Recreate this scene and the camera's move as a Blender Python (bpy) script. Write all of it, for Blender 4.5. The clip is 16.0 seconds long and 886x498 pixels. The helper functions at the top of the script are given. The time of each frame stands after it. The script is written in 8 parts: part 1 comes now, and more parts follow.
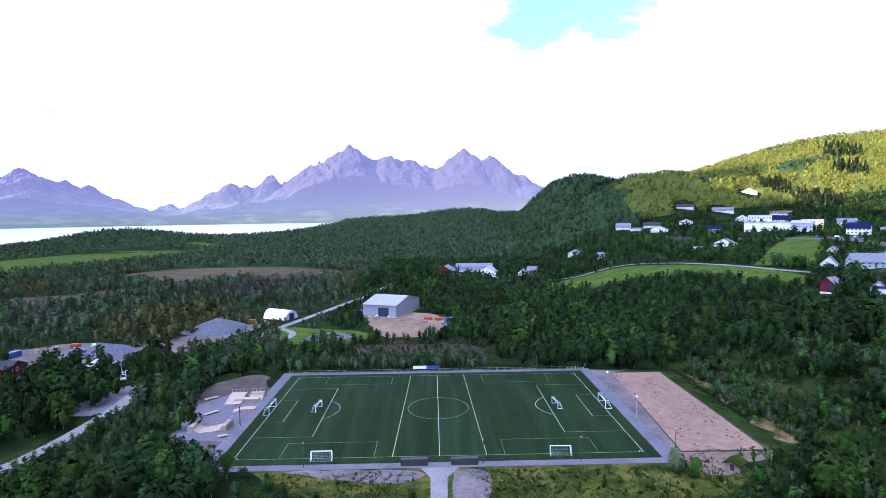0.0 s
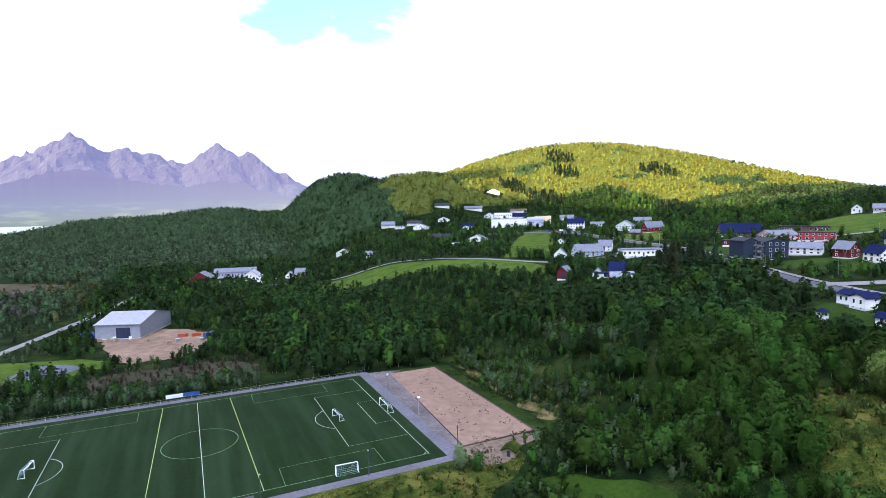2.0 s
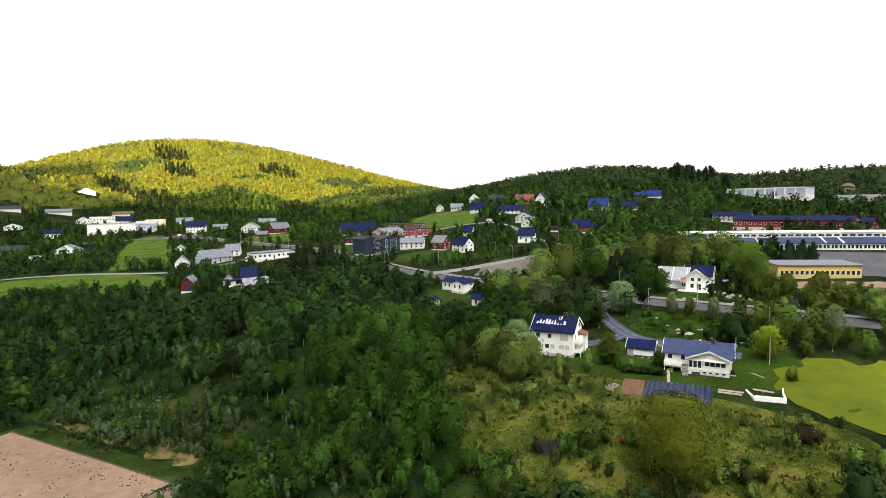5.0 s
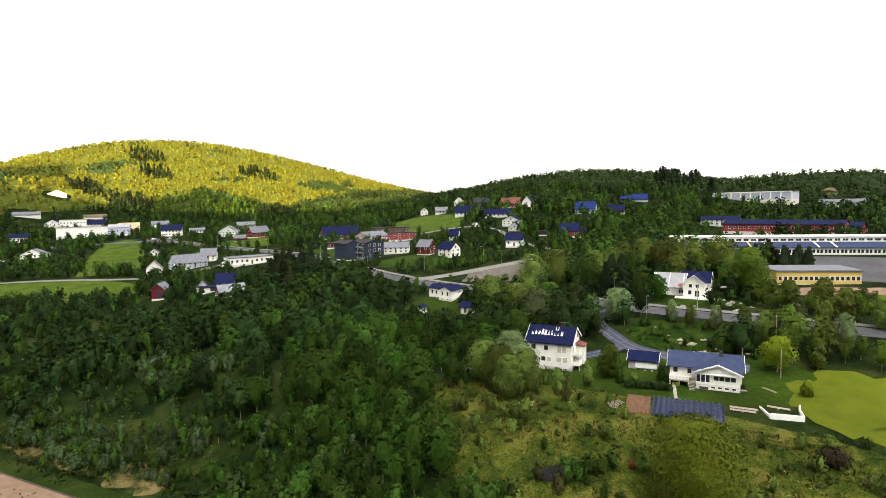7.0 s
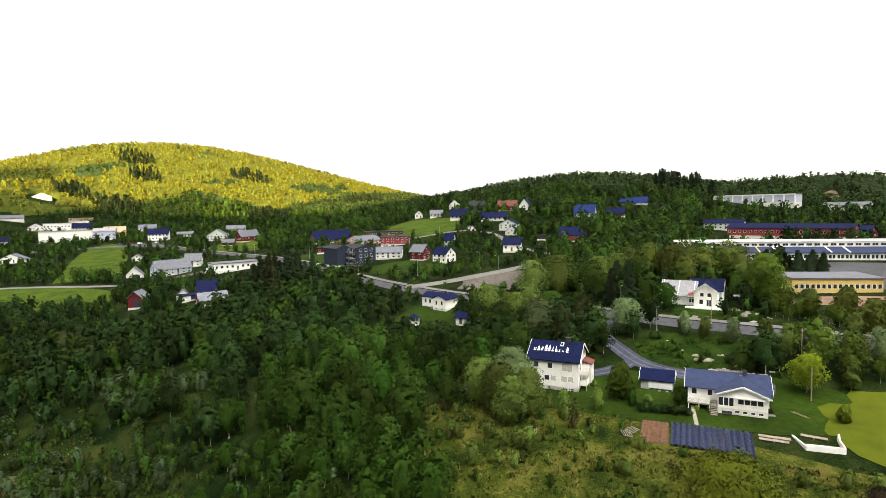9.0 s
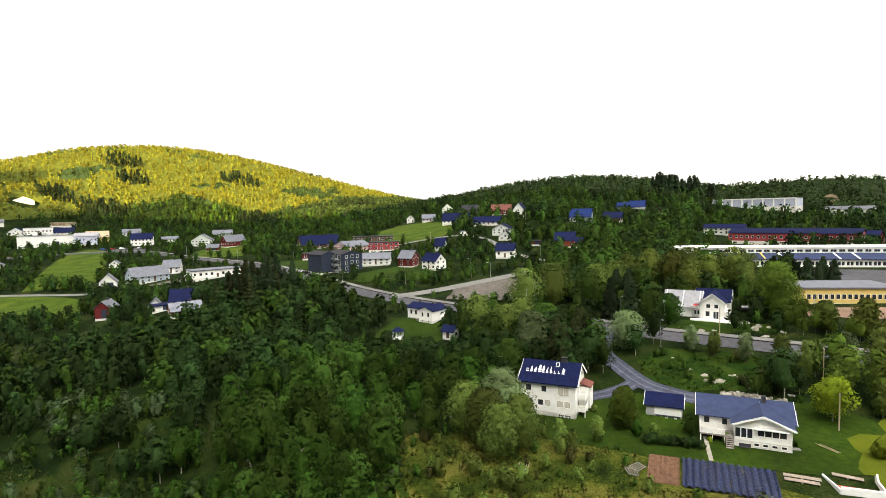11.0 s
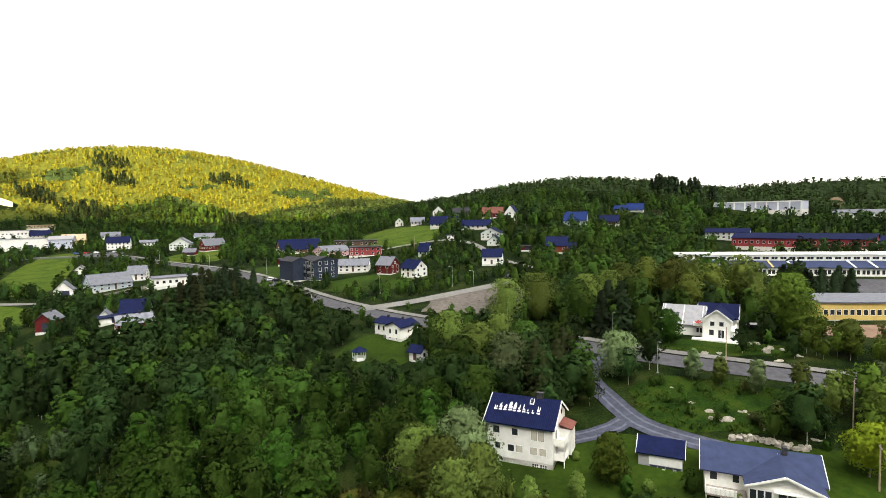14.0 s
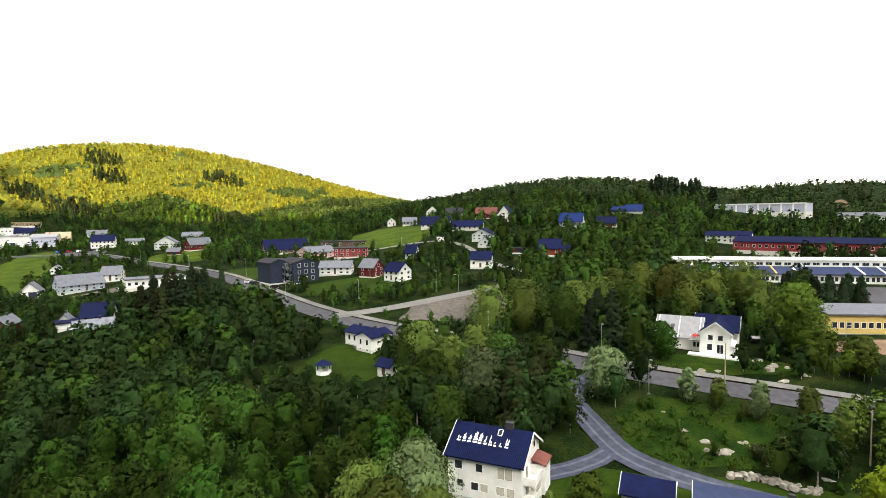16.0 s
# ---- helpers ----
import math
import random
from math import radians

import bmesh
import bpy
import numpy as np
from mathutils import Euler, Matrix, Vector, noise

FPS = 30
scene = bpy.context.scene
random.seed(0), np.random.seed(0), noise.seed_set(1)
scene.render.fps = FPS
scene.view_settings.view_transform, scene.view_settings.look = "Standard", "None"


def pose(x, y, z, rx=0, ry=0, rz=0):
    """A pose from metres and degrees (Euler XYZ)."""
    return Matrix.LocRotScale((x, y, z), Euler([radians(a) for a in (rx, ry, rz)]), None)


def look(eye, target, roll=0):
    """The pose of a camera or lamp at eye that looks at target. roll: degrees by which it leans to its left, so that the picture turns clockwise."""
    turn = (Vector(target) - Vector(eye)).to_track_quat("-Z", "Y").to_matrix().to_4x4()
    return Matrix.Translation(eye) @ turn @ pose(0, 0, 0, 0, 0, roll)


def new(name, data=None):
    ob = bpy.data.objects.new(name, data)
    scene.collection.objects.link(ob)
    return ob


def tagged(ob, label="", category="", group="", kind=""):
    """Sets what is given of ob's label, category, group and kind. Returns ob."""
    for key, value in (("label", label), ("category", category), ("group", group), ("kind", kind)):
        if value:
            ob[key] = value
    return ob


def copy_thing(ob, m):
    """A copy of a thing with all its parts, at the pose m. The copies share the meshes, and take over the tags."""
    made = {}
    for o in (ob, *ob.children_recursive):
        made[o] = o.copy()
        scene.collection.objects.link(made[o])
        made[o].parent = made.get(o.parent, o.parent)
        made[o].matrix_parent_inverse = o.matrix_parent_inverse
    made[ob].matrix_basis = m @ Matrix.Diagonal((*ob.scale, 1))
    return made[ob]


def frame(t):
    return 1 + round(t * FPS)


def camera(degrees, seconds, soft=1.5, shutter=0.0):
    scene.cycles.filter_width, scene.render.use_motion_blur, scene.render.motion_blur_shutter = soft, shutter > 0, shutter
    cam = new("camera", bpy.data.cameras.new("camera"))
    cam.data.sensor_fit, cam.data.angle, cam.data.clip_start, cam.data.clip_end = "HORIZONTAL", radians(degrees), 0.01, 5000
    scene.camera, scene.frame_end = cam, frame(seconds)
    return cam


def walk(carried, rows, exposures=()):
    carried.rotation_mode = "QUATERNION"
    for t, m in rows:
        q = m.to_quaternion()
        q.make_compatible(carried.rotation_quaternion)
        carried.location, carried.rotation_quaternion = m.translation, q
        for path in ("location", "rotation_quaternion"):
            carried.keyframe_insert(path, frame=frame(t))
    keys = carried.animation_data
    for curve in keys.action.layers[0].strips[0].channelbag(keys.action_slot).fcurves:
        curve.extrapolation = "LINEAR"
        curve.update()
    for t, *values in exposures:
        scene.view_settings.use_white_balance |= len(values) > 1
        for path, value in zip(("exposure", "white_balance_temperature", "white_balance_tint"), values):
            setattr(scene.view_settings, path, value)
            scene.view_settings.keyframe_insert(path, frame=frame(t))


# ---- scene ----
cam = camera(78.0, 16.0, soft=0.5)
PATH = [
    (0, (-1.042, -162.797, 59.042), (-1.004, -160.802, 58.912), -0.7),
    (0.5, (-1.139, -159.993, 59.073), (-0.989, -158.003, 58.943), -0.7),
    (1, (-1.016, -157.13, 59.083), (-0.652, -155.168, 58.949), -1.0),
    (1.5, (-1.148, -154.267, 59.249), (-0.536, -152.368, 59.109), -1.1),
    (2, (-1.341, -151.668, 59.412), (-0.487, -149.866, 59.265), -1.1),
    (2.5, (-1.323, -149.346, 59.656), (-0.246, -147.668, 59.502), -1.2),
    (3, (-1.011, -147.307, 59.911), (0.272, -145.782, 59.75), -1.4),
    (3.5, (-0.194, -145.403, 60.242), (1.267, -144.047, 60.073), -1.5),
    (4, (0.922, -143.309, 60.25), (2.529, -142.13, 60.076), -1.5),
    (4.4, (2.005, -141.767, 60.258), (3.704, -140.727, 60.086), -1.5),
    (4.5, (2.355, -141.37, 60.26), (4.083, -140.378, 60.082), -1.5),
    (4.7, (3.269, -140.564, 60.309), (5.037, -139.648, 60.126), -1.6),
    (7, (13.179, -133.452, 59.934), (14.991, -132.622, 59.769), -1.4),
    (7.5, (15.857, -132.107, 59.888), (17.672, -131.282, 59.726), -1.3),
    (8, (18.878, -130.83, 59.847), (20.695, -130.009, 59.689), -1.4),
    (8.5, (21.978, -129.67, 59.88), (23.796, -128.851, 59.723), -1.4),
    (9, (25.077, -128.672, 59.903), (26.897, -127.856, 59.749), -1.4),
    (11.5, (41.679, -125.733, 59.98), (43.507, -124.932, 59.842), -1.4),
    (12, (45.101, -125.642, 60.044), (46.929, -124.841, 59.907), -1.4),
    (12.5, (48.751, -125.578, 60.015), (50.579, -124.778, 59.88), -1.3),
    (13, (52.324, -125.666, 60.004), (54.151, -124.863, 59.871), -1.4),
    (13.5, (55.999, -125.784, 60.029), (57.827, -124.982, 59.897), -1.4),
    (14, (59.6, -125.869, 60.074), (61.428, -125.067, 59.943), -1.3),
    (14.5, (63.244, -126.135, 60.033), (65.072, -125.334, 59.904), -1.3),
    (15, (66.733, -126.44, 60.103), (68.56, -125.638, 59.974), -1.2),
    (15.5, (70.114, -126.764, 60.125), (71.94, -125.96, 59.995), -1.1),
    (16, (73.587, -127.079, 60.26), (75.412, -126.273, 60.128), -0.9),
]
walk(cam, [(t, look(eye, target, roll)) for t, eye, target, roll in PATH], exposures=[(0, 2.5, 4750, 30), (1.5, 2.5, 5050, 24), (3, 2.5, 5750, 16), (4.5, 2.5, 6650, 10), (9, 2.5, 7100, 8.5), (16, 2.5, 7000, 8.5)])

# ---- world, sun and exposure ----
SUN_AZ = math.radians(20)      # the sun's rays run towards this bearing (from +x to +y)
SUN_EL = math.radians(18)


def build_world():
    world = bpy.data.worlds.new("sky")
    scene.world = world
    world.use_nodes = True
    nt = world.node_tree
    nt.nodes.clear()
    nd = nt.nodes.new
    out, bg = nd("ShaderNodeOutputWorld"), nd("ShaderNodeBackground")
    sky = nd("ShaderNodeTexSky")
    sky.sky_type, sky.sun_disc = "NISHITA", False
    sky.sun_elevation, sky.sun_rotation = SUN_EL, math.radians(90) - (SUN_AZ + math.pi)
    sky.air_density, sky.dust_density = 1.0, 2.0
    co = nd("ShaderNodeTexCoord")
    no = nd("ShaderNodeTexNoise")
    no.inputs["Scale"].default_value, no.inputs["Detail"].default_value = 2.2, 6
    mp = nd("ShaderNodeMapping")
    mp.inputs["Scale"].default_value = (1, 1, 3.2)
    nt.links.new(co.outputs["Generated"], mp.inputs["Vector"])
    nt.links.new(mp.outputs[0], no.inputs["Vector"])
    # cloud cover with three ragged blue gaps
    fine = nd("ShaderNodeTexNoise")
    fine.inputs["Scale"].default_value, fine.inputs["Detail"].default_value = 7.0, 7
    nt.links.new(mp.outputs[0], fine.inputs["Vector"])
    cover = None
    for (dx, dy, dz), wide in (((0.19, 0.915, 0.352), 0.0036), ((0.285, 0.892, 0.345), 0.0030), ((0.951, 0.020, 0.308), 0.0034)):
        v = Vector((dx, dy, dz)).normalized()
        dot = nd("ShaderNodeVectorMath")
        dot.operation = "DOT_PRODUCT"
        dot.inputs[1].default_value = v
        nt.links.new(co.outputs["Generated"], dot.inputs[0])
        wob = nd("ShaderNodeMath")
        wob.operation = "MULTIPLY_ADD"
        wob.inputs[1].default_value = wide * 4.5
        nt.links.new(fine.outputs["Fac"], wob.inputs[0])
        nt.links.new(dot.outputs["Value"], wob.inputs[2])
        rng = nd("ShaderNodeMapRange")
        rng.interpolation_type = "SMOOTHSTEP"
        rng.inputs["From Min"].default_value, rng.inputs["From Max"].default_value = 1.0 + wide * 1.25, 1.0 + wide * 1.75
        nt.links.new(wob.outputs[0], rng.inputs["Value"])
        if cover is None:
            cover = rng.outputs[0]
        else:
            mx = nd("ShaderNodeMath")
            mx.operation = "MAXIMUM"
            nt.links.new(cover, mx.inputs[0])
            nt.links.new(rng.outputs[0], mx.inputs[1])
            cover = mx.outputs[0]
    # small grey wisps below the cover
    wisps = None
    for dx, dy, dz, long in ((0.826, 0.552, 0.1125, 0.030), (0.900, 0.410, 0.1476, 0.034), (-0.553, 0.819, 0.1546, 0.030)):
        off, length, soft_edge = nd("ShaderNodeVectorMath"), nd("ShaderNodeVectorMath"), nd("ShaderNodeMapRange")
        off.operation, length.operation = "MULTIPLY_ADD", "LENGTH"
        off.inputs[1].default_value, off.inputs[2].default_value = (1, 1, 5), (-dx, -dy, -5 * dz)
        nt.links.new(co.outputs["Generated"], off.inputs[0])
        nt.links.new(off.outputs[0], length.inputs[0])
        wob = nd("ShaderNodeMath")
        wob.operation = "MULTIPLY_ADD"
        wob.inputs[1].default_value = long * 2.4
        nt.links.new(fine.outputs["Fac"], wob.inputs[0])
        nt.links.new(length.outputs["Value"], wob.inputs[2])
        soft_edge.inputs["From Min"].default_value, soft_edge.inputs["From Max"].default_value = long * 1.0, long * 2.1
        soft_edge.inputs["To Min"].default_value, soft_edge.inputs["To Max"].default_value = 0.97, 0.0
        nt.links.new(wob.outputs[0], soft_edge.inputs["Value"])
        if wisps is None:
            wisps = soft_edge.outputs[0]
        else:
            mx = nd("ShaderNodeMath")
            mx.operation = "MAXIMUM"
            nt.links.new(wisps, mx.inputs[0])
            nt.links.new(soft_edge.outputs[0], mx.inputs[1])
            wisps = mx.outputs[0]
    ramp = nd("ShaderNodeValToRGB")
    ramp.color_ramp.elements[0].position, ramp.color_ramp.elements[0].color = 0.25, (CLOUD * 0.93, CLOUD * 0.95, CLOUD * 0.97, 1)
    ramp.color_ramp.elements[1].position, ramp.color_ramp.elements[1].color = 0.6, (CLOUD * 1.06, CLOUD * 1.06, CLOUD * 1.04, 1)
    nt.links.new(no.outputs["Fac"], ramp.inputs[0])
    mix = nd("ShaderNodeMix")
    mix.data_type = "RGBA"
    nt.links.new(cover, mix.inputs["Factor"])
    haze = nd("ShaderNodeMix")
    haze.data_type = "RGBA"
    haze.inputs["B"].default_value = (1.26, 1.18, 1.12, 1)
    nt.links.new(wisps, haze.inputs["Factor"])
    nt.links.new(ramp.outputs[0], haze.inputs["A"])
    nt.links.new(haze.outputs["Result"], mix.inputs["A"])
    thin = nd("ShaderNodeVectorMath")
    thin.operation = "SCALE"
    thin.inputs["Scale"].default_value = 0.66
    nt.links.new(sky.outputs[0], thin.inputs[0])
    nt.links.new(thin.outputs[0], mix.inputs["B"])
    # an unseen bright patch high in the cloud, added to light walls and crowns
    glow = nd("ShaderNodeVectorMath")
    glow.operation = "DOT_PRODUCT"
    glow.inputs[1].default_value = (-0.31, -0.29, 0.905)
    nt.links.new(co.outputs["Generated"], glow.inputs[0])
    gr = nd("ShaderNodeMapRange")
    gr.interpolation_type = "SMOOTHSTEP"
    gr.inputs["From Min"].default_value, gr.inputs["From Max"].default_value = 0.78, 1.0
    gr.inputs["To Min"].default_value, gr.inputs["To Max"].default_value = 1.0, GLOW
    nt.links.new(glow.outputs["Value"], gr.inputs["Value"])
    mul = nd("ShaderNodeVectorMath")
    mul.operation = "SCALE"
    nt.links.new(mix.outputs["Result"], mul.inputs[0])
    nt.links.new(gr.outputs[0], mul.inputs["Scale"])
    # brightest along the horizon
    sep, low = nd("ShaderNodeSeparateXYZ"), nd("ShaderNodeMapRange")
    low.interpolation_type = "SMOOTHSTEP"
    low.inputs["From Min"].default_value, low.inputs["From Max"].default_value = 0.38, 0.62
    low.inputs["To Min"].default_value, low.inputs["To Max"].default_value = 1.3, 0.6
    nt.links.new(co.outputs["Generated"], sep.inputs[0])
    nt.links.new(sep.outputs["Z"], low.inputs["Value"])
    rim = nd("ShaderNodeVectorMath")
    rim.operation = "SCALE"
    nt.links.new(mul.outputs[0], rim.inputs[0])
    nt.links.new(low.outputs[0], rim.inputs["Scale"])
    nt.links.new(rim.outputs[0], bg.inputs["Color"])
    bg.inputs["Strength"].default_value = 0.1
    nt.links.new(bg.outputs[0], out.inputs[0])
    lamp = bpy.data.lights.new("sun", "SUN")
    lamp.energy, lamp.angle, lamp.color = 5.0, math.radians(0.6), (1.0, 0.72, 0.30)
    ob = new("sun", lamp)
    ob.matrix_world = look((0, 0, 0), (math.cos(SUN_AZ) * math.cos(SUN_EL), math.sin(SUN_AZ) * math.cos(SUN_EL), -math.sin(SUN_EL)))


CLOUD, GLOW = 1.95, 20.0
build_world()

# ---- materials ----
MATS = {}


def mat(name, c1, c2=None, scale=1.0, rough=0.85, bump=0.0, metal=0.0, stripe=None, rand=0.0, big=0.0, spec=0.06):
    """A node material: two colours mixed by noise, an optional stripe relief, variation per object and at a large scale."""
    if name in MATS:
        return MATS[name]
    m = bpy.data.materials.new(name)
    m.use_nodes = True
    nt = m.node_tree
    bs = nt.nodes["Principled BSDF"]
    bs.inputs["Roughness"].default_value, bs.inputs["Metallic"].default_value = rough, metal
    bs.inputs["Specular IOR Level"].default_value = spec
    nd, ln = nt.nodes.new, nt.links.new
    c2 = c2 or tuple(v * 0.8 for v in c1)
    geo = nd("ShaderNodeNewGeometry")
    n1 = nd("ShaderNodeTexNoise")
    n1.inputs["Scale"].default_value, n1.inputs["Detail"].default_value, n1.inputs["Roughness"].default_value = scale, 5, 0.65
    ln(geo.outputs["Position"], n1.inputs["Vector"])
    rp = nd("ShaderNodeValToRGB")
    rp.color_ramp.elements[0].position, rp.color_ramp.elements[1].position = 0.33, 0.67
    rp.color_ramp.elements[0].color, rp.color_ramp.elements[1].color = (*c2, 1), (*c1, 1)
    ln(n1.outputs["Fac"], rp.inputs[0])
    col = rp.outputs[0]
    val = None
    if rand:
        oi = nd("ShaderNodeObjectInfo")
        r = nd("ShaderNodeMapRange")
        r.inputs["To Min"].default_value, r.inputs["To Max"].default_value = 1 - rand, 1 + rand
        ln(oi.outputs["Random"], r.inputs["Value"])
        val = r.outputs[0]
    if big:
        n2 = nd("ShaderNodeTexNoise")
        n2.inputs["Scale"].default_value, n2.inputs["Detail"].default_value = scale * 0.09, 3
        ln(geo.outputs["Position"], n2.inputs["Vector"])
        r = nd("ShaderNodeMapRange")
        r.inputs["From Min"].default_value, r.inputs["From Max"].default_value = 0.3, 0.7
        r.inputs["To Min"].default_value, r.inputs["To Max"].default_value = 1 - big, 1 + big
        ln(n2.outputs["Fac"], r.inputs["Value"])
        if val:
            mu = nd("ShaderNodeMath")
            mu.operation = "MULTIPLY"
            ln(val, mu.inputs[0]), ln(r.outputs[0], mu.inputs[1])
            val = mu.outputs[0]
        else:
            val = r.outputs[0]
    if val:
        hs = nd("ShaderNodeHueSaturation")
        ln(val, hs.inputs["Value"]), ln(col, hs.inputs["Color"])
        col = hs.outputs[0]
    ln(col, bs.inputs["Base Color"])
    height = n1.outputs["Fac"]
    if stripe:
        axis, pitch = stripe
        tc = nd("ShaderNodeTexCoord")
        wv = nd("ShaderNodeTexWave")
        wv.wave_type, wv.bands_direction, wv.wave_profile = "BANDS", axis, "SAW" if axis == "Z" else "SIN"
        wv.inputs["Scale"].default_value = 0.314 / pitch
        ln(tc.outputs["Object"], wv.inputs["Vector"])
        height = wv.outputs["Fac"]
    if bump:
        bm_ = nd("ShaderNodeBump")
        bm_.inputs["Strength"].default_value = min(1.0, bump * 4)
        bm_.inputs["Distance"].default_value = bump if not stripe else 0.03
        ln(height, bm_.inputs["Height"]), ln(bm_.outputs[0], bs.inputs["Normal"])
    MATS[name] = m
    return m


def leaf_mat(name, c1, c2, tint=0.55, tscale=0.12):
    """Foliage: tone per clump, drifting hue from tree to tree, and light passing through the leaves."""
    m = bpy.data.materials.new(name)
    m.use_nodes = True
    nt = m.node_tree
    bs, out = nt.nodes["Principled BSDF"], nt.nodes["Material Output"]
    nd, ln = nt.nodes.new, nt.links.new
    geo, oi = nd("ShaderNodeNewGeometry"), nd("ShaderNodeObjectInfo")
    rp = nd("ShaderNodeValToRGB")
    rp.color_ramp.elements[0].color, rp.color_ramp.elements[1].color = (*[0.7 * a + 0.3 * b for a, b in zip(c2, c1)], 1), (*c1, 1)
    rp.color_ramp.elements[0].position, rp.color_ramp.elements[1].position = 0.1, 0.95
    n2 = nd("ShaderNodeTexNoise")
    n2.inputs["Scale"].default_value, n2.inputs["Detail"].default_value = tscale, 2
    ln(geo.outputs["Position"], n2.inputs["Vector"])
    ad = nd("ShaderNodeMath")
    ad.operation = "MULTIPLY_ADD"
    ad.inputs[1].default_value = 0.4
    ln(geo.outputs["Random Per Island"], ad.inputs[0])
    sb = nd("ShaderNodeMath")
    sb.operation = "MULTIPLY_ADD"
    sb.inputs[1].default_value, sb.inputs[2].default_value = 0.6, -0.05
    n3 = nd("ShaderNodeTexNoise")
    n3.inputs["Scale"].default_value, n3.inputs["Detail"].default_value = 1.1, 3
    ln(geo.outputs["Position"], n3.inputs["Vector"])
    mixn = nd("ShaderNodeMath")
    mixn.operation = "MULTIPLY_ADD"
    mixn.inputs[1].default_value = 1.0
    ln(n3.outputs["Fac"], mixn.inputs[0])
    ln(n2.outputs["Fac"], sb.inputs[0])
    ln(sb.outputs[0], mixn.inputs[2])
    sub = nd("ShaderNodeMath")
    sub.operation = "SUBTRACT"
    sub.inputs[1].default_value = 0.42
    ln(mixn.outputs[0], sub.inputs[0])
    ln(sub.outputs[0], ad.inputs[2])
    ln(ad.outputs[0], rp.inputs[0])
    hs = nd("ShaderNodeHueSaturation")
    hue = nd("ShaderNodeMapRange")
    hue.inputs["To Min"].default_value, hue.inputs["To Max"].default_value = 0.5 - 0.022, 0.5 + 0.008
    at = nd("ShaderNodeAttribute")
    at.attribute_name = "tone"
    own = nd("ShaderNodeMath")
    own.operation = "ADD"
    ln(oi.outputs["Random"], own.inputs[0]), ln(at.outputs["Fac"], own.inputs[1])
    fr = nd("ShaderNodeMath")
    fr.operation = "FRACT"
    ln(own.outputs[0], fr.inputs[0])
    ln(fr.outputs[0], hue.inputs["Value"])
    ln(hue.outputs[0], hs.inputs["Hue"])
    va = nd("ShaderNodeMapRange")
    va.inputs["To Min"].default_value, va.inputs["To Max"].default_value = 1 - tint, 1 + tint
    ln(fr.outputs[0], va.inputs["Value"])
    ln(va.outputs[0], hs.inputs["Value"])
    ln(rp.outputs[0], hs.inputs["Color"])
    ln(hs.outputs[0], bs.inputs["Base Color"])
    bs.inputs["Roughness"].default_value = 0.8
    bs.inputs["Specular IOR Level"].default_value = 0.04
    tr = nd("ShaderNodeBsdfTranslucent")
    ln(hs.outputs[0], tr.inputs["Color"])
    mx = nd("ShaderNodeMixShader")
    mx.inputs[0].default_value = 0.16
    ln(bs.outputs[0], mx.inputs[1]), ln(tr.outputs[0], mx.inputs[2]), ln(mx.outputs[0], out.inputs[0])
    MATS[name] = m
    return m


def field_mat(name, tones, scale):
    """Uncut grass: dark tones, lush green, straw and bare earth in drifting patches, with blade-sized grain."""
    m = bpy.data.materials.new(name)
    m.use_nodes = True
    nt = m.node_tree
    nd, ln = nt.nodes.new, nt.links.new
    bs = nt.nodes["Principled BSDF"]
    bs.inputs["Roughness"].default_value, bs.inputs["Specular IOR Level"].default_value = 0.95, 0.04
    geo, n1, n2, ad, rp, bp = nd("ShaderNodeNewGeometry"), nd("ShaderNodeTexNoise"), nd("ShaderNodeTexNoise"), nd("ShaderNodeMath"), nd("ShaderNodeValToRGB"), nd("ShaderNodeBump")
    n1.inputs["Scale"].default_value, n1.inputs["Detail"].default_value, n1.inputs["Roughness"].default_value = scale, 9, 0.66
    n2.inputs["Scale"].default_value, n2.inputs["Detail"].default_value = 2.6, 6
    ln(geo.outputs["Position"], n1.inputs["Vector"]), ln(geo.outputs["Position"], n2.inputs["Vector"])
    ad.operation = "MULTIPLY_ADD"
    ad.inputs[1].default_value = 0.45
    off = nd("ShaderNodeMath")
    off.operation = "SUBTRACT"
    off.inputs[1].default_value = 0.225
    ln(n2.outputs["Fac"], ad.inputs[0]), ln(n1.outputs["Fac"], ad.inputs[2]), ln(ad.outputs[0], off.inputs[0]), ln(off.outputs[0], rp.inputs[0])
    while len(rp.color_ramp.elements) < len(tones):
        rp.color_ramp.elements.new(0.5)
    for el, (at, tone) in zip(rp.color_ramp.elements, tones):
        el.position, el.color = at, (*tone, 1)
    ln(rp.outputs[0], bs.inputs["Base Color"])
    bp.inputs["Strength"].default_value, bp.inputs["Distance"].default_value = 0.8, 0.35
    ln(n2.outputs["Fac"], bp.inputs["Height"]), ln(bp.outputs[0], bs.inputs["Normal"])
    MATS[name] = m


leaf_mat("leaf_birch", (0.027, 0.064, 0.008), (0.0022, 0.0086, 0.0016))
# near-black second tone stands in for shaded gaps in the crowns
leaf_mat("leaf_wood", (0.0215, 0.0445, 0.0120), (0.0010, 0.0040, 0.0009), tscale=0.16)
leaf_mat("leaf_yellow", (0.126, 0.1584, 0.0101), (0.0288, 0.0504, 0.005))
leaf_mat("leaf_round", (0.072, 0.1152, 0.0158), (0.013, 0.0274, 0.0036))
leaf_mat("leaf_pale", (0.108, 0.1476, 0.0619), (0.0216, 0.0389, 0.0144))
leaf_mat("leaf_light", (0.095, 0.1368, 0.0274), (0.013, 0.0274, 0.0058))
leaf_mat("leaf_spring", (0.0828, 0.1022, 0.0187), (0.0216, 0.0324, 0.0058))
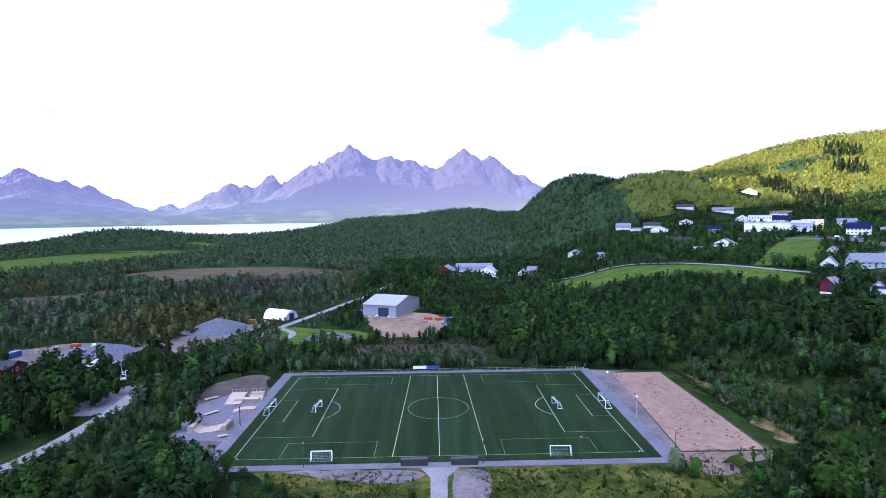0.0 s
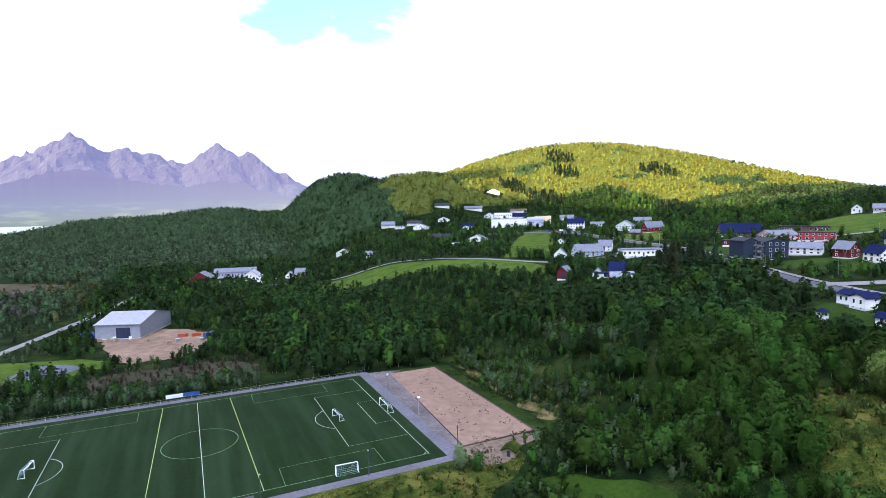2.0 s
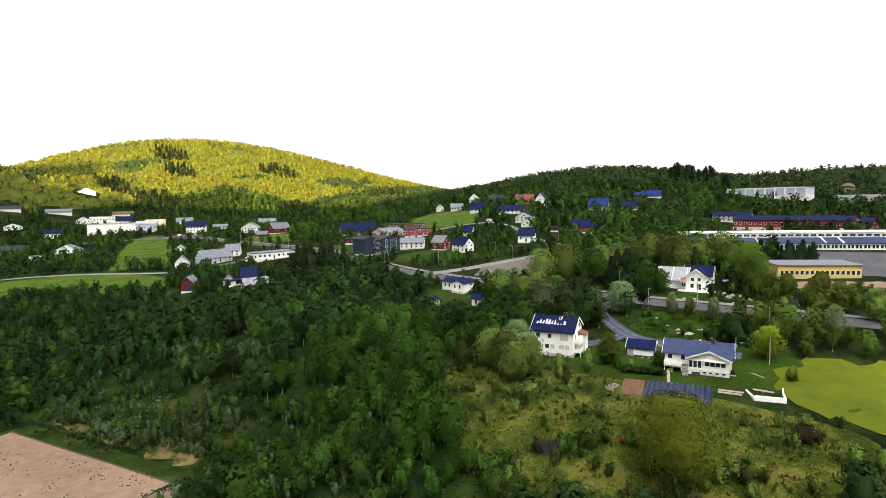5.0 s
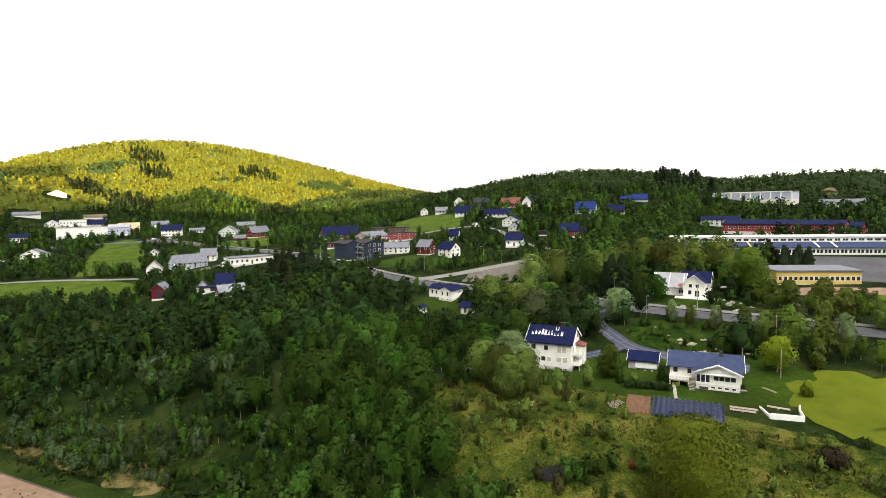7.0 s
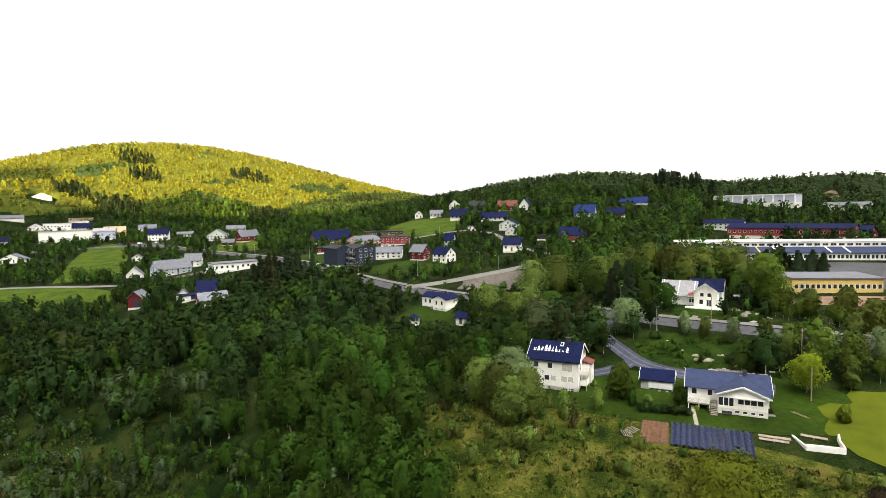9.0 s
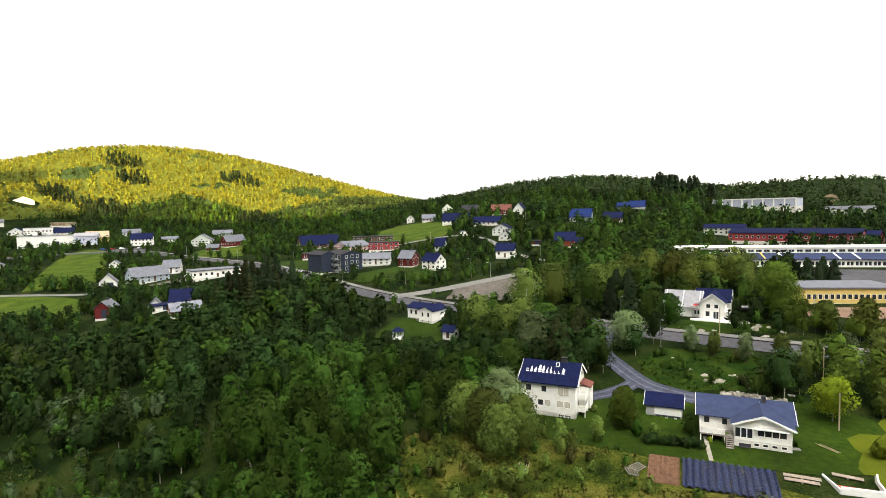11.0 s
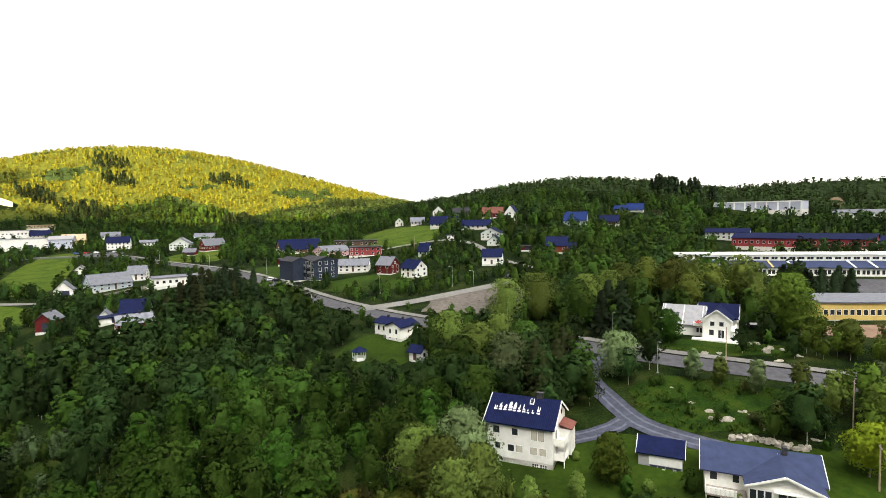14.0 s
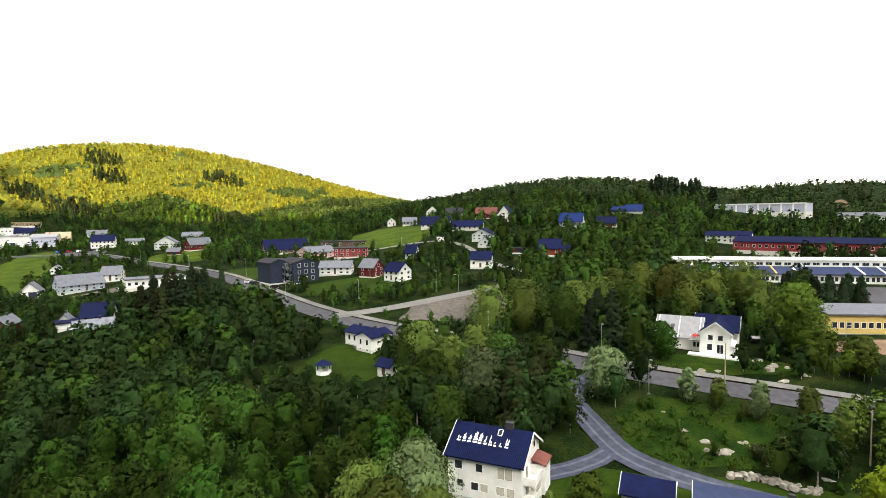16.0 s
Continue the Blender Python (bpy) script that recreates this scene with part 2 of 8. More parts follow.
leaf_mat("leaf_village", (0.036, 0.072, 0.011), (0.0038, 0.0144, 0.0026), tscale=0.14)
leaf_mat("leaf_spruce", (0.0194, 0.0331, 0.0144), (0.0029, 0.0058, 0.0029))
leaf_mat("leaf_brown", (0.0245, 0.0302, 0.0101), (0.0058, 0.0086, 0.0036))
# hill woods in shaded and sunlit tones: the light is put into the colours
leaf_mat("leaf_shaded", (0.0345, 0.058, 0.0173), (0.0043, 0.0122, 0.0043), tscale=0.03)
leaf_mat("canopy_sunlit", (0.050, 0.060, 0.010), (0.016, 0.023, 0.005), tscale=0.03)
# dark canopy shell: shade between the crowns put into its colour
leaf_mat("canopy_shaded", (0.020, 0.033, 0.012), (0.006, 0.012, 0.004), tscale=0.03)
leaf_mat("leaf_sunlit", (0.118, 0.128, 0.016), (0.040, 0.050, 0.008), tint=0.4, tscale=0.03)
leaf_mat("leaf_plain", (0.054, 0.084, 0.036), (0.006, 0.0130, 0.0065), tscale=0.02)
leaf_mat("leaf_mauve", (0.064, 0.064, 0.048), (0.0200, 0.0215, 0.0165), tscale=0.05)
leaf_mat("leaf_dull", (0.0648, 0.0677, 0.0216), (0.0158, 0.0202, 0.0072), tscale=0.05)
leaf_mat("leaf_heath", (0.054, 0.0418, 0.023), (0.0158, 0.0144, 0.0086))
leaf_mat("leaf_olive", (0.110, 0.145, 0.014), (0.045, 0.066, 0.007))
leaf_mat("leaf_red", (0.18, 0.0432, 0.0202), (0.0864, 0.0216, 0.013))
leaf_mat("grass_blade", (0.0612, 0.0778, 0.0144), (0.0158, 0.0346, 0.005), tscale=0.12)
leaf_mat("straw_blade", (0.1872, 0.1584, 0.0648), (0.072, 0.0648, 0.0216), tscale=0.2)
# soil kept near black, so that gaps between the trees look shaded
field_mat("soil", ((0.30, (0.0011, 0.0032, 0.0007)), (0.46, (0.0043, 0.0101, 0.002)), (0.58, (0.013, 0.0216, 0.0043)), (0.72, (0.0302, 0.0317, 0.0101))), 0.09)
field_mat("bank", ((0.30, (0.0144, 0.0252, 0.0058)), (0.44, (0.0432, 0.0468, 0.013)), (0.55, (0.108, 0.09, 0.0396)), (0.72, (0.1584, 0.1224, 0.0648))), 0.16)
field_mat("meadow", ((0.30, (0.0187, 0.0374, 0.005)), (0.44, (0.0317, 0.0562, 0.0065)), (0.56, (0.0461, 0.0706, 0.0079)), (0.72, (0.067, 0.082, 0.0108))), 0.10)
mat("lawn", (0.0210, 0.0375, 0.0034), (0.0096, 0.0220, 0.0022), 0.8, 0.95, 0.2, big=0.4)
field_mat("rough_grass", ((0.30, (0.005, 0.0101, 0.0018)), (0.41, (0.0158, 0.0252, 0.0036)), (0.52, (0.0360, 0.0450, 0.0060)), (0.61, (0.0760, 0.0730, 0.0150)), (0.74, (0.0450, 0.0350, 0.0120))), 0.15)
field_mat("wild_grass", ((0.30, (0.0029, 0.0072, 0.0014)), (0.44, (0.0079, 0.0173, 0.0029)), (0.58, (0.0187, 0.0274, 0.005)), (0.74, (0.0396, 0.0389, 0.013))), 0.12)
field_mat("lush", ((0.30, (0.0032, 0.0101, 0.0014)), (0.44, (0.0094, 0.0238, 0.0028)), (0.56, (0.0175, 0.034, 0.0038)), (0.72, (0.034, 0.043, 0.0066))), 0.2)
# lawn with the sunlight on it put into the colour
mat("sunlit_lawn", (0.072, 0.085, 0.0065), (0.0475, 0.0634, 0.005), 0.15, 0.95, 0.2, big=0.35)
mat("bog", (0.066, 0.046, 0.030), (0.030, 0.031, 0.015), 0.05, 0.95, 0.2, big=0.3)
mat("heath_ground", (0.0396, 0.0337, 0.0218), (0.0178, 0.0178, 0.0099), 0.3, 0.95, 0.3, big=0.3)


def sheen_streaks():
    """Brushed lanes along the turf: the sheen of leaning fibres put into paler colour."""
    nt = mat("turf", (0.0062, 0.0146, 0.0023), (0.0038, 0.0096, 0.0017), 0.9, 0.8, 0.01, big=0.2).node_tree
    nd, ln = nt.nodes.new, nt.links.new
    bs = nt.nodes["Principled BSDF"]
    plain = bs.inputs["Base Color"].links[0].from_socket
    ge, mp, no, amount, mix = nd("ShaderNodeNewGeometry"), nd("ShaderNodeMapping"), nd("ShaderNodeTexNoise"), nd("ShaderNodeMapRange"), nd("ShaderNodeMix")
    mp.inputs["Scale"].default_value = (0.30, 0.022, 1)
    no.inputs["Scale"].default_value, no.inputs["Detail"].default_value = 1.0, 4
    amount.inputs["From Min"].default_value, amount.inputs["From Max"].default_value = 0.42, 0.75
    amount.inputs["To Max"].default_value = 0.85
    mix.data_type = "RGBA"
    mix.inputs["B"].default_value = (0.0140, 0.0262, 0.0100, 1)
    ln(ge.outputs["Position"], mp.inputs["Vector"]), ln(mp.outputs[0], no.inputs["Vector"]), ln(no.outputs["Fac"], amount.inputs["Value"])
    ln(amount.outputs[0], mix.inputs["Factor"]), ln(plain, mix.inputs["A"]), ln(mix.outputs["Result"], bs.inputs["Base Color"])


sheen_streaks()
mat("line_white", (0.30, 0.33, 0.28), (0.19, 0.22, 0.18), 3.0, 0.8)
mat("line_yellow", (0.30, 0.33, 0.12), (0.18, 0.24, 0.09), 3.0, 0.8)
mat("line_thin", (0.13, 0.2, 0.11), (0.08, 0.15, 0.07), 3.0, 0.8)
mat("asphalt", (0.0704, 0.0704, 0.0796), (0.0459, 0.0459, 0.052), 0.7, 0.9, 0.02, big=0.2)
mat("drive_gravel", (0.056, 0.060, 0.086), (0.032, 0.035, 0.051), 0.9, 0.95, 0.05, big=0.3)
mat("track_gravel", (0.092, 0.097, 0.128), (0.060, 0.064, 0.086), 0.9, 0.95, 0.05, big=0.3)
mat("blind", (0.50, 0.47, 0.40), (0.40, 0.37, 0.31), 2.0, 0.9)
mat("earth", (0.135, 0.098, 0.072), (0.062, 0.050, 0.036), 0.5, 0.95, 0.06, big=0.3)
mat("gravel_strip", (0.110, 0.094, 0.092), (0.064, 0.056, 0.056), 0.9, 0.95, 0.05, big=0.3)
field_mat("straw", ((0.30, (0.0101, 0.0158, 0.0036)), (0.42, (0.036, 0.036, 0.0101)), (0.54, (0.0936, 0.0749, 0.0317)), (0.72, (0.137, 0.105, 0.052))), 0.3)
mat("peat", (0.012, 0.0105, 0.0125), (0.005, 0.005, 0.006), 0.8, 0.9, 0.1, big=0.3)
mat("path_asphalt", (0.0979, 0.095, 0.1094), (0.0691, 0.0662, 0.0778), 1.2, 0.9, 0.02, big=0.15)
mat("concrete", (0.1562, 0.1525, 0.1488), (0.1116, 0.1079, 0.1042), 1.5, 0.85, 0.02, big=0.15)
mat("gravel", (0.108, 0.095, 0.0864), (0.0605, 0.054, 0.0475), 0.6, 0.95, 0.1, big=0.25)
mat("sand", (0.181, 0.1217, 0.0874), (0.1248, 0.0842, 0.0624), 0.35, 0.95, 0.06, big=0.18)
mat("yard_soil", (0.1785, 0.1207, 0.084), (0.0998, 0.0735, 0.0525), 0.25, 0.95, 0.15, big=0.25)
mat("stone", (0.27, 0.2475, 0.2175), (0.135, 0.1237, 0.105), 1.5, 0.9, 0.12, rand=0.2)
mat("skate_gravel", (0.074, 0.062, 0.055), (0.040, 0.035, 0.029), 0.4, 0.95, 0.1, big=0.3)
mat("blue_gravel", (0.084, 0.0882, 0.105), (0.0504, 0.0525, 0.0672), 0.8, 0.95, 0.2)
mat("bark", (0.30, 0.28, 0.25), (0.08, 0.07, 0.06), 2.0, 0.9, 0.05)
mat("bark_dark", (0.11, 0.085, 0.06), (0.05, 0.04, 0.03), 2.0, 0.9, 0.05)
WALLS = {
    "white": ((0.78, 0.77, 0.74), (0.66, 0.65, 0.62)), "pale": ((0.58, 0.62, 0.58), (0.48, 0.52, 0.49)), "grey": ((0.36, 0.36, 0.35), (0.26, 0.26, 0.26)),
    "red": ((0.13, 0.020, 0.020), (0.085, 0.014, 0.014)), "brown": ((0.13, 0.085, 0.06), (0.08, 0.055, 0.04)), "orange": ((0.25, 0.05, 0.026), (0.17, 0.036, 0.02)),
    "yellow": ((0.62, 0.46, 0.16), (0.5, 0.37, 0.13)), "blue": ((0.42, 0.48, 0.54), (0.33, 0.38, 0.44)), "bluegrey": ((0.46, 0.48, 0.6), (0.36, 0.38, 0.48)),
    "pink": ((0.68, 0.46, 0.46), (0.56, 0.37, 0.37)), "redwhite": ((0.30, 0.052, 0.058), (0.23, 0.042, 0.046)), "tan": ((0.34, 0.25, 0.15), (0.25, 0.18, 0.11)),
    "panel": ((0.25, 0.26, 0.30), (0.20, 0.21, 0.24)), "anthracite": ((0.030, 0.039, 0.062), (0.021, 0.027, 0.043)),
}
for key, (a, b) in WALLS.items():
    mat("wall_" + key, a, b, 0.8, 0.75, 0.01, stripe=("Z", 0.16), rand=0.06)
ROOFS = {
    "navy": ((0.006, 0.010, 0.045), (0.004, 0.006, 0.026)), "grey": ((0.135, 0.14, 0.165), (0.095, 0.10, 0.12)), "dark": ((0.035, 0.035, 0.042), (0.02, 0.02, 0.025)),
    "lightgrey": ((0.25, 0.25, 0.27), (0.19, 0.19, 0.21)), "bluer": ((0.012, 0.026, 0.105), (0.008, 0.017, 0.07)), "redroof": ((0.14, 0.055, 0.045), (0.09, 0.035, 0.03)),
    "tan": ((0.42, 0.33, 0.22), (0.33, 0.26, 0.18)), "slate": ((0.2, 0.21, 0.25), (0.11, 0.115, 0.14)), "slategrey": ((0.031, 0.041, 0.088), (0.023, 0.030, 0.064)),
}
for key, (a, b) in ROOFS.items():
    mat("roof_" + key, a, b, 0.7, 0.7, 0.02, stripe=("X", 0.3), rand=0.08, spec=0.05)
mat("trim_white", (0.78, 0.78, 0.76), (0.68, 0.68, 0.66), 2.0, 0.6)
mat("plinth", (0.62, 0.6, 0.56), (0.5, 0.49, 0.46), 1.2, 0.9, 0.02)
mat("metal_grey", (0.35, 0.36, 0.38), (0.27, 0.28, 0.3), 2.0, 0.45, 0.0, metal=0.6)
mat("metal_dark", (0.05, 0.05, 0.055), (0.03, 0.03, 0.035), 2.0, 0.5)
mat("wood_pale", (0.289, 0.2312, 0.1734), (0.2196, 0.1734, 0.1272), 1.5, 0.8, 0.02)
mat("wood_weathered", (0.075, 0.062, 0.050), (0.035, 0.030, 0.026), 1.5, 0.9, 0.03)
mat("wood_grey", (0.3, 0.27, 0.24), (0.2, 0.18, 0.16), 1.5, 0.85, 0.03)
mat("gate_dark", (0.035, 0.04, 0.07), (0.025, 0.028, 0.05), 1.0, 0.5)
mat("brick_red", (0.33, 0.09, 0.05), (0.22, 0.065, 0.04), 2.0, 0.85, 0.02)
mat("tarp", (0.009, 0.016, 0.055), (0.005, 0.009, 0.03), 0.8, 0.32, 0.1, spec=0.5)
mat("dug_soil", (0.13, 0.07, 0.045), (0.07, 0.04, 0.026), 1.5, 0.95, 0.1)
mat("net", (0.25, 0.36, 0.36), (0.2, 0.3, 0.3), 2.0, 0.8)
mat("rubber", (0.02, 0.02, 0.02), (0.015, 0.015, 0.015), 2.0, 0.8)
for key, c in {"white": (0.75, 0.76, 0.78), "black": (0.02, 0.02, 0.025), "red": (0.35, 0.03, 0.03), "silver": (0.5, 0.51, 0.53), "blue": (0.04, 0.08, 0.25)}.items():
    mat("paint_" + key, c, tuple(v * 0.9 for v in c), 1.0, 0.25, spec=0.6)


def glass_mat():
    m = bpy.data.materials.new("glass")
    m.use_nodes = True
    bs = m.node_tree.nodes["Principled BSDF"]
    bs.inputs["Base Color"].default_value = (0.02, 0.024, 0.03, 1)
    bs.inputs["Roughness"].default_value, bs.inputs["Specular IOR Level"].default_value = 0.08, 0.5
    MATS["glass"] = m


def water_mat():
    m = bpy.data.materials.new("water")
    m.use_nodes = True
    nt = m.node_tree
    bs = nt.nodes["Principled BSDF"]
    bs.inputs["Base Color"].default_value = (0.22, 0.27, 0.30, 1)
    bs.inputs["Roughness"].default_value, bs.inputs["IOR"].default_value = 0.3, 1.33
    no, bp, ge = nt.nodes.new("ShaderNodeTexNoise"), nt.nodes.new("ShaderNodeBump"), nt.nodes.new("ShaderNodeNewGeometry")
    no.inputs["Scale"].default_value = 0.02
    bp.inputs["Strength"].default_value, bp.inputs["Distance"].default_value = 0.15, 1.0
    nt.links.new(ge.outputs["Position"], no.inputs["Vector"])
    nt.links.new(no.outputs["Fac"], bp.inputs["Height"])
    nt.links.new(bp.outputs[0], bs.inputs["Normal"])
    MATS["water"] = m


def mountain_mat():
    """Backdrop rock far across the fjord; kilometres of bright air painted on as glow."""
    m = bpy.data.materials.new("far_rock_haze")
    m.use_nodes = True
    nt = m.node_tree
    nd, ln = nt.nodes.new, nt.links.new
    bs = nt.nodes["Principled BSDF"]
    ge, sp = nd("ShaderNodeNewGeometry"), nd("ShaderNodeSeparateXYZ")
    ln(ge.outputs["Position"], sp.inputs[0])
    no = nd("ShaderNodeTexNoise")
    no.inputs["Scale"].default_value, no.inputs["Detail"].default_value = 0.012, 8
    ln(ge.outputs["Position"], no.inputs["Vector"])
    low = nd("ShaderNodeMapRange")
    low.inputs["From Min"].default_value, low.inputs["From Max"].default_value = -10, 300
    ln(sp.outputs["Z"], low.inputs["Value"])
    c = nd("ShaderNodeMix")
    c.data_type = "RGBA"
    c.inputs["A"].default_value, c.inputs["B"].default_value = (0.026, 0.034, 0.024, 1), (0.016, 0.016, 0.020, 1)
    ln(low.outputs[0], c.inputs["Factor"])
    # pale fields and birch slopes along the shore
    mp, fn, fr, fl, c3 = nd("ShaderNodeMapping"), nd("ShaderNodeTexNoise"), nd("ShaderNodeMapRange"), nd("ShaderNodeMath"), nd("ShaderNodeMix")
    mp.inputs["Scale"].default_value = (0.006, 0.006, 0.035)
    fn.inputs["Detail"].default_value = 6
    fn.inputs["Scale"].default_value = 1.0
    ln(ge.outputs["Position"], mp.inputs["Vector"]), ln(mp.outputs[0], fn.inputs["Vector"])
    fr.inputs["From Min"].default_value, fr.inputs["From Max"].default_value = 0.47, 0.64
    ln(fn.outputs["Fac"], fr.inputs["Value"])
    shore = nd("ShaderNodeMapRange")
    shore.inputs["From Min"].default_value, shore.inputs["From Max"].default_value = 160, 20
    ln(sp.outputs["Z"], shore.inputs["Value"])
    fl.operation = "MULTIPLY"
    ln(fr.outputs[0], fl.inputs[0]), ln(shore.outputs[0], fl.inputs[1])
    c3.data_type = "RGBA"
    c3.inputs["B"].default_value = (0.075, 0.085, 0.045, 1)
    ln(fl.outputs[0], c3.inputs["Factor"]), ln(c.outputs["Result"], c3.inputs["A"])
    snow = nd("ShaderNodeValToRGB")
    snow.color_ramp.elements[0].position, snow.color_ramp.elements[0].color = 0.76, (0, 0, 0, 1)
    snow.color_ramp.elements[1].position, snow.color_ramp.elements[1].color = 0.79, (1, 1, 1, 1)
    ln(no.outputs["Fac"], snow.inputs[0])
    c2 = nd("ShaderNodeMix")
    c2.data_type = "RGBA"
    c2.inputs["B"].default_value = (0.3, 0.31, 0.35, 1)
    ln(snow.outputs[0], c2.inputs["Factor"])
    ln(c3.outputs["Result"], c2.inputs["A"])
    ln(c2.outputs["Result"], bs.inputs["Base Color"])
    # haze tones by height, put into the rock as emission
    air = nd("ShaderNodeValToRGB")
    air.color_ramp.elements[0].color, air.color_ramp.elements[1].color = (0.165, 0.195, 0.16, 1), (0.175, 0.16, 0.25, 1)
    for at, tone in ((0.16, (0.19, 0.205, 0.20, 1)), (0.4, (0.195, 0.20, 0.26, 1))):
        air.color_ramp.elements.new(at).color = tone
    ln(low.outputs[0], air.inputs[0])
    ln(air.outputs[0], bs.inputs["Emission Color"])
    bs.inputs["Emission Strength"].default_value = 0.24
    bs.inputs["Roughness"].default_value = 1.0
    MATS["far_rock_haze"] = m


glass_mat(), water_mat(), mountain_mat()

# ---- mesh helpers ----
class Geo:
    """Collects boxes, prisms and polygons and becomes one mesh."""

    def __init__(self):
        self.v, self.f = [], []

    def poly(self, pts):
        n = len(self.v)
        self.v += [tuple(p) for p in pts]
        self.f.append(tuple(range(n, n + len(pts))))
        return self

    def box(self, x0, x1, y0, y1, z0, z1):
        n = len(self.v)
        self.v += [(x, y, z) for z in (z0, z1) for x, y in ((x0, y0), (x1, y0), (x1, y1), (x0, y1))]
        self.f += [tuple(n + i for i in q) for q in ((3, 2, 1, 0), (4, 5, 6, 7), (0, 1, 5, 4), (1, 2, 6, 5), (2, 3, 7, 6), (3, 0, 4, 7))]
        return self

    def beam(self, a, b, w, h=None):
        """A bar of square section from a to b."""
        a, b = Vector(a), Vector(b)
        d = (b - a).normalized()
        s = d.cross(Vector((0, 0, 1)))
        s = s.normalized() if s.length > 1e-4 else Vector((1, 0, 0))
        u = s.cross(d) * (h or w) / 2
        s = s * w / 2
        n = len(self.v)
        self.v += [tuple(p + i * s + j * u) for p in (a, b) for i, j in ((-1, -1), (1, -1), (1, 1), (-1, 1))]
        self.f += [tuple(n + i for i in q) for q in ((3, 2, 1, 0), (4, 5, 6, 7), (0, 1, 5, 4), (1, 2, 6, 5), (2, 3, 7, 6), (3, 0, 4, 7))]
        return self

    def cone(self, x, y, z0, z1, r0, r1, n=8):
        k = len(self.v)
        for z, r in ((z0, r0), (z1, r1)):
            self.v += [(x + r * math.cos(2 * math.pi * i / n), y + r * math.sin(2 * math.pi * i / n), z) for i in range(n)]
        self.f += [(k + i, k + (i + 1) % n, k + n + (i + 1) % n, k + n + i) for i in range(n)]
        self.f += [tuple(k + n - 1 - i for i in range(n)), tuple(k + n + i for i in range(n))]
        return self

    def extrude(self, pts, y0, y1):
        """A section in x and z, drawn out along y."""
        n, k = len(self.v), len(pts)
        self.v += [(x, y0, z) for x, z in pts] + [(x, y1, z) for x, z in pts]
        self.f.append(tuple(n + i for i in range(k)))
        self.f.append(tuple(n + 2 * k - 1 - i for i in range(k)))
        self.f += [(n + i, n + k + i, n + k + (i + 1) % k, n + (i + 1) % k) for i in range(k)]
        return self

    def mesh(self, name, material, smooth=False):
        me = bpy.data.meshes.new(name)
        me.from_pydata(self.v, [], self.f)
        me.materials.append(MATS[material])
        if smooth:
            me.shade_smooth()
        me.update()
        return me


def array_mesh(name, verts, quads, material, smooth=False, normals=None, tone=None):
    me = bpy.data.meshes.new(name)
    verts, quads = np.asarray(verts, np.float32), np.asarray(quads, np.int32)
    k = quads.shape[1]
    me.vertices.add(len(verts))
    me.vertices.foreach_set("co", verts.ravel())
    me.loops.add(quads.size)
    me.loops.foreach_set("vertex_index", quads.ravel())
    me.polygons.add(len(quads))
    me.polygons.foreach_set("loop_start", np.arange(0, quads.size, k, dtype=np.int32))
    me.polygons.foreach_set("use_smooth", np.full(len(quads), smooth))
    me.materials.append(MATS[material])
    me.update(calc_edges=True)
    if tone is not None:
        me.attributes.new("tone", "FLOAT", "POINT").data.foreach_set("value", np.asarray(tone, np.float32))
    if normals is not None:
        me.attributes.new("custom_normal", "FLOAT_VECTOR", "POINT").data.foreach_set("vector", np.asarray(normals, np.float32).ravel())
    return me


def part(name, geo, material, parent, label="", at=None):
    """One mesh object under a thing or under a part."""
    ob = new(name, geo if isinstance(geo, bpy.types.Mesh) else geo.mesh(name, material))
    ob.parent = parent
    if at is not None:
        ob.matrix_basis = at
    return tagged(ob, label)


def thing(name, m, label, category, group="", kind=""):
    ob = new(name)
    ob.empty_display_size = 0.5
    ob.matrix_basis = m
    return tagged(ob, label, category, group, kind)


# ---- the lie of the land ----
W_K = (-400, 78, 92, 112, 128, 150, 200, 260, 340, 420, 540, 700, 1500)
Z_K = (-3.5, 0, 5, 13, 16.5, 18, 25, 30, 33, 36.5, 42, 46, 46)
HILLS = ((676, 831, 112, 258, 202), (845, 568, 61, 211, 199), (296, 566, 50, 98, 57), (240, 807, 69, 69, 126), (90, 1180, 60, 110, 130), (-170, 1200, 44, 120, 110),
         (650, -23, 41, 105, 136), (787, -296, 32, 46, 121), (420, 0, 13, 70, 70), (-640, 985, 33, 115, 70), (-450, 1120, 12, 130, 60))
SEA = -6.0


def smooth(a, b, v):
    k = np.clip((v - a) / (b - a), 0, 1)
    return k * k * (3 - 2 * k)


def ground(x, y):
    """Height of the ground: a shelf that climbs to the east, wooded hills, and the level sports ground."""
    x, y = np.asarray(x, float), np.asarray(y, float)
    w = x - 0.12 * np.clip(y, -20, 700)
    z = sum(np.interp(w + d, W_K, Z_K) for d in (-12, -6, 0, 6, 12)) / 5
    for cx, cy, h, sx, sy in HILLS:
        z = z + h * np.exp(-((x - cx) / sx) ** 2 / 2 - ((y - cy) / sy) ** 2 / 2)
    pad = smooth(34, 0, np.maximum(np.maximum(np.abs(x - 12) - 72, np.abs(y) - 42), 0))
    z = z * (1 - pad)
    shore = smooth(0, 260, y - 1250 + 0.35 * (x + 700)) * smooth(-200, -330, x - 0.1 * (y - 1200))
    west = smooth(-900, -1300, x)
    return z * (1 - shore) * (1 - west) + (SEA - 5) * np.maximum(shore, west)


def gz(x, y):
    return float(ground(x, y))


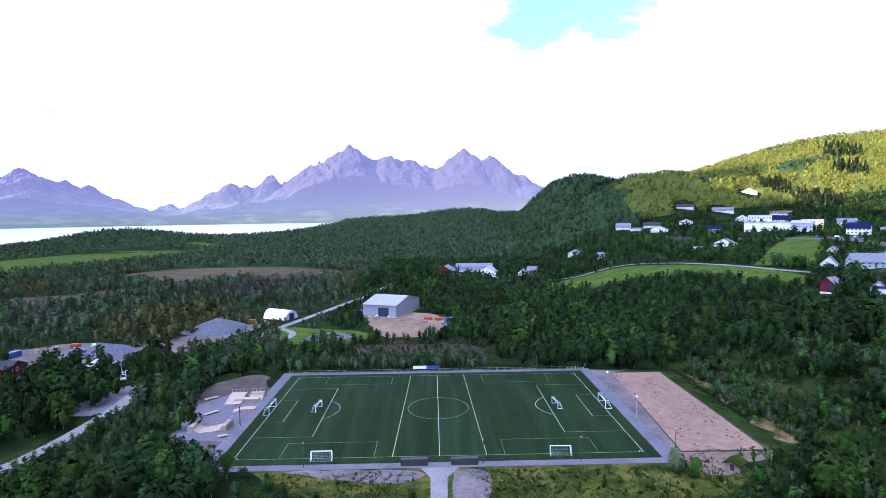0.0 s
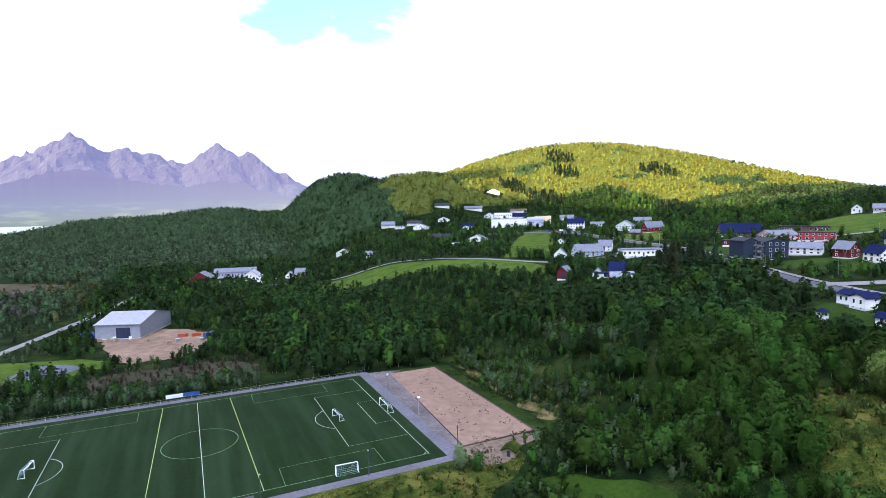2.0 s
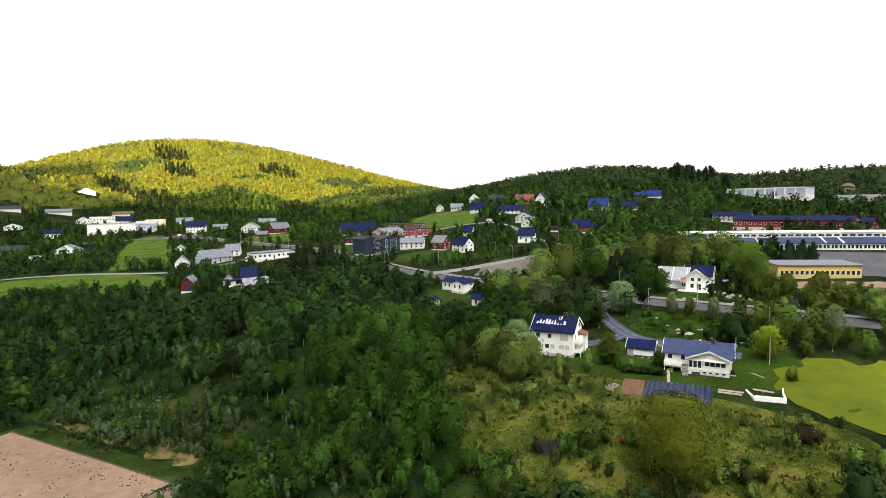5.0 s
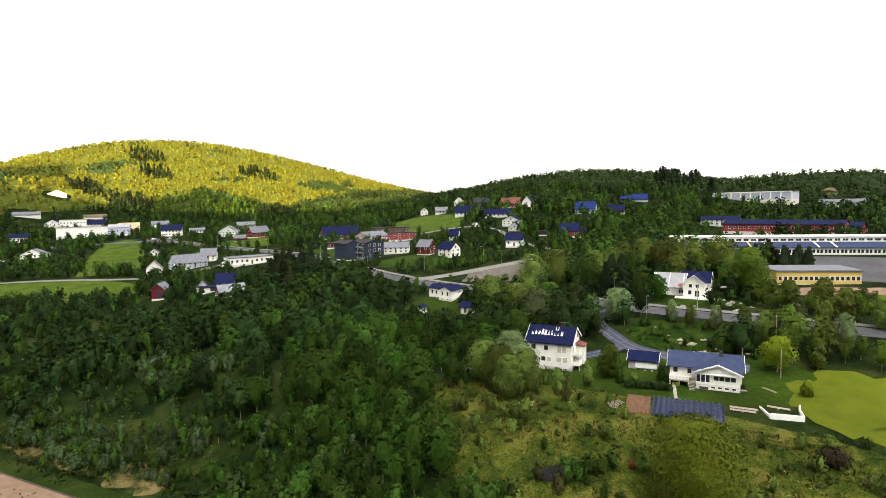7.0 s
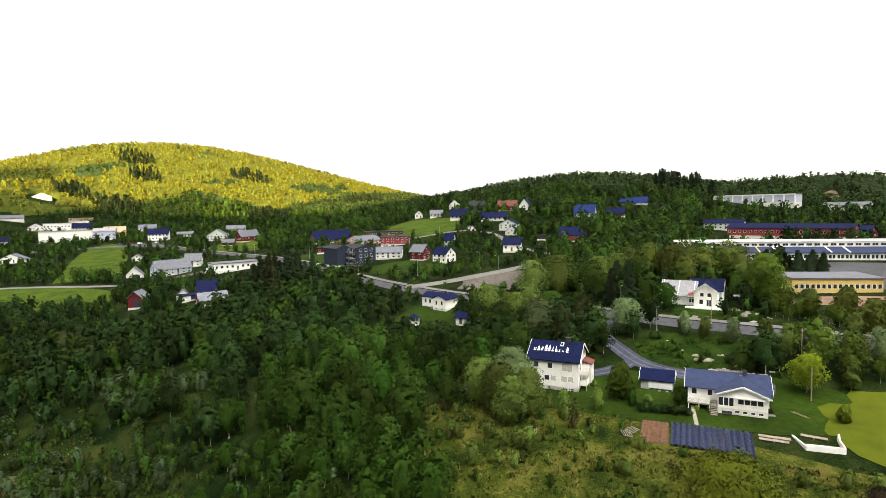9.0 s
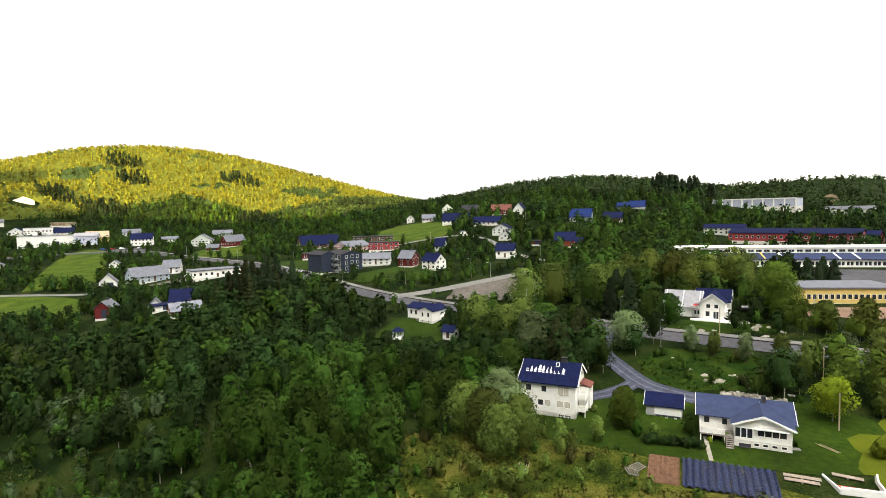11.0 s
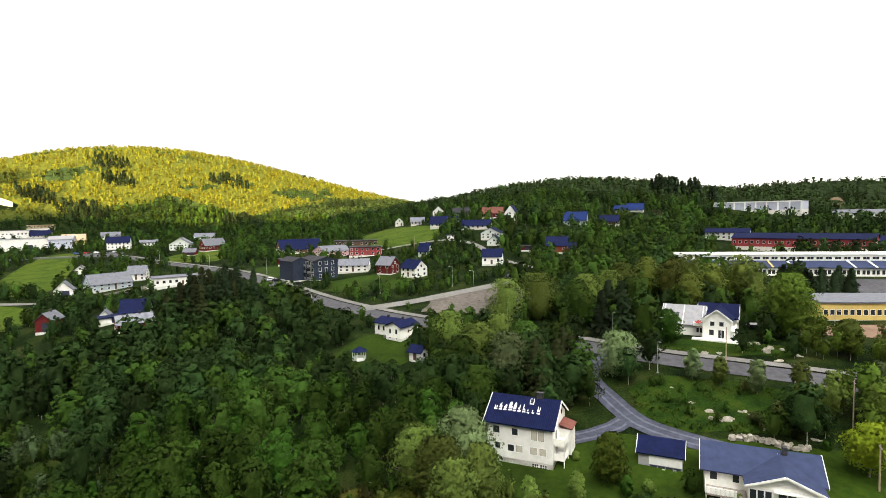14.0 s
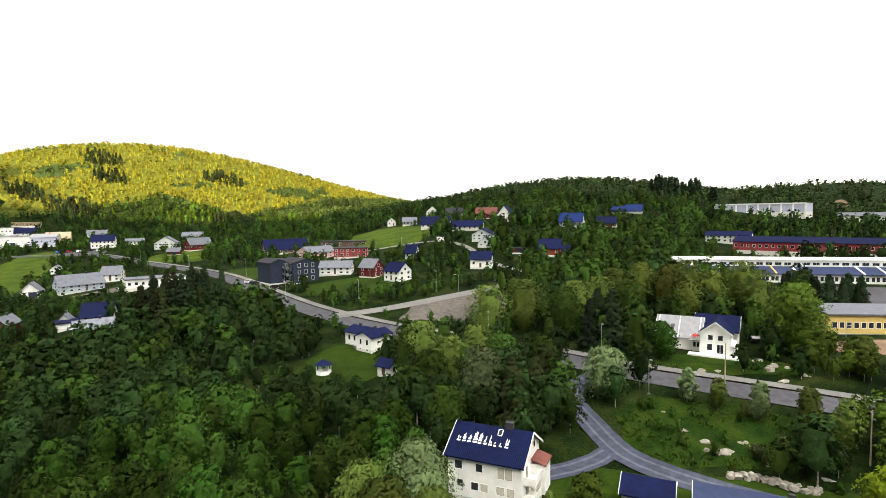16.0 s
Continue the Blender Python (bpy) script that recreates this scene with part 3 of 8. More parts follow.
def inside(px, py, poly):
    """Which of the points lie in a polygon of the plan."""
    res = np.zeros(np.shape(px), bool)
    n = len(poly)
    for i in range(n):
        (x0, y0), (x1, y1) = poly[i], poly[(i + 1) % n]
        if y0 == y1:
            continue
        c = (y0 > py) != (y1 > py)
        res ^= c & (px < (x1 - x0) * (py - y0) / (y1 - y0) + x0)
    return res


def along(line, step=3.0):
    """Points at even steps along a rounded line of the plan."""
    p = np.array(line, float)
    for _ in range(3):
        q = np.empty((2 * len(p) - 2, 2))
        q[0::2], q[1::2] = 0.75 * p[:-1] + 0.25 * p[1:], 0.25 * p[:-1] + 0.75 * p[1:]
        p = np.vstack([p[:1], q, p[-1:]])
    d = np.r_[0, np.cumsum(np.hypot(*np.diff(p, axis=0).T))]
    s = np.linspace(0, d[-1], max(2, int(d[-1] / step)))
    return np.c_[np.interp(s, d, p[:, 0]), np.interp(s, d, p[:, 1])]


def near_line(px, py, pts, dist):
    res = np.zeros(np.shape(px), bool)
    for x, y in pts:
        res |= (px - x) ** 2 + (py - y) ** 2 < dist * dist
    return res


def strip(name, line, width, material, lift, label, kind="structure", category="road", thick=0.0, offset=0.0):
    """A road or path draped on the ground."""
    p = along(line)
    t = np.gradient(p, axis=0)
    t /= np.hypot(t[:, 0], t[:, 1])[:, None]
    nrm = np.c_[-t[:, 1], t[:, 0]]
    p = p + nrm * offset
    cols = max(3, int(width / 1.5) + 1)
    us = np.linspace(-width / 2, width / 2, cols)
    v = []
    for u in us:
        q = p + nrm * u
        v.append(np.c_[q, ground(q[:, 0], q[:, 1]) + lift])
    v = np.array(v)
    n = len(p)
    idx = np.arange(cols * n).reshape(cols, n)
    quads = np.stack([idx[:-1, :-1], idx[:-1, 1:], idx[1:, 1:], idx[1:, :-1]], -1).reshape(-1, 4)
    ob = new(name, array_mesh(name, v.reshape(-1, 3), quads[:, ::-1], material))
    return tagged(ob, label, category, "", kind)


def patch(name, poly, material, lift, label, category="ground", step=2.0, wobble=0.0):
    """A piece of ground cover with a rounded outline, draped on the land."""
    c = np.array(poly, float)
    ring = along(list(poly) + [poly[0]], step)[:-1]
    if wobble:
        ring = ring + np.array([[noise.noise((x * 0.15, y * 0.15, 1)), noise.noise((x * 0.15, y * 0.15, 7))] for x, y in ring]) * wobble
    mid = ring.mean(0)
    reach = np.hypot(*(ring - mid).T).max()
    rings = max(3, int(reach / (step * 1.5)))
    v = []
    for k in np.linspace(1, 0.02, rings):
        q = mid + (ring - mid) * k
        v.append(np.c_[q, ground(q[:, 0], q[:, 1]) + lift])
    v = np.array(v)
    m, n = len(ring), rings
    idx = np.arange(m * n).reshape(n, m)
    nx = np.roll(idx, -1, 1)
    quads = np.stack([idx[:-1], nx[:-1], nx[1:], idx[1:]], -1).reshape(-1, 4)
    ob = new(name, array_mesh(name, v.reshape(-1, 3), quads, material))
    return tagged(ob, label, category, "", "structure")


def build_ground():
    def axis(lo, hi, a, b, step, grow=1.13):
        mid = list(np.arange(a, b + step, step))
        s, x = step, a
        left = []
        while x > lo:
            s = min(s * grow, 250)
            x -= s
            left.append(x)
        s, x = step, mid[-1]
        right = []
        while x < hi:
            s = min(s * grow, 250)
            x += s
            right.append(x)
        return np.array(left[::-1] + mid + right)
    xs, ys = axis(-4900, 4900, -190, 560, 5), axis(-2500, 4900, -230, 420, 5)
    gx, gy = np.meshgrid(xs, ys, indexing="ij")
    far = smooth(1900, 3200, np.hypot(gx, gy))
    z = ground(gx, gy) * (1 - far) + far * -12
    n, m = len(xs), len(ys)
    idx = np.arange(n * m).reshape(n, m)
    quads = np.stack([idx[:-1, :-1], idx[1:, :-1], idx[1:, 1:], idx[:-1, 1:]], -1).reshape(-1, 4)
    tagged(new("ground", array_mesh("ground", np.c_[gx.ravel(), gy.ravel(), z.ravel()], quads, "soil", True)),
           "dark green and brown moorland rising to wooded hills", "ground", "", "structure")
    g = Geo()
    g.poly([(-4950, -2500, SEA), (4950, -2500, SEA), (4950, 4950, SEA), (-4950, 4950, SEA)])
    tagged(new("water", g.mesh("water", "water")), "calm bright fjord water reflecting the pale sky", "fjord", "", "structure")


build_ground()


def build_mountains():
    """The range across the fjord: pyramids of rock with gullies on a low green shore."""
    peaks = ((-60, 300, 0.5), (-50, 340, 0.5), (-43, 330, 0.5), (-36.3, 405, 0.5), (-33.4, 328, 0.6), (-31.6, 288, 0.5), (-21.4, 272, 0.6), (-20, 350, 0.8), (-18.5, 328, 0.7), (-16.3, 415, 0.95), (-13.9, 338, 0.5), (-11.4, 515, 0.62),
             (-8.5, 635, 0.62), (-7.2, 556, 0.6), (-4.6, 572, 0.6), (-2.4, 522, 0.55), (-0.7, 484, 0.6), (3.3, 606, 0.72), (4.7, 524, 0.6), (6.1, 574, 0.85), (8.5, 400, 0.5), (11, 285, 0.4), (15, 230, 0.3), (24, 180, 0.2),
             (-10, 330, 0.2), (-35, 250, 0.2), (4, 300, 0.25), (-19, 220, 0.2))
    n, m = 440, 44
    b = np.linspace(-62, 34, n)[:, None]
    k = np.linspace(0, 1, m)[None, :]
    h = np.zeros((n, m))
    for pb, top, steep in peaks:
        d = np.sqrt(((b - pb) * 82) ** 2 + ((k - 0.8) * 560) ** 2)
        h = np.maximum(h, top * 1.02 - d * steep * 1.08)
    foot = np.array([[0.5 + 1.3 * abs(noise.noise((p * 0.22, q * 2.2, 12))) + 0.5 * noise.noise((p * 0.9, q * 5.0, 3)) for q in k[0]] for p in b[:, 0]])
    low = (46 * np.minimum(1, k * 5) + 30 * k + 70 * k ** 2) * foot
    h = np.maximum(h, low)
    v = []
    for i in range(n):
        s, c = math.sin(math.radians(b[i, 0])), math.cos(math.radians(b[i, 0]))
        for j in range(m):
            q = (b[i, 0] * 0.55, k[0, j] * 4.2, 5)
            f = noise.fractal(q, 0.8, 2.1, 6)
            rid = abs(noise.noise((b[i, 0] * 1.1 + k[0, j] * 2, k[0, j] * 1.5, 8)))
            z = h[i, j] * (1.01 + 0.05 * f - 0.08 * rid) + 6 * f + 26 * k[0, j] * noise.fractal((b[i, 0] * 0.9, k[0, j] * 7, 2), 0.7, 2.0, 4)
            r = 4560 + 300 * k[0, j]
            v.append((r * s, -160 + r * c, SEA - 3 + float(z) * min(1, k[0, j] * 12)))
    idx = np.arange(n * m).reshape(n, m)
    quads = np.stack([idx[:-1, :-1], idx[1:, :-1], idx[1:, 1:], idx[:-1, 1:]], -1).reshape(-1, 4)
    tagged(new("backdrop", array_mesh("backdrop", v, quads, "far_rock_haze", False)), "violet mountain range with painted haze and snow patches beyond the fjord", "mountains", "", "structure")


build_mountains()


def build_ridge():
    """An unseen ridge added behind the viewer; its evening shadow fills the valley."""
    ux, uy = math.cos(SUN_AZ), math.sin(SUN_AZ)
    back, top = -900, SHADE + 900 * math.tan(SUN_EL)
    v = []
    n, m = 120, 10
    for i in range(n):
        s = -2200 + 3560 * i / (n - 1)
        # crest raised where the east hill and the spur must stay shaded
        crest = top + 95 * float(smooth(60, -140, s)) + 115 * float(smooth(385, 460, s)) + 14 * noise.noise((s * 0.004, 0, 4)) + 5 * noise.noise((s * 0.02, 0, 4))
        for j in range(m):
            k = j / (m - 1)
            u = back + 260 - 360 * k
            h = -20 + (crest + 20) * math.sin(min(1, k / 0.75) * math.pi / 2)
            v.append((u * ux - s * uy, u * uy + s * ux, h))
    idx = np.arange(n * m).reshape(n, m)
    quads = np.stack([idx[:-1, :-1], idx[1:, :-1], idx[1:, 1:], idx[:-1, 1:]], -1).reshape(-1, 4)
    tagged(new("shade_ridge", array_mesh("shade_ridge", v, quads, "soil", True)), "unseen ridge added behind the viewer to shade the valley", "mountain", "", "structure")


SHADE = 250.0
build_ridge()

# ---- roads, fields and yards ----
ROAD_WEST = [(-118, -60), (-103, -30), (-101, 6), (-104, 24), (-99, 51), (-86, 122), (-76, 153), (-63, 195), (-47, 250), (-37, 300), (-20, 360)]
ROAD_SIDE = [(-84, 128), (-74, 118), (-71, 108), (-76, 96)]
ROAD_MAIN = [(280, 345), (314, 305), (338, 268), (315, 201), (294, 133), (277, 87), (255, 46), (238, 16), (222, -15), (212, -45), (206, -75), (202, -98), (196, -118), (193, -141), (189, -165), (183, -200), (170, -250)]
ROAD_CROSS = [(221, -24), (232, -36), (246, -46), (262, -57), (280, -66), (300, -72)]
LANE = [(40, 322), (65, 309), (115, 306), (143, 284), (170, 263), (187, 245), (200, 197), (205, 147), (209, 128), (222, 118)]
DRIVE = [(166, -117), (161.5, -114.6), (157.7, -110.8), (155.5, -107.5)]
DRIVE_2 = [(197, -112), (186, -105.5), (179, -107.8), (174.5, -111.2), (169, -114.8), (164.3, -118.5), (162, -123), (160.2, -128.3), (158.4, -135), (157, -146)]
HILL_ROAD = [(336, 40), (352, 22), (362, 4), (352, -18), (330, -34), (312, -50), (300, -72)]
FIELDS = {
    "skate": [(-71, -26), (-72, -10), (-78, 12), (-82, 36), (-58, 39), (-54, -7), (-55, -34), (-60, -40)],
    "front": [(-48, -36), (60, -36), (70, -38), (71, -46), (62, -52), (48, -62), (24, -66), (8, -62), (-30, -54)],
    "yard": [(-36, 131), (-40, 150), (-46, 196), (-2, 160), (11, 142), (6, 109), (-10, 98), (-27, 99)],
    "heath": [(-36, 86), (22, 84), (24, 54), (-32, 56)],
    "quarry": [(-200, 74), (-187, 100), (-165, 104), (-138, 88), (-112, 140), (-92, 146), (-99, 118), (-114, 76), (-132, 60), (-165, 56)],
    "field_1": [(-489, 460), (-457, 515), (-428, 600), (-385, 761), (-440, 870), (-590, 830), (-660, 631)],
    "field_2": [(-490, 908), (-480, 970), (-330, 894), (-325, 840)],
    "bog": [(-353, 394), (-314, 500), (-164, 490), (-74, 405), (-141, 340), (-253, 358)],
    "meadow": [(60, 262), (112, 304), (146, 272), (194, 224), (202, 170), (202, 127), (184, 102), (172, 98), (166, 147), (156, 190), (120, 232)],
    "slope": [(208, 187), (280, 281), (330, 330), (340, 305), (257, 194), (222, 150)],
    "lot": [(222, -46), (246, -42), (262, -60), (258, -74), (226, -80)],
    "hill_meadow": [(418, 98), (470, 96), (405, 24), (360, 10), (338, 32), (370, 70)],
    "school_yard": [(250, -168), (312, -160), (300, -260), (236, -260)],
    "garden": [(139, -93), (158, -104), (160, -122), (164, -140), (162, -160), (141, -160), (136, -140), (134, -118)],
    "lawn": [(138, -152), (156, -154), (164, -172), (152, -200), (120, -192), (124, -166)],
    "rough": [(117, -82), (129, -71), (138, -98), (136, -118), (128, -162), (112, -170), (90, -142), (93, -98)],
    "glade": [(122, 20), (126, -2), (125, -30), (117, -39), (112, -28), (110, -8), (113, 12)],
    "bank": [(95, 42), (104, 30), (106, 3), (106, -26), (99, -38), (90, -34), (88, -8), (88, 14), (90, 34)],
    "bog_2": [(-332, 262), (-290, 285), (-225, 362), (-205, 350), (-240, 290), (-262, 226), (-330, 236)],
    "bog_3": [(-560, 430), (-470, 470), (-350, 470), (-360, 452), (-480, 440), (-540, 405)],
    "rough_2": [(66, -56), (76, -59), (84, -78), (80, -88), (68, -76)],
    "villa_garden": [(174, -42), (198, -38), (200, -58), (176, -66)],
    "barn_lawn": [(312, 180), (335, 212), (366, 216), (383, 204), (345, 165), (316, 140)],
    "shop_yard": [(224, 118), (262, 112), (264, 90), (236, 100)],
    "yard_north": [(0, 330), (24, 318), (62, 322), (62, 372), (10, 368)],
    "store_yard": [(322, 300), (352, 300), (356, 275), (330, 262), (312, 300)],
    "verge": [(162, -118), (188, -116), (186, -150), (168, -150)],
    "plot": [(124, -116), (140, -112), (143, -160), (126, -166)],
    "sand_edge": [(58, 36), (92, 36), (100, 0), (96, -40), (58, -40)],
    "loop": [(-82, 132), (-62, 124), (-34, 116), (-30, 94), (-62, 88), (-80, 94)],
    "green": [(243, 4), (256, 22), (270, 10), (288, -2), (285, -25), (262, -30), (248, -18)],
    "green_2": [(262, 68), (285, 95), (300, 84), (292, 60), (272, 46)],
    "road_bank": [(201, -100), (207, -118), (212, -126), (211, -152), (204, -152), (200, -120)],
    "block_yard": [(224, -152), (232, -160), (240, -196), (229, -196), (221, -168)],
    "ski_slope": [(600, -236), (640, -244), (722, -258), (738, -274), (690, -270), (620, -256)],
}
ROADS = [(ROAD_WEST, 5.5), (ROAD_SIDE, 4.5), (ROAD_MAIN, 8.0), (ROAD_CROSS, 7), (LANE, 3), (DRIVE, 4), (DRIVE_2, 4), (HILL_ROAD, 4)]
patch("field", FIELDS["meadow"], "meadow", 0.12, "bright green meadow below the village lane", "meadow")
patch("field", FIELDS["slope"], "meadow", 0.12, "green grass slope below the store", "meadow")
patch("field", FIELDS["hill_meadow"], "meadow", 0.12, "green hillside meadow between houses", "meadow")
patch("field", FIELDS["field_1"], "meadow", 0.12, "long green hay field on the plain", "meadow", 8)
patch("field", FIELDS["field_2"], "meadow", 0.12, "small green hay field near the fjord", "meadow", 8)
patch("bog", FIELDS["bog"], "bog", 0.1, "brown open bog on the plain", "bog", 6)
patch("heath", FIELDS["heath"], "heath_ground", 0.1, "brown heather bank behind the pitch", "heath", 2, 3)
patch("yard", FIELDS["yard"], "yard_soil", 0.13, "brown earth yard in front of the factory hall", "yard", 2, 4)
patch("yard", FIELDS["quarry"], "gravel", 0.12, "grey gravel storage yard with tracks", "yard", 3, 4)
patch("yard", FIELDS["yard_north"], "gravel", 0.12, "pale gravel farm yard", "yard", 3, 2)
patch("yard", FIELDS["store_yard"], "asphalt", 0.12, "asphalt yard beside the store", "yard", 3)
patch("yard", FIELDS["shop_yard"], "gravel", 0.14, "grey parking yard beside the long shop", "yard", 3)
patch("skate_ground", FIELDS["skate"], "skate_gravel", 0.06, "violet-grey gravel round the skate ramps", "ground", 2, 3)
patch("front_grass", FIELDS["front"], "rough_grass", 0.05, "rough yellowish grass in front of the pitch", "grass", 2, 2)
patch("sand_edge", FIELDS["sand_edge"], "wild_grass", 0.05, "rough green scrub ground round the sand court", "ground", 2, 2)
patch("bank", FIELDS["bank"], "wild_grass", 0.10, "overgrown grassy bank beside the sand court", "bank", 2, 3)
for ring in ([(92.5, 16), (95.0, 6), (93.8, -5), (91.0, -12), (87.6, -14), (88.6, -4), (89.4, 6)], [(88.2, -14.5), (93.2, -15.0), (95.4, -21), (94.2, -27), (89.0, -31.5), (86.0, -27.5), (86.4, -20)], [(90.5, 31), (92.6, 24), (92.2, 18), (88.4, 12), (87.0, 17)]):
    patch("bank", ring, "straw", 0.14, "straw-coloured dry grass on the bank beside the sand court", "bank", 1.0, 3)
patch("earth", [(58.5, -33.8), (81.5, -33.8), (79, -37), (71, -40.5), (63, -45.5), (57.5, -42.5)], "earth", 0.075, "bare brown earth beside the turf-roofed hut", "earth", 1.5, 2)
patch("gravel_strip", [(-36, -39.6), (-3.2, -39.6), (-3, -44.5), (-10, -46), (-18, -45.5), (-28, -43)], "gravel_strip", 0.09, "violet-grey gravel beside the path", "gravel", 1.5, 1.5)
patch("gravel_strip", [(2.6, -40.2), (11.4, -40.2), (10.6, -50), (8, -58), (2.4, -58)], "gravel_strip", 0.09, "violet-grey gravel beside the path", "gravel", 1.5, 1.0)
patch("glade", FIELDS["glade"], "wild_grass", 0.08, "open grassy glade in the birch wood", "glade", 2, 3)
for key in ("bog_2", "bog_3"):
    patch("bog", FIELDS[key], "bog", 0.1, "long brown strip of open bog on the plain", "bog", 6, 8)
patch("parking", FIELDS["lot"], "gravel", 0.14, "pale gravel car park by the road", "car park", 3, 2)
patch("school_yard", FIELDS["school_yard"], "asphalt", 0.12, "asphalt school yard", "yard", 3)
patch("lawn", FIELDS["garden"], "lawn", 0.1, "mown green garden lawn round the houses", "lawn", 2, 1.5)
patch("lawn", FIELDS["lawn"], "sunlit_lawn", 0.12, "mown field beside the garden, yellow-green with sunlight painted in", "field", 2, 6)
patch("peat", [(106, -107.5), (110.6, -115.5), (107.2, -117.2), (103.6, -109.4)], "peat", 0.22, "dark bare peat in a hollow of the pasture", "peat", 1.0, 2)
patch("rough_field", FIELDS["rough"], "rough_grass", 0.08, "rough tussocky yellow-green pasture", "pasture", 2, 4)
patch("lawn", FIELDS["rough_2"], "lawn", 0.1, "small green clearing between young birches", "lawn", 2, 2)
patch("lawn", FIELDS["villa_garden"], "lawn", 0.1, "mown green lawn of the villa", "lawn", 2, 1)
patch("lawn", FIELDS["barn_lawn"], "meadow", 0.12, "bright green lawn beside the red barn", "lawn", 3)
patch("verge", FIELDS["verge"], "lush", 0.07, "grassy slope between road and drive", "verge", 2, 2)
patch("ski_slope", FIELDS["ski_slope"], "yard_soil", 0.3, "bare brown clearing on the wooded hill", "clearing", 4)
patch("field", FIELDS["loop"], "meadow", 0.1, "yellow-green grass round the gravel turning place", "meadow", 2, 2)
patch("lawn", FIELDS["green"], "lawn", 0.12, "green lawn between the village houses", "lawn", 3, 2)
patch("lawn", FIELDS["green_2"], "lawn", 0.12, "green lawn beside the low red shop", "lawn", 3, 2)
patch("bank", FIELDS["road_bank"], "lush", 0.12, "lush green bank between road and villa", "bank", 2, 2)
patch("yard", FIELDS["block_yard"], "sand", 0.14, "bare sandy yard in front of the yellow building", "yard", 2, 2)
patch("pond", [(-64, 101), (-55.5, 117.5), (-39, 106), (-44, 94.7), (-59, 92.6)], "blue_gravel", 0.2, "grey gravel turning place beside the yard", "yard", 2, 1)
patch("parking", [(-116, 2), (-101, 2), (-100, 30), (-110, 34), (-117, 20)], "path_asphalt", 0.16, "grey gravel lay-by beside the west road", "car park", 2, 1)
strip("road", ROAD_WEST, 4.6, "concrete", 0.2, "pale gravel road past the factory hall")
strip("road", ROAD_SIDE, 3.6, "concrete", 0.24, "pale gravel loop off the road")
strip("road", ROAD_MAIN, 7.0, "asphalt", 0.22, "grey two-lane asphalt road through the village")
strip("pavement", ROAD_MAIN, 2.4, "concrete", 0.34, "pale pavement along the main road", category="pavement", offset=5.2)
strip("road", ROAD_CROSS, 6.2, "concrete", 0.26, "pale side road by the car park")
strip("road", LANE, 3.4, "concrete", 0.2, "pale gravel lane along the meadow")
strip("road", DRIVE, 3.8, "drive_gravel", 0.2, "grey gravel drive curving to the white house")
strip("road", DRIVE_2, 4.8, "drive_gravel", 0.24, "grey gravel drive behind the bungalow")
for line, lift in ((DRIVE, 0.225), (DRIVE_2, 0.265)):
    for side in (-0.95, 0.95):
        strip("wheel_track", line, 0.5, "track_gravel", lift, "pale worn wheel track in the gravel drive", category="track", offset=side)
strip("road", HILL_ROAD, 3.6, "concrete", 0.24, "narrow road up the hillside")


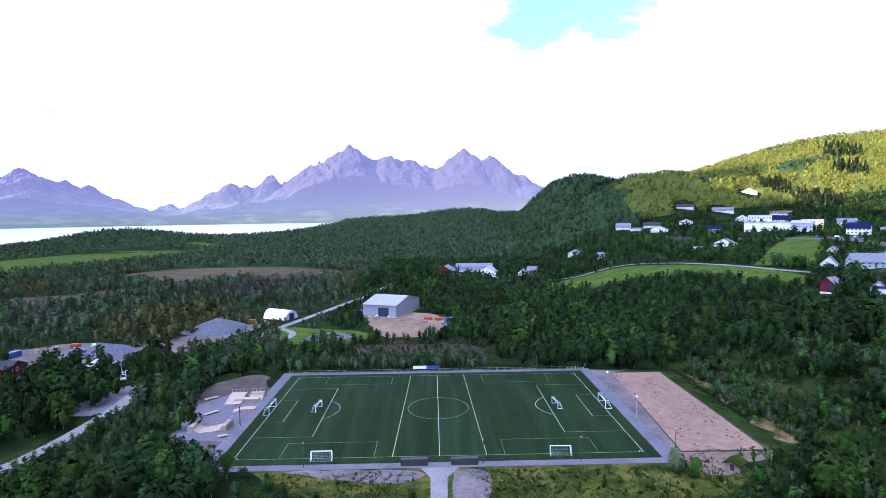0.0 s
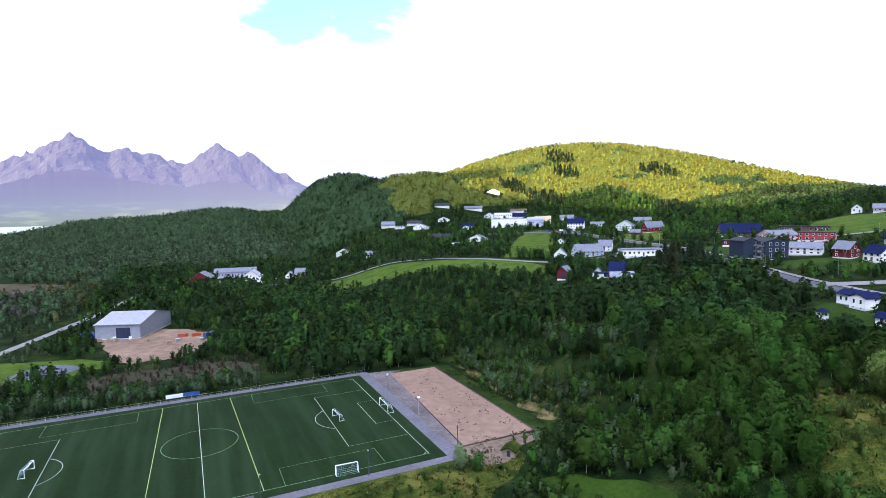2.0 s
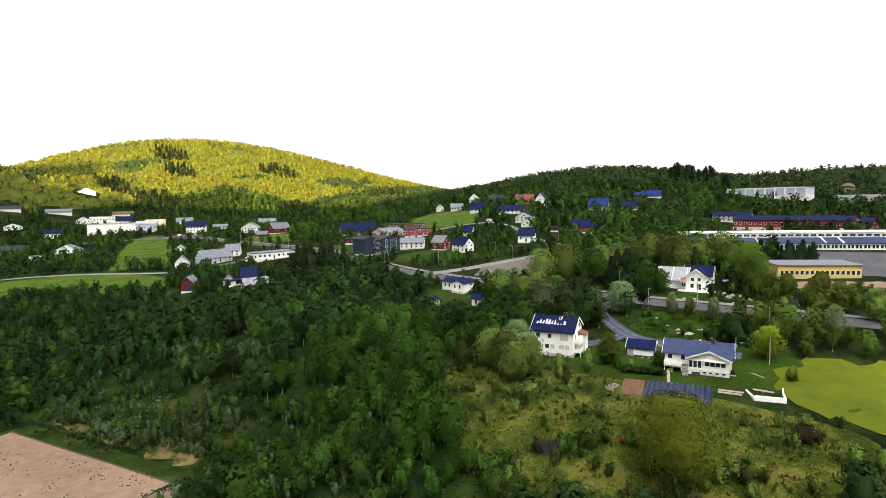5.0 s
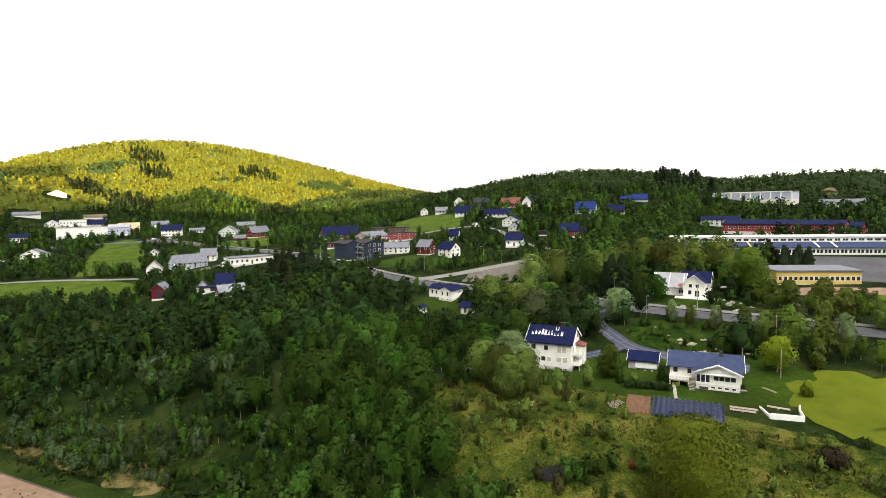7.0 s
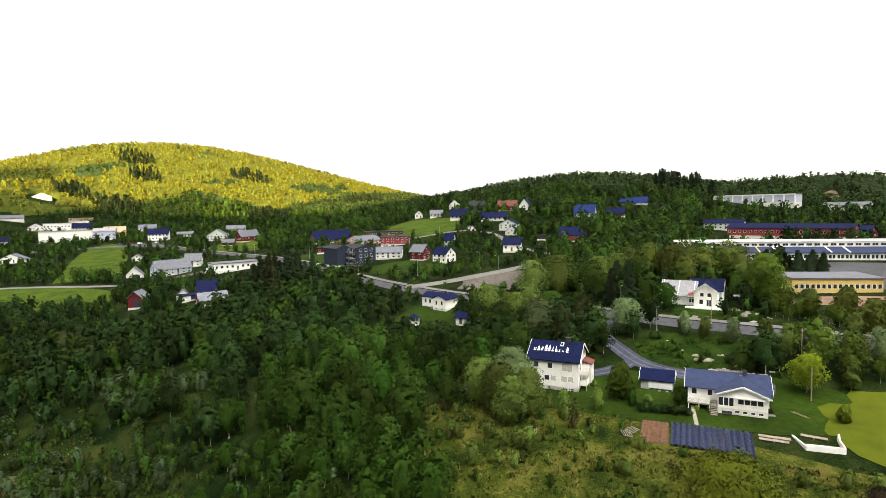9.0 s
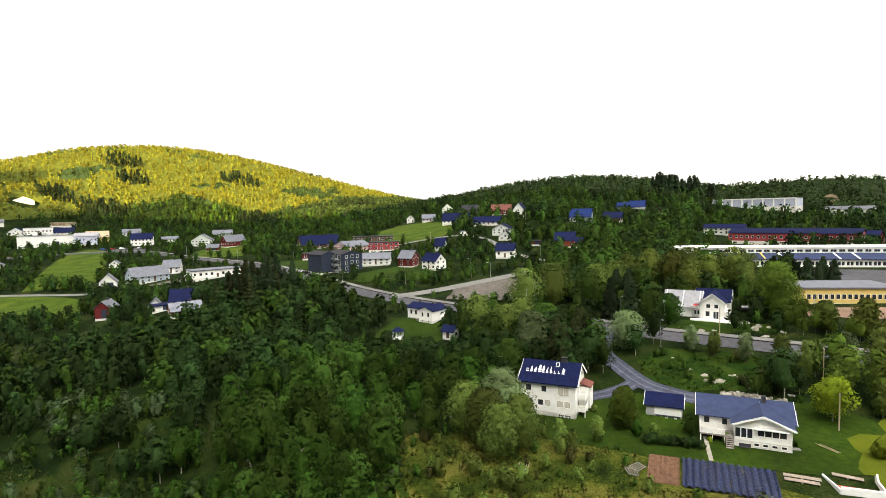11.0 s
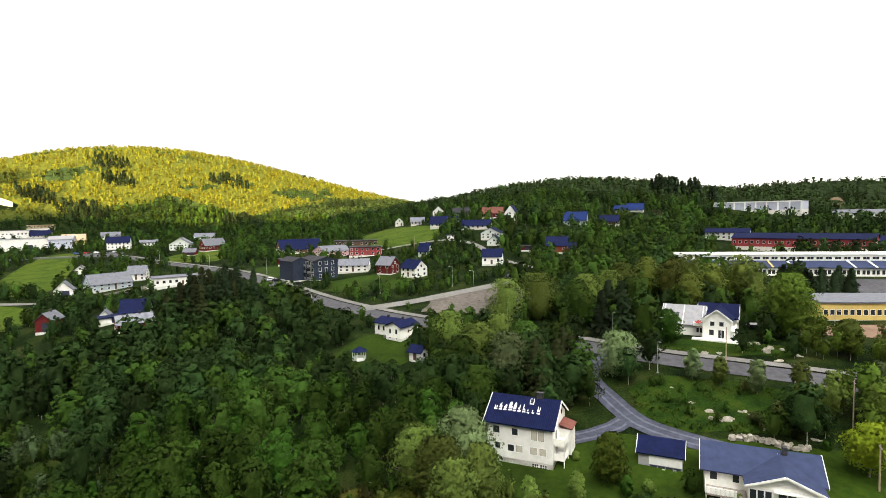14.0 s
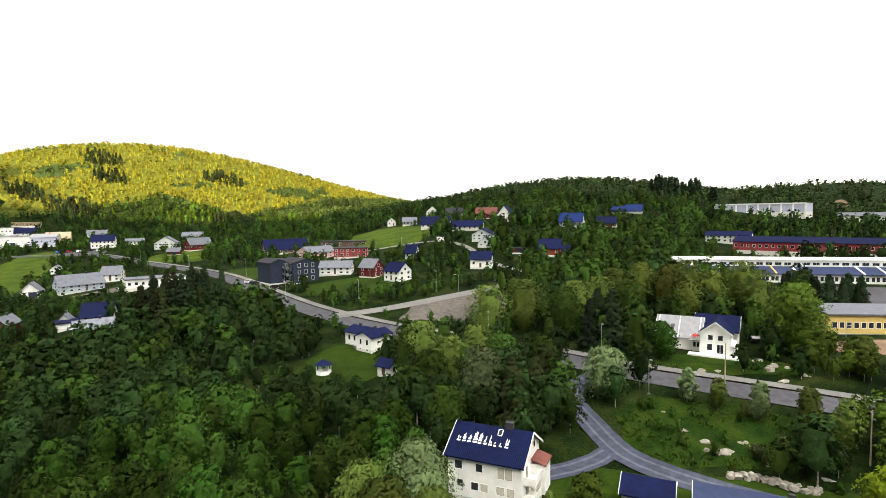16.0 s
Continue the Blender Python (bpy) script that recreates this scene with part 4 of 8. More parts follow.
# ---- the pitch ----
def build_pitch():
    px, py = 50.0, 33.15
    g = Geo().box(-px - 7, px + 7, -py - 6, py + 6, -0.4, 0.10)
    tagged(new("pavement", g.mesh("pavement", "path_asphalt")), "violet-grey asphalt path round the pitch", "path", "", "structure")
    pitch = thing("football_pitch", pose(0, 0, 0.1), "green artificial turf football pitch with white lines", "football pitch")
    part("turf", Geo().box(-px - 3.4, px + 3.4, -py - 3.2, py + 3.0, -0.3, 0.04), "turf", pitch)

    def bar(x0, y0, x1, y1, w, material, lift=0.05):
        d = Vector((x1 - x0, y1 - y0, 0)).normalized() * w / 2
        s = Vector((-d.y, d.x, 0))
        a, b = Vector((x0, y0, lift)) - d, Vector((x1, y1, lift)) + d
        part("line", Geo().poly([a - s, b - s, b + s, a + s]), material, pitch)

    def rect(x0, x1, y0, y1, w, material, skip=(), lift=0.05):
        for k, (a, b, c, d) in enumerate(((x0, y0, x1, y0), (x0, y1, x1, y1), (x0, y0, x0, y1), (x1, y0, x1, y1))):
            if k not in skip:
                bar(a, b, c, d, w, material, lift)

    def ring(cx, cy, r, a0, a1, w, material, lift=0.05):
        g, n = Geo(), 48
        for i in range(n):
            a, b = math.radians(a0 + (a1 - a0) * i / n), math.radians(a0 + (a1 - a0) * (i + 1) / n)
            g.poly([(cx + (r + k) * math.cos(q), cy + (r + k) * math.sin(q), lift) for q, k in ((a, -w / 2), (a, w / 2), (b, w / 2), (b, -w / 2))])
        part("line", g, material, pitch)

    rect(-px, px, -py, py, 0.15, "line_white", skip=(0, 1))
    bar(-px, -py, px, -py, 0.16, "line_thin")
    bar(-px, py, px, py, 0.16, "line_thin")
    bar(0, -py, 0, py, 0.16, "line_white")
    ring(0, 0, 9.15, 0, 360, 0.16, "line_thin", 0.054)
    for s in (-1, 1):
        x, xb, xs = s * px, s * (px - 16.3), s * (px - 5.5)
        bar(xb, -20.16, xb, 20.16, 0.15, "line_white")
        for y in (-20.16, 20.16):
            bar(x, y, xb, y, 0.13, "line_thin", 0.052)
        bar(xs, -9.16, xs, 9.16, 0.13, "line_white")
        for y in (-9.16, 9.16):
            bar(x, y, xs, y, 0.12, "line_thin", 0.052)
        ring(s * (px - 11), 0, 9.15, (180 if s > 0 else 0) - 53, (180 if s > 0 else 0) + 53, 0.16, "line_white", 0.054)
        for y in (-py, py):
            ring(x, y, 1, *((90, 180) if s > 0 and y < 0 else (180, 270) if s > 0 else (0, 90) if y < 0 else (270, 360)), 0.14, "line_white", 0.054)
        bar(s * 11.5, -py, s * 9.6, py, 0.16, "line_yellow", 0.053)
        # the two short pitches laid across
        cx = s * 27.5
        for y0, y1 in ((-py, -py + 9), (py - 9, py)):
            rect(cx - 11.5, cx + 11.5, y0, y1, 0.1, "line_thin", lift=0.056)
    return pitch


build_pitch()


def football_goal(wide, high, deep, name="football_goal"):
    ob = thing(name, pose(0, 0, 0), "white football goal with a pale net", "goal", "goals on the pitch")
    r = 0.075
    for s in (-1, 1):
        part("post", Geo().cone(s * wide / 2, 0, 0, high, r, r), "paint_white", ob)
        g = Geo().beam((s * wide / 2, 0, high), (s * wide / 2, deep * 0.5, high), 0.07).beam((s * wide / 2, deep * 0.5, high), (s * wide / 2, deep, 0), 0.07).beam((s * wide / 2, 0, 0.04), (s * wide / 2, deep, 0.04), 0.07)
        part("stanchion", g, "paint_white", ob)
    part("crossbar", Geo().beam((-wide / 2, 0, high), (wide / 2, 0, high), 0.14), "paint_white", ob)
    g = Geo()
    w = 0.018
    for i in range(int(wide / 0.42) + 1):
        x = -wide / 2 + i * 0.42
        g.beam((x, deep * 0.5, high), (x, deep, 0.03), w).beam((x, 0, high), (x, deep * 0.5, high), w)
    for j in range(7):
        k = j / 6
        g.beam((-wide / 2, deep * (0.5 + 0.5 * k), high * (1 - k) + 0.03), (wide / 2, deep * (0.5 + 0.5 * k), high * (1 - k) + 0.03), w)
    part("net", g, "net", ob, "pale green mesh net")
    return ob


goal = football_goal(7.32, 2.44, 1.9)
goal.matrix_basis = pose(-50, 0, 0.14, 0, 0, 90)
copy_thing(goal, pose(50, 0, 0.14, 0, 0, -90))
small = football_goal(5.0, 2.0, 1.4)
small.matrix_basis = pose(-36.2, 0.5, 0.14, 0, 0, 80)
copy_thing(small, pose(35.5, -0.5, 0.14, 0, 0, -82))
copy_thing(small, pose(-28.5, -33.6, 0.14, 0, 0, 180))
copy_thing(small, pose(29.5, -33.2, 0.14, 0, 0, 178))


def build_sand():
    g = Geo().poly([(59.2, -33.6, 0.09), (80.6, -33.6, 0.09), (81.5, 32.5, 0.09), (64, 33, 0.09)])
    tagged(new("sand_court", g.mesh("sand_court", "sand")), "pale brown sand court beside the pitch", "sand court", "", "structure")
    strip = Geo().poly([(57.0, -39, 0.078), (59.4, -33.6, 0.078), (64.2, 33, 0.078), (70, 35.5, 0.078), (57.0, 37.5, 0.078)])
    tagged(new("gravel_strip", strip.mesh("gravel_strip", "gravel_strip")), "violet-grey gravel between pitch and sand court", "gravel", "", "structure")
    edge = thing("sand_border", pose(0, 0, 0), "low weathered timber border of the sand court", "border")
    for a, b in (((59.2, -33.6, 0.15), (80.6, -33.6, 0.15)), ((80.6, -33.6, 0.15), (81.5, 32.5, 0.15)), ((59.2, -33.6, 0.15), (62.2, 5, 0.15))):
        part("timber", Geo().beam(a, b, 0.25, 0.3), "wood_weathered", edge)
    # clods and tufts lying on the sand, thickest in the corner by the hut
    r = np.random.default_rng(9)
    n = 520
    x, y = r.uniform(62.5, 80.5, n), -33 + 64 * r.uniform(0, 1, n) ** np.where(r.uniform(size=n) < 0.5, 3.5, 1.1)
    thick = np.array([noise.noise((a * 0.16, b * 0.16, 3)) for a, b in zip(x, y)])
    g = Geo()
    for a, b, size in zip(x[thick > 0.02], y[thick > 0.02], r.uniform(0.10, 0.34, n)):
        g.cone(a, b, 0.085, size * 0.8, 0.10 + size * 0.4, size * 0.3, 5)
    tagged(new("clods", g.mesh("clods", "soil")), "dark clods and tufts on the sand", "clods", "", "stuff")
    path = Geo().poly([(-4.5, -39.2, 0.13), (4.5, -39.2, 0.13), (1.6, -44, 0.13), (0.9, -75, 0.13), (-2.1, -75, 0.13), (-2.2, -44, 0.13)])
    tagged(new("pavement", path.mesh("pavement", "concrete")), "pale path leading up to the pitch", "path", "", "structure")


build_sand()


# ---- trees ----
def leaf_tris(rng, centres, size, out, mess=0.42):
    """Small pointed leaf sprays, one at each centre, facing outward with some disorder; the light sees the crown's round form in them."""
    n = len(centres)
    out = out / (np.linalg.norm(out, axis=1)[:, None] + 1e-9)
    d = rng.normal(size=(n, 3)) * mess + out
    d /= np.linalg.norm(d, axis=1)[:, None]
    a = np.cross(d, rng.normal(size=(n, 3)))
    a /= np.linalg.norm(a, axis=1)[:, None] + 1e-9
    b = np.cross(d, a)
    s = (size * rng.uniform(0.6, 1.4, n))[:, None]
    ln = rng.uniform(0.75, 1.3, n)[:, None]
    v = np.stack([centres - a * s * 0.55 - b * s * 0.35 * ln, centres + a * s * 0.55 - b * s * 0.35 * ln, centres + b * s * 0.75 * ln], 1)
    flip = np.einsum("ij,ij->i", np.cross(v[:, 1] - v[:, 0], v[:, 2] - v[:, 0]), out) < 0
    v[flip] = v[flip][:, ::-1]
    nn = out * 0.85 + d * 0.15
    return v.reshape(-1, 3), np.repeat(nn / np.linalg.norm(nn, axis=1)[:, None], 3, 0)


def crown(seed, h, n, size, low=0.1, girth=0.24, rings=9, segs=12, per=11, peak=None, heart=0.55):
    """A broadleaf crown: boughs of leaf sprays round a leafy heart, some standing out and some set back, so that the outline is ragged."""
    rng = np.random.default_rng(seed)
    ph = rng.uniform(0, 6.28, 8)
    peak = peak or rng.uniform(0.78, 1.12)

    def place(t, a, f=1.0):
        k = np.clip((t - low) / (1.0 - low), 0.0, 1.0)
        r = girth * h * np.clip(np.sin(np.pi * (0.03 + 0.96 * k) ** peak), 0.02, 1) ** 0.55 * (1.02 - 0.06 * k) * f
        r = r * (1 + 0.13 * np.sin(2 * a + ph[1] - 7 * t) + 0.11 * np.sin(3 * a + ph[0] + 6 * t) + 0.08 * np.sin(15 * t + ph[3] + a))
        sx, sy = 0.06 * h * np.sin(3 * t + ph[4]), 0.06 * h * np.sin(3 * t + ph[5])
        return np.stack([np.cos(a) * r + sx * t, np.sin(a) * r + sy * t, t * h + 0 * a], -1)

    t, a = np.meshgrid(np.linspace(low, 0.84, rings), np.linspace(0, 2 * np.pi, segs, endpoint=False), indexing="ij")
    g = place(t, a, heart).reshape(-1, 3)
    gn = np.stack([np.cos(a), np.sin(a), 1.7 * t - 0.6], -1).reshape(-1, 3)
    gn /= np.linalg.norm(gn, axis=1)[:, None]
    i = np.arange(rings * segs).reshape(rings, segs)
    j = np.roll(i, -1, 1)
    hull = np.concatenate([np.stack([i[:-1], j[:-1], j[1:]], -1).reshape(-1, 3), np.stack([i[:-1], j[1:], i[1:]], -1).reshape(-1, 3)])
    m = max(6, n // per)
    k = (np.arange(m) + rng.uniform(0, 1, m)) / m
    k = 0.04 + 0.94 * k ** 0.85
    ba = np.arange(m) * 2.4 + rng.normal(0, 0.45, m)
    bough = place(low + (1 - low) * k, ba, np.clip(rng.normal(0.76, 0.17, m), 0.3, 1.12))
    wide = girth * h * rng.uniform(0.22, 0.42, m) * (1.08 - 0.22 * k) * (12 / per if per > 12 else 1) ** -0.3
    away = np.stack([np.cos(ba), np.sin(ba), 1.7 * k - 0.5], -1)
    own = np.arange(n) % m
    d = rng.normal(size=(n, 3)) + 0.75 * away[own] + np.array([0, 0, 0.55])
    d /= np.linalg.norm(d, axis=1)[:, None]
    at = bough[own] + d * wide[own][:, None] * rng.uniform(0.65, 1.15, n)[:, None] * np.array([1, 1, 0.85])
    at[:, 2] = np.clip(at[:, 2], 0.015 * h, h * 1.03)
    v1, n1 = leaf_tris(rng, at, size, d * 0.5 + away[own] * 0.55, 0.5)
    faces = np.concatenate([hull, len(g) + np.arange(n * 3).reshape(-1, 3)])
    return np.concatenate([g, v1]), bough[rng.choice(m, min(m, 9), replace=False)] * 0.92, np.concatenate([gn, n1]), faces


def tuft(seed, blades=7):
    """A tuft of tall grass: narrow blades leaning outward from one root."""
    rng = np.random.default_rng(seed)
    a = rng.uniform(0, 6.28, blades)
    lean, root = rng.uniform(0.15, 0.75, blades), rng.uniform(0, 0.5, blades)
    up = rng.uniform(0.55, 1.0, blades)
    side = np.stack([-np.sin(a), np.cos(a), 0 * a], -1) * rng.uniform(0.10, 0.2, blades)[:, None]
    base = np.stack([np.cos(a) * root, np.sin(a) * root, 0 * a - 0.05], -1)
    tip = base + np.stack([np.cos(a) * lean, np.sin(a) * lean, up], -1)
    v = np.stack([base - side, base + side, tip], 1).reshape(-1, 3)
    nn = np.stack([np.cos(a) * 0.35, np.sin(a) * 0.35, 0 * a + 0.93], -1)
    return v, None, np.repeat(nn, 3, 0), tris_of(v)


def spruce(seed, h, n, size):
    """A conifer: whorls of drooping branches, wide below and narrow above."""
    rng = np.random.default_rng(seed)
    tiers = 13
    k = (np.arange(n) % (tiers * 7))
    tier, arm = k // 7, k % 7
    t0 = 0.06 + 0.92 * (tier / tiers) ** 0.9
    ang = arm * 0.898 + tier * 1.3 + rng.normal(0, 0.16, n)
    u = rng.uniform(0.1, 1, n) ** 0.7
    r = h * 0.25 * (1.03 - t0) ** 0.85 * u * (1 + 0.22 * np.sin(arm * 5.1 + tier * 3.7 + seed))
    z = t0 * h - r * 0.32 + rng.normal(0, 0.012 * h, n)
    p = np.c_[np.cos(ang) * r, np.sin(ang) * r, np.maximum(z, 0.02 * h)]
    v, nn = leaf_tris(rng, p, size, np.c_[np.cos(ang), np.sin(ang), np.full(n, 0.75)], 0.35)
    return v, None, nn, tris_of(v)


def tris_of(v):
    return np.arange(len(v)).reshape(-1, 3)


def trunk(h, r, limbs, seed):
    rng = np.random.default_rng(seed)
    g = Geo()
    x = y = 0.0
    z = -0.4
    steps = 4
    pts = [(0, 0, -0.4)]
    for i in range(steps):
        x, y, z = x + rng.normal() * 0.02 * h, y + rng.normal() * 0.02 * h, z + h * 0.85 / steps
        pts.append((x, y, z))
    for i in range(steps):
        a, b = pts[i], pts[i + 1]
        ra, rb = r * (1 - i / steps * 0.85), r * (1 - (i + 1) / steps * 0.85)
        k, n = len(g.v), 6
        for p, q in ((a, ra), (b, rb)):
            g.v += [(p[0] + q * math.cos(2 * math.pi * j / n), p[1] + q * math.sin(2 * math.pi * j / n), p[2]) for j in range(n)]
        g.f += [(k + j, k + (j + 1) % n, k + n + (j + 1) % n, k + n + j) for j in range(n)]
    for c in limbs:
        f = min(0.95, max(0.15, (c[2] - 0.12 * h) / (0.85 * h)))
        i = min(steps - 1, int(f * steps))
        g.beam(pts[i + 1] if pts[i + 1][2] < c[2] else pts[i], tuple(c), r * 0.4)
    return g


def tree_kind(name, label, seed, h, leaves, size, leaf, bark="bark", kind="birch", low=0.1, lobes=20, girth=0.24):
    """A tree of its own: trunk with limbs, and a crown of leaf clumps."""
    ob = thing(name, pose(0, 0, 0), label, "tree", "trees of the wood")
    v, c, nn, faces = crown(seed, h, leaves, size, low, girth, rings=lobes // 2 + 1, segs=lobes * 3 // 4) if kind == "birch" else spruce(seed, h, leaves, size)
    part("trunk", trunk(h, 0.017 * h, c if c is not None else [], seed), bark, ob)
    part("crown", array_mesh("crown", v, faces, leaf, True, nn), leaf, ob)
    return ob


rng = np.random.default_rng(11)


def scatter(x0, x1, y0, y1, step):
    """Jittered places at an even mean distance."""
    xs, ys = np.meshgrid(np.arange(x0, x1, step), np.arange(y0, y1, step * 0.9), indexing="ij")
    xs = xs.ravel() + rng.uniform(-0.5, 0.5, xs.size) * step
    ys = ys.ravel() + rng.uniform(-0.5, 0.5, ys.size) * step
    return xs, ys


def free(x, y, gap=2.0):
    """Where a tree may stand: off the fields, roads, houses and the water."""
    ok = ~((np.abs(x) < 60 + gap) & (np.abs(y) < 40 + gap)) & ~((x > 50) & (x < 83 + gap) & (np.abs(y) < 38))
    wx = x + 2 * np.sin(y * 0.21 + 1) + 1.5 * np.sin(y * 0.53 + x * 0.2)
    wy = y + 2 * np.sin(x * 0.19 + 2) + 1.5 * np.sin(x * 0.57 - y * 0.2)
    for key, poly in FIELDS.items():
        ok &= ~inside(x, y, poly) if key in ("garden", "verge", "lot", "yard", "plot") else ~inside(wx, wy, poly)
    for line, w in ROADS:
        p = along(line, 6)
        ok &= ~near_line(x, y, p, w / 2 + gap + 1.0)
    for hx, hy, r in SITES:
        ok &= (x - hx) ** 2 + (y - hy) ** 2 > (r + gap) ** 2
    return ok & (ground(x, y) > SEA + 2)


SITES = []


# ---- houses ----
def window_mesh(w, h):
    key = ("window", round(w, 2), round(h, 2))
    if key not in CACHE:
        t, g = 0.09, Geo()
        g.box(-w / 2 - t, w / 2 + t, -0.05, 0.02, h, h + t).box(-w / 2 - t, w / 2 + t, -0.07, 0.02, -t, 0)
        g.box(-w / 2 - t, -w / 2, -0.05, 0.02, 0, h).box(w / 2, w / 2 + t, -0.05, 0.02, 0, h)
        if w > 1.3:
            g.box(-0.03, 0.03, -0.04, 0.02, 0, h)
        CACHE[key] = (g.mesh("window", "trim_white"), Geo().box(-w / 2, w / 2, -0.02, 0.02, 0, h).mesh("pane", "glass"))
    return CACHE[key]


CACHE = {}


def window(parent, m, w=1.1, h=1.2):
    fr, pn = window_mesh(w, h)
    ob = part("window", fr, "", parent, "", m)
    part("pane", pn, "", ob)
    return ob


def door(parent, m, w=1.0, h=2.05, material="wall_brown"):
    ob = part("door", Geo().box(-w / 2, w / 2, -0.04, 0.02, 0, h), material, parent, "", m)
    part("handle", Geo().box(w / 2 - 0.15, w / 2 - 0.08, -0.09, -0.04, 1.0, 1.05), "metal_grey", ob)
    return ob


def gable_roof(L, W, H, R, over=0.5, thick=0.18):
    """Two slabs along x with eaves and verges."""
    g = Geo()
    k = R / (W / 2)
    e = over
    for s in (-1, 1):
        lo, hi = (s * (W / 2 + e), H - e * k), (0.0, H + R)
        pts = [lo, hi, (hi[0], hi[1] + thick), (lo[0], lo[1] + thick)]
        a = [(-L / 2 - e, y, z) for y, z in pts]
        b = [(L / 2 + e, y, z) for y, z in pts]
        n = len(g.v)
        g.v += a + b
        g.f += [tuple(n + i for i in q) for q in ((0, 1, 2, 3), (7, 6, 5, 4), (0, 4, 5, 1), (1, 5, 6, 2), (2, 6, 7, 3), (3, 7, 4, 0))]
    return g


def house(name, x, y, rot, L, W, H, R, ridge, wall, roof, rows, label, category="house", z=None, chimney=True, plinth=0.5, group=""):
    """A house with walls, roof, plinth, windows and a door. Its front looks along its own -y; the ridge runs along x or y, or the roof is flat."""
    z = min(gz(x + a, y + b) for a in (-L / 3, L / 3) for b in (-W / 3, W / 3)) if z is None else z
    zt = gz(x, y)
    ob = thing(name, pose(x, y, z, 0, 0, rot), label, category, group)
    lift = max(0.3, zt - z + 0.2)
    part("foundation", Geo().box(-L / 2 - 0.03, L / 2 + 0.03, -W / 2 - 0.03, W / 2 + 0.03, -2.0, lift + 0.15), "plinth", ob)
    H = max(H, 2.3) + 0.0
    g = Geo()
    base = lift + 0.15
    if ridge == "flat":
        g.box(-L / 2, L / 2, -W / 2, W / 2, base, H)
        part("wall", g, "wall_" + wall, ob)
        rf = part("roof", Geo().box(-L / 2 - 0.35, L / 2 + 0.35, -W / 2 - 0.35, W / 2 + 0.35, H, H + 0.35), "roof_" + roof, ob)
    elif ridge == "x":
        g.extrude([(-W / 2, base), (W / 2, base), (W / 2, H), (0, H + R), (-W / 2, H)], -L / 2, L / 2)
        me = g.mesh("wall", "wall_" + wall)
        me.transform(Matrix.Rotation(math.pi / 2, 4, "Z"))
        part("wall", me, "", ob)
        rf = part("roof", gable_roof(L, W, H, R), "roof_" + roof, ob)
    else:
        g.extrude([(-L / 2, base), (L / 2, base), (L / 2, H), (0, H + R), (-L / 2, H)], -W / 2, W / 2)
        part("wall", g, "wall_" + wall, ob)
        rf = part("roof", gable_roof(W, L, H, R), "roof_" + roof, ob, "", pose(0, 0, 0, 0, 0, 90))
    if chimney and ridge != "flat" and R > 1.5:
        g = Geo().box(-0.35, 0.35, -0.3, 0.3, H + R - 0.9, H + R + 0.75).box(-0.42, 0.42, -0.37, 0.37, H + R + 0.75, H + R + 0.9)
        part("chimney", g, "metal_dark", ob, "", pose(L * 0.17 if ridge != "y" else 0, 0 if ridge != "y" else W * 0.15, 0))
    if rows:
        store = (H - base) / rows
        wh = min(1.25, store * 0.5)
        for r in range(rows):
            wz = base + store * r + (store - wh) * 0.55
            for side, length, turn, off in ((0, L, 0, W / 2), (1, W, 90, L / 2), (2, W, -90, L / 2), (3, L, 180, W / 2)):
                n = max(1, int(length / 2.7))
                for i in range(n):
                    u = (i + 0.5) / n * length - length / 2
                    if side == 0 and r == 0 and i == n // 2:
                        door(ob, pose(u, -W / 2, base, 0, 0, 0))
                        continue
                    if side == 3 and length > 18:
                        continue
                    m = pose(0, 0, 0, 0, 0, turn) @ pose(u, -off, wz)
                    window(ob, m, 1.25 if i % 2 else 1.0, wh)
        if ridge == "y" and R > 2:
            window(ob, pose(0, -W / 2, H + 0.15), 1.0, min(1.1, R * 0.4))
        if ridge == "x" and R > 2:
            for turn in (90, -90):
                window(ob, pose(0, 0, 0, 0, 0, turn) @ pose(0, -L / 2, H + 0.15), 1.0, min(1.1, R * 0.4))
    elif L > 5:
        gw = 6.8 if W > 30 else min(3.2, L * 0.4)
        part("door", Geo().box(-gw / 2, gw / 2, -0.06, 0.02, 0, 5.2 if W > 30 else min(H * 0.75, 3.4)), "gate_dark", ob, "", pose(L * 0.12, -W / 2, base))
    if name == "sports_hall":
        for i in range(9):
            u = -L / 2 + i * L / 8
            part("pilaster", Geo().box(u - 0.5, u + 0.5, -W / 2 - 0.5, -W / 2 + 0.1, 0, H), "trim_white", ob)
        part("cornice", Geo().box(-L / 2 - 0.5, L / 2 + 0.5, -W / 2 - 0.6, -W / 2 - 0.36, H - 0.3, H + 0.5), "trim_white", ob)
    SITES.append((x, y, max(L, W) * 0.55))
    a = math.radians(rot)
    SITES.append((x + math.sin(a) * (W / 2 + 7), y - math.cos(a) * (W / 2 + 7), min(L * 0.5, 9)))
    return ob


house("white_row_house", 284.3, 19.8, -67, 14.2, 9, 3.8, 2.7, "x", "white", "grey", 2, "white rendered two-storey row house with a grey roof")
house("village_house", 275.6, -16.9, -106, 8.5, 7.9, 4.5, 3.2, "x", "white", "navy", 2, "white wooden house with a dark blue tiled roof")
house("village_house", 280.8, -0.9, -97, 7.8, 7.5, 4.7, 3.4, "x", "red", "grey", 2, "dark red wooden house on a white basement")
house("pink_hall", 325.1, 61.4, -21, 17.4, 14, 4.5, 2.9, "x", "pink", "grey", 2, "pale pink two-storey house with a light grey gable")
house("red_block", 325.6, 38.8, -63, 17.7, 10, 5.7, 0.8, "flat", "redwhite", "dark", 2, "red flat-roofed block with white window bands")
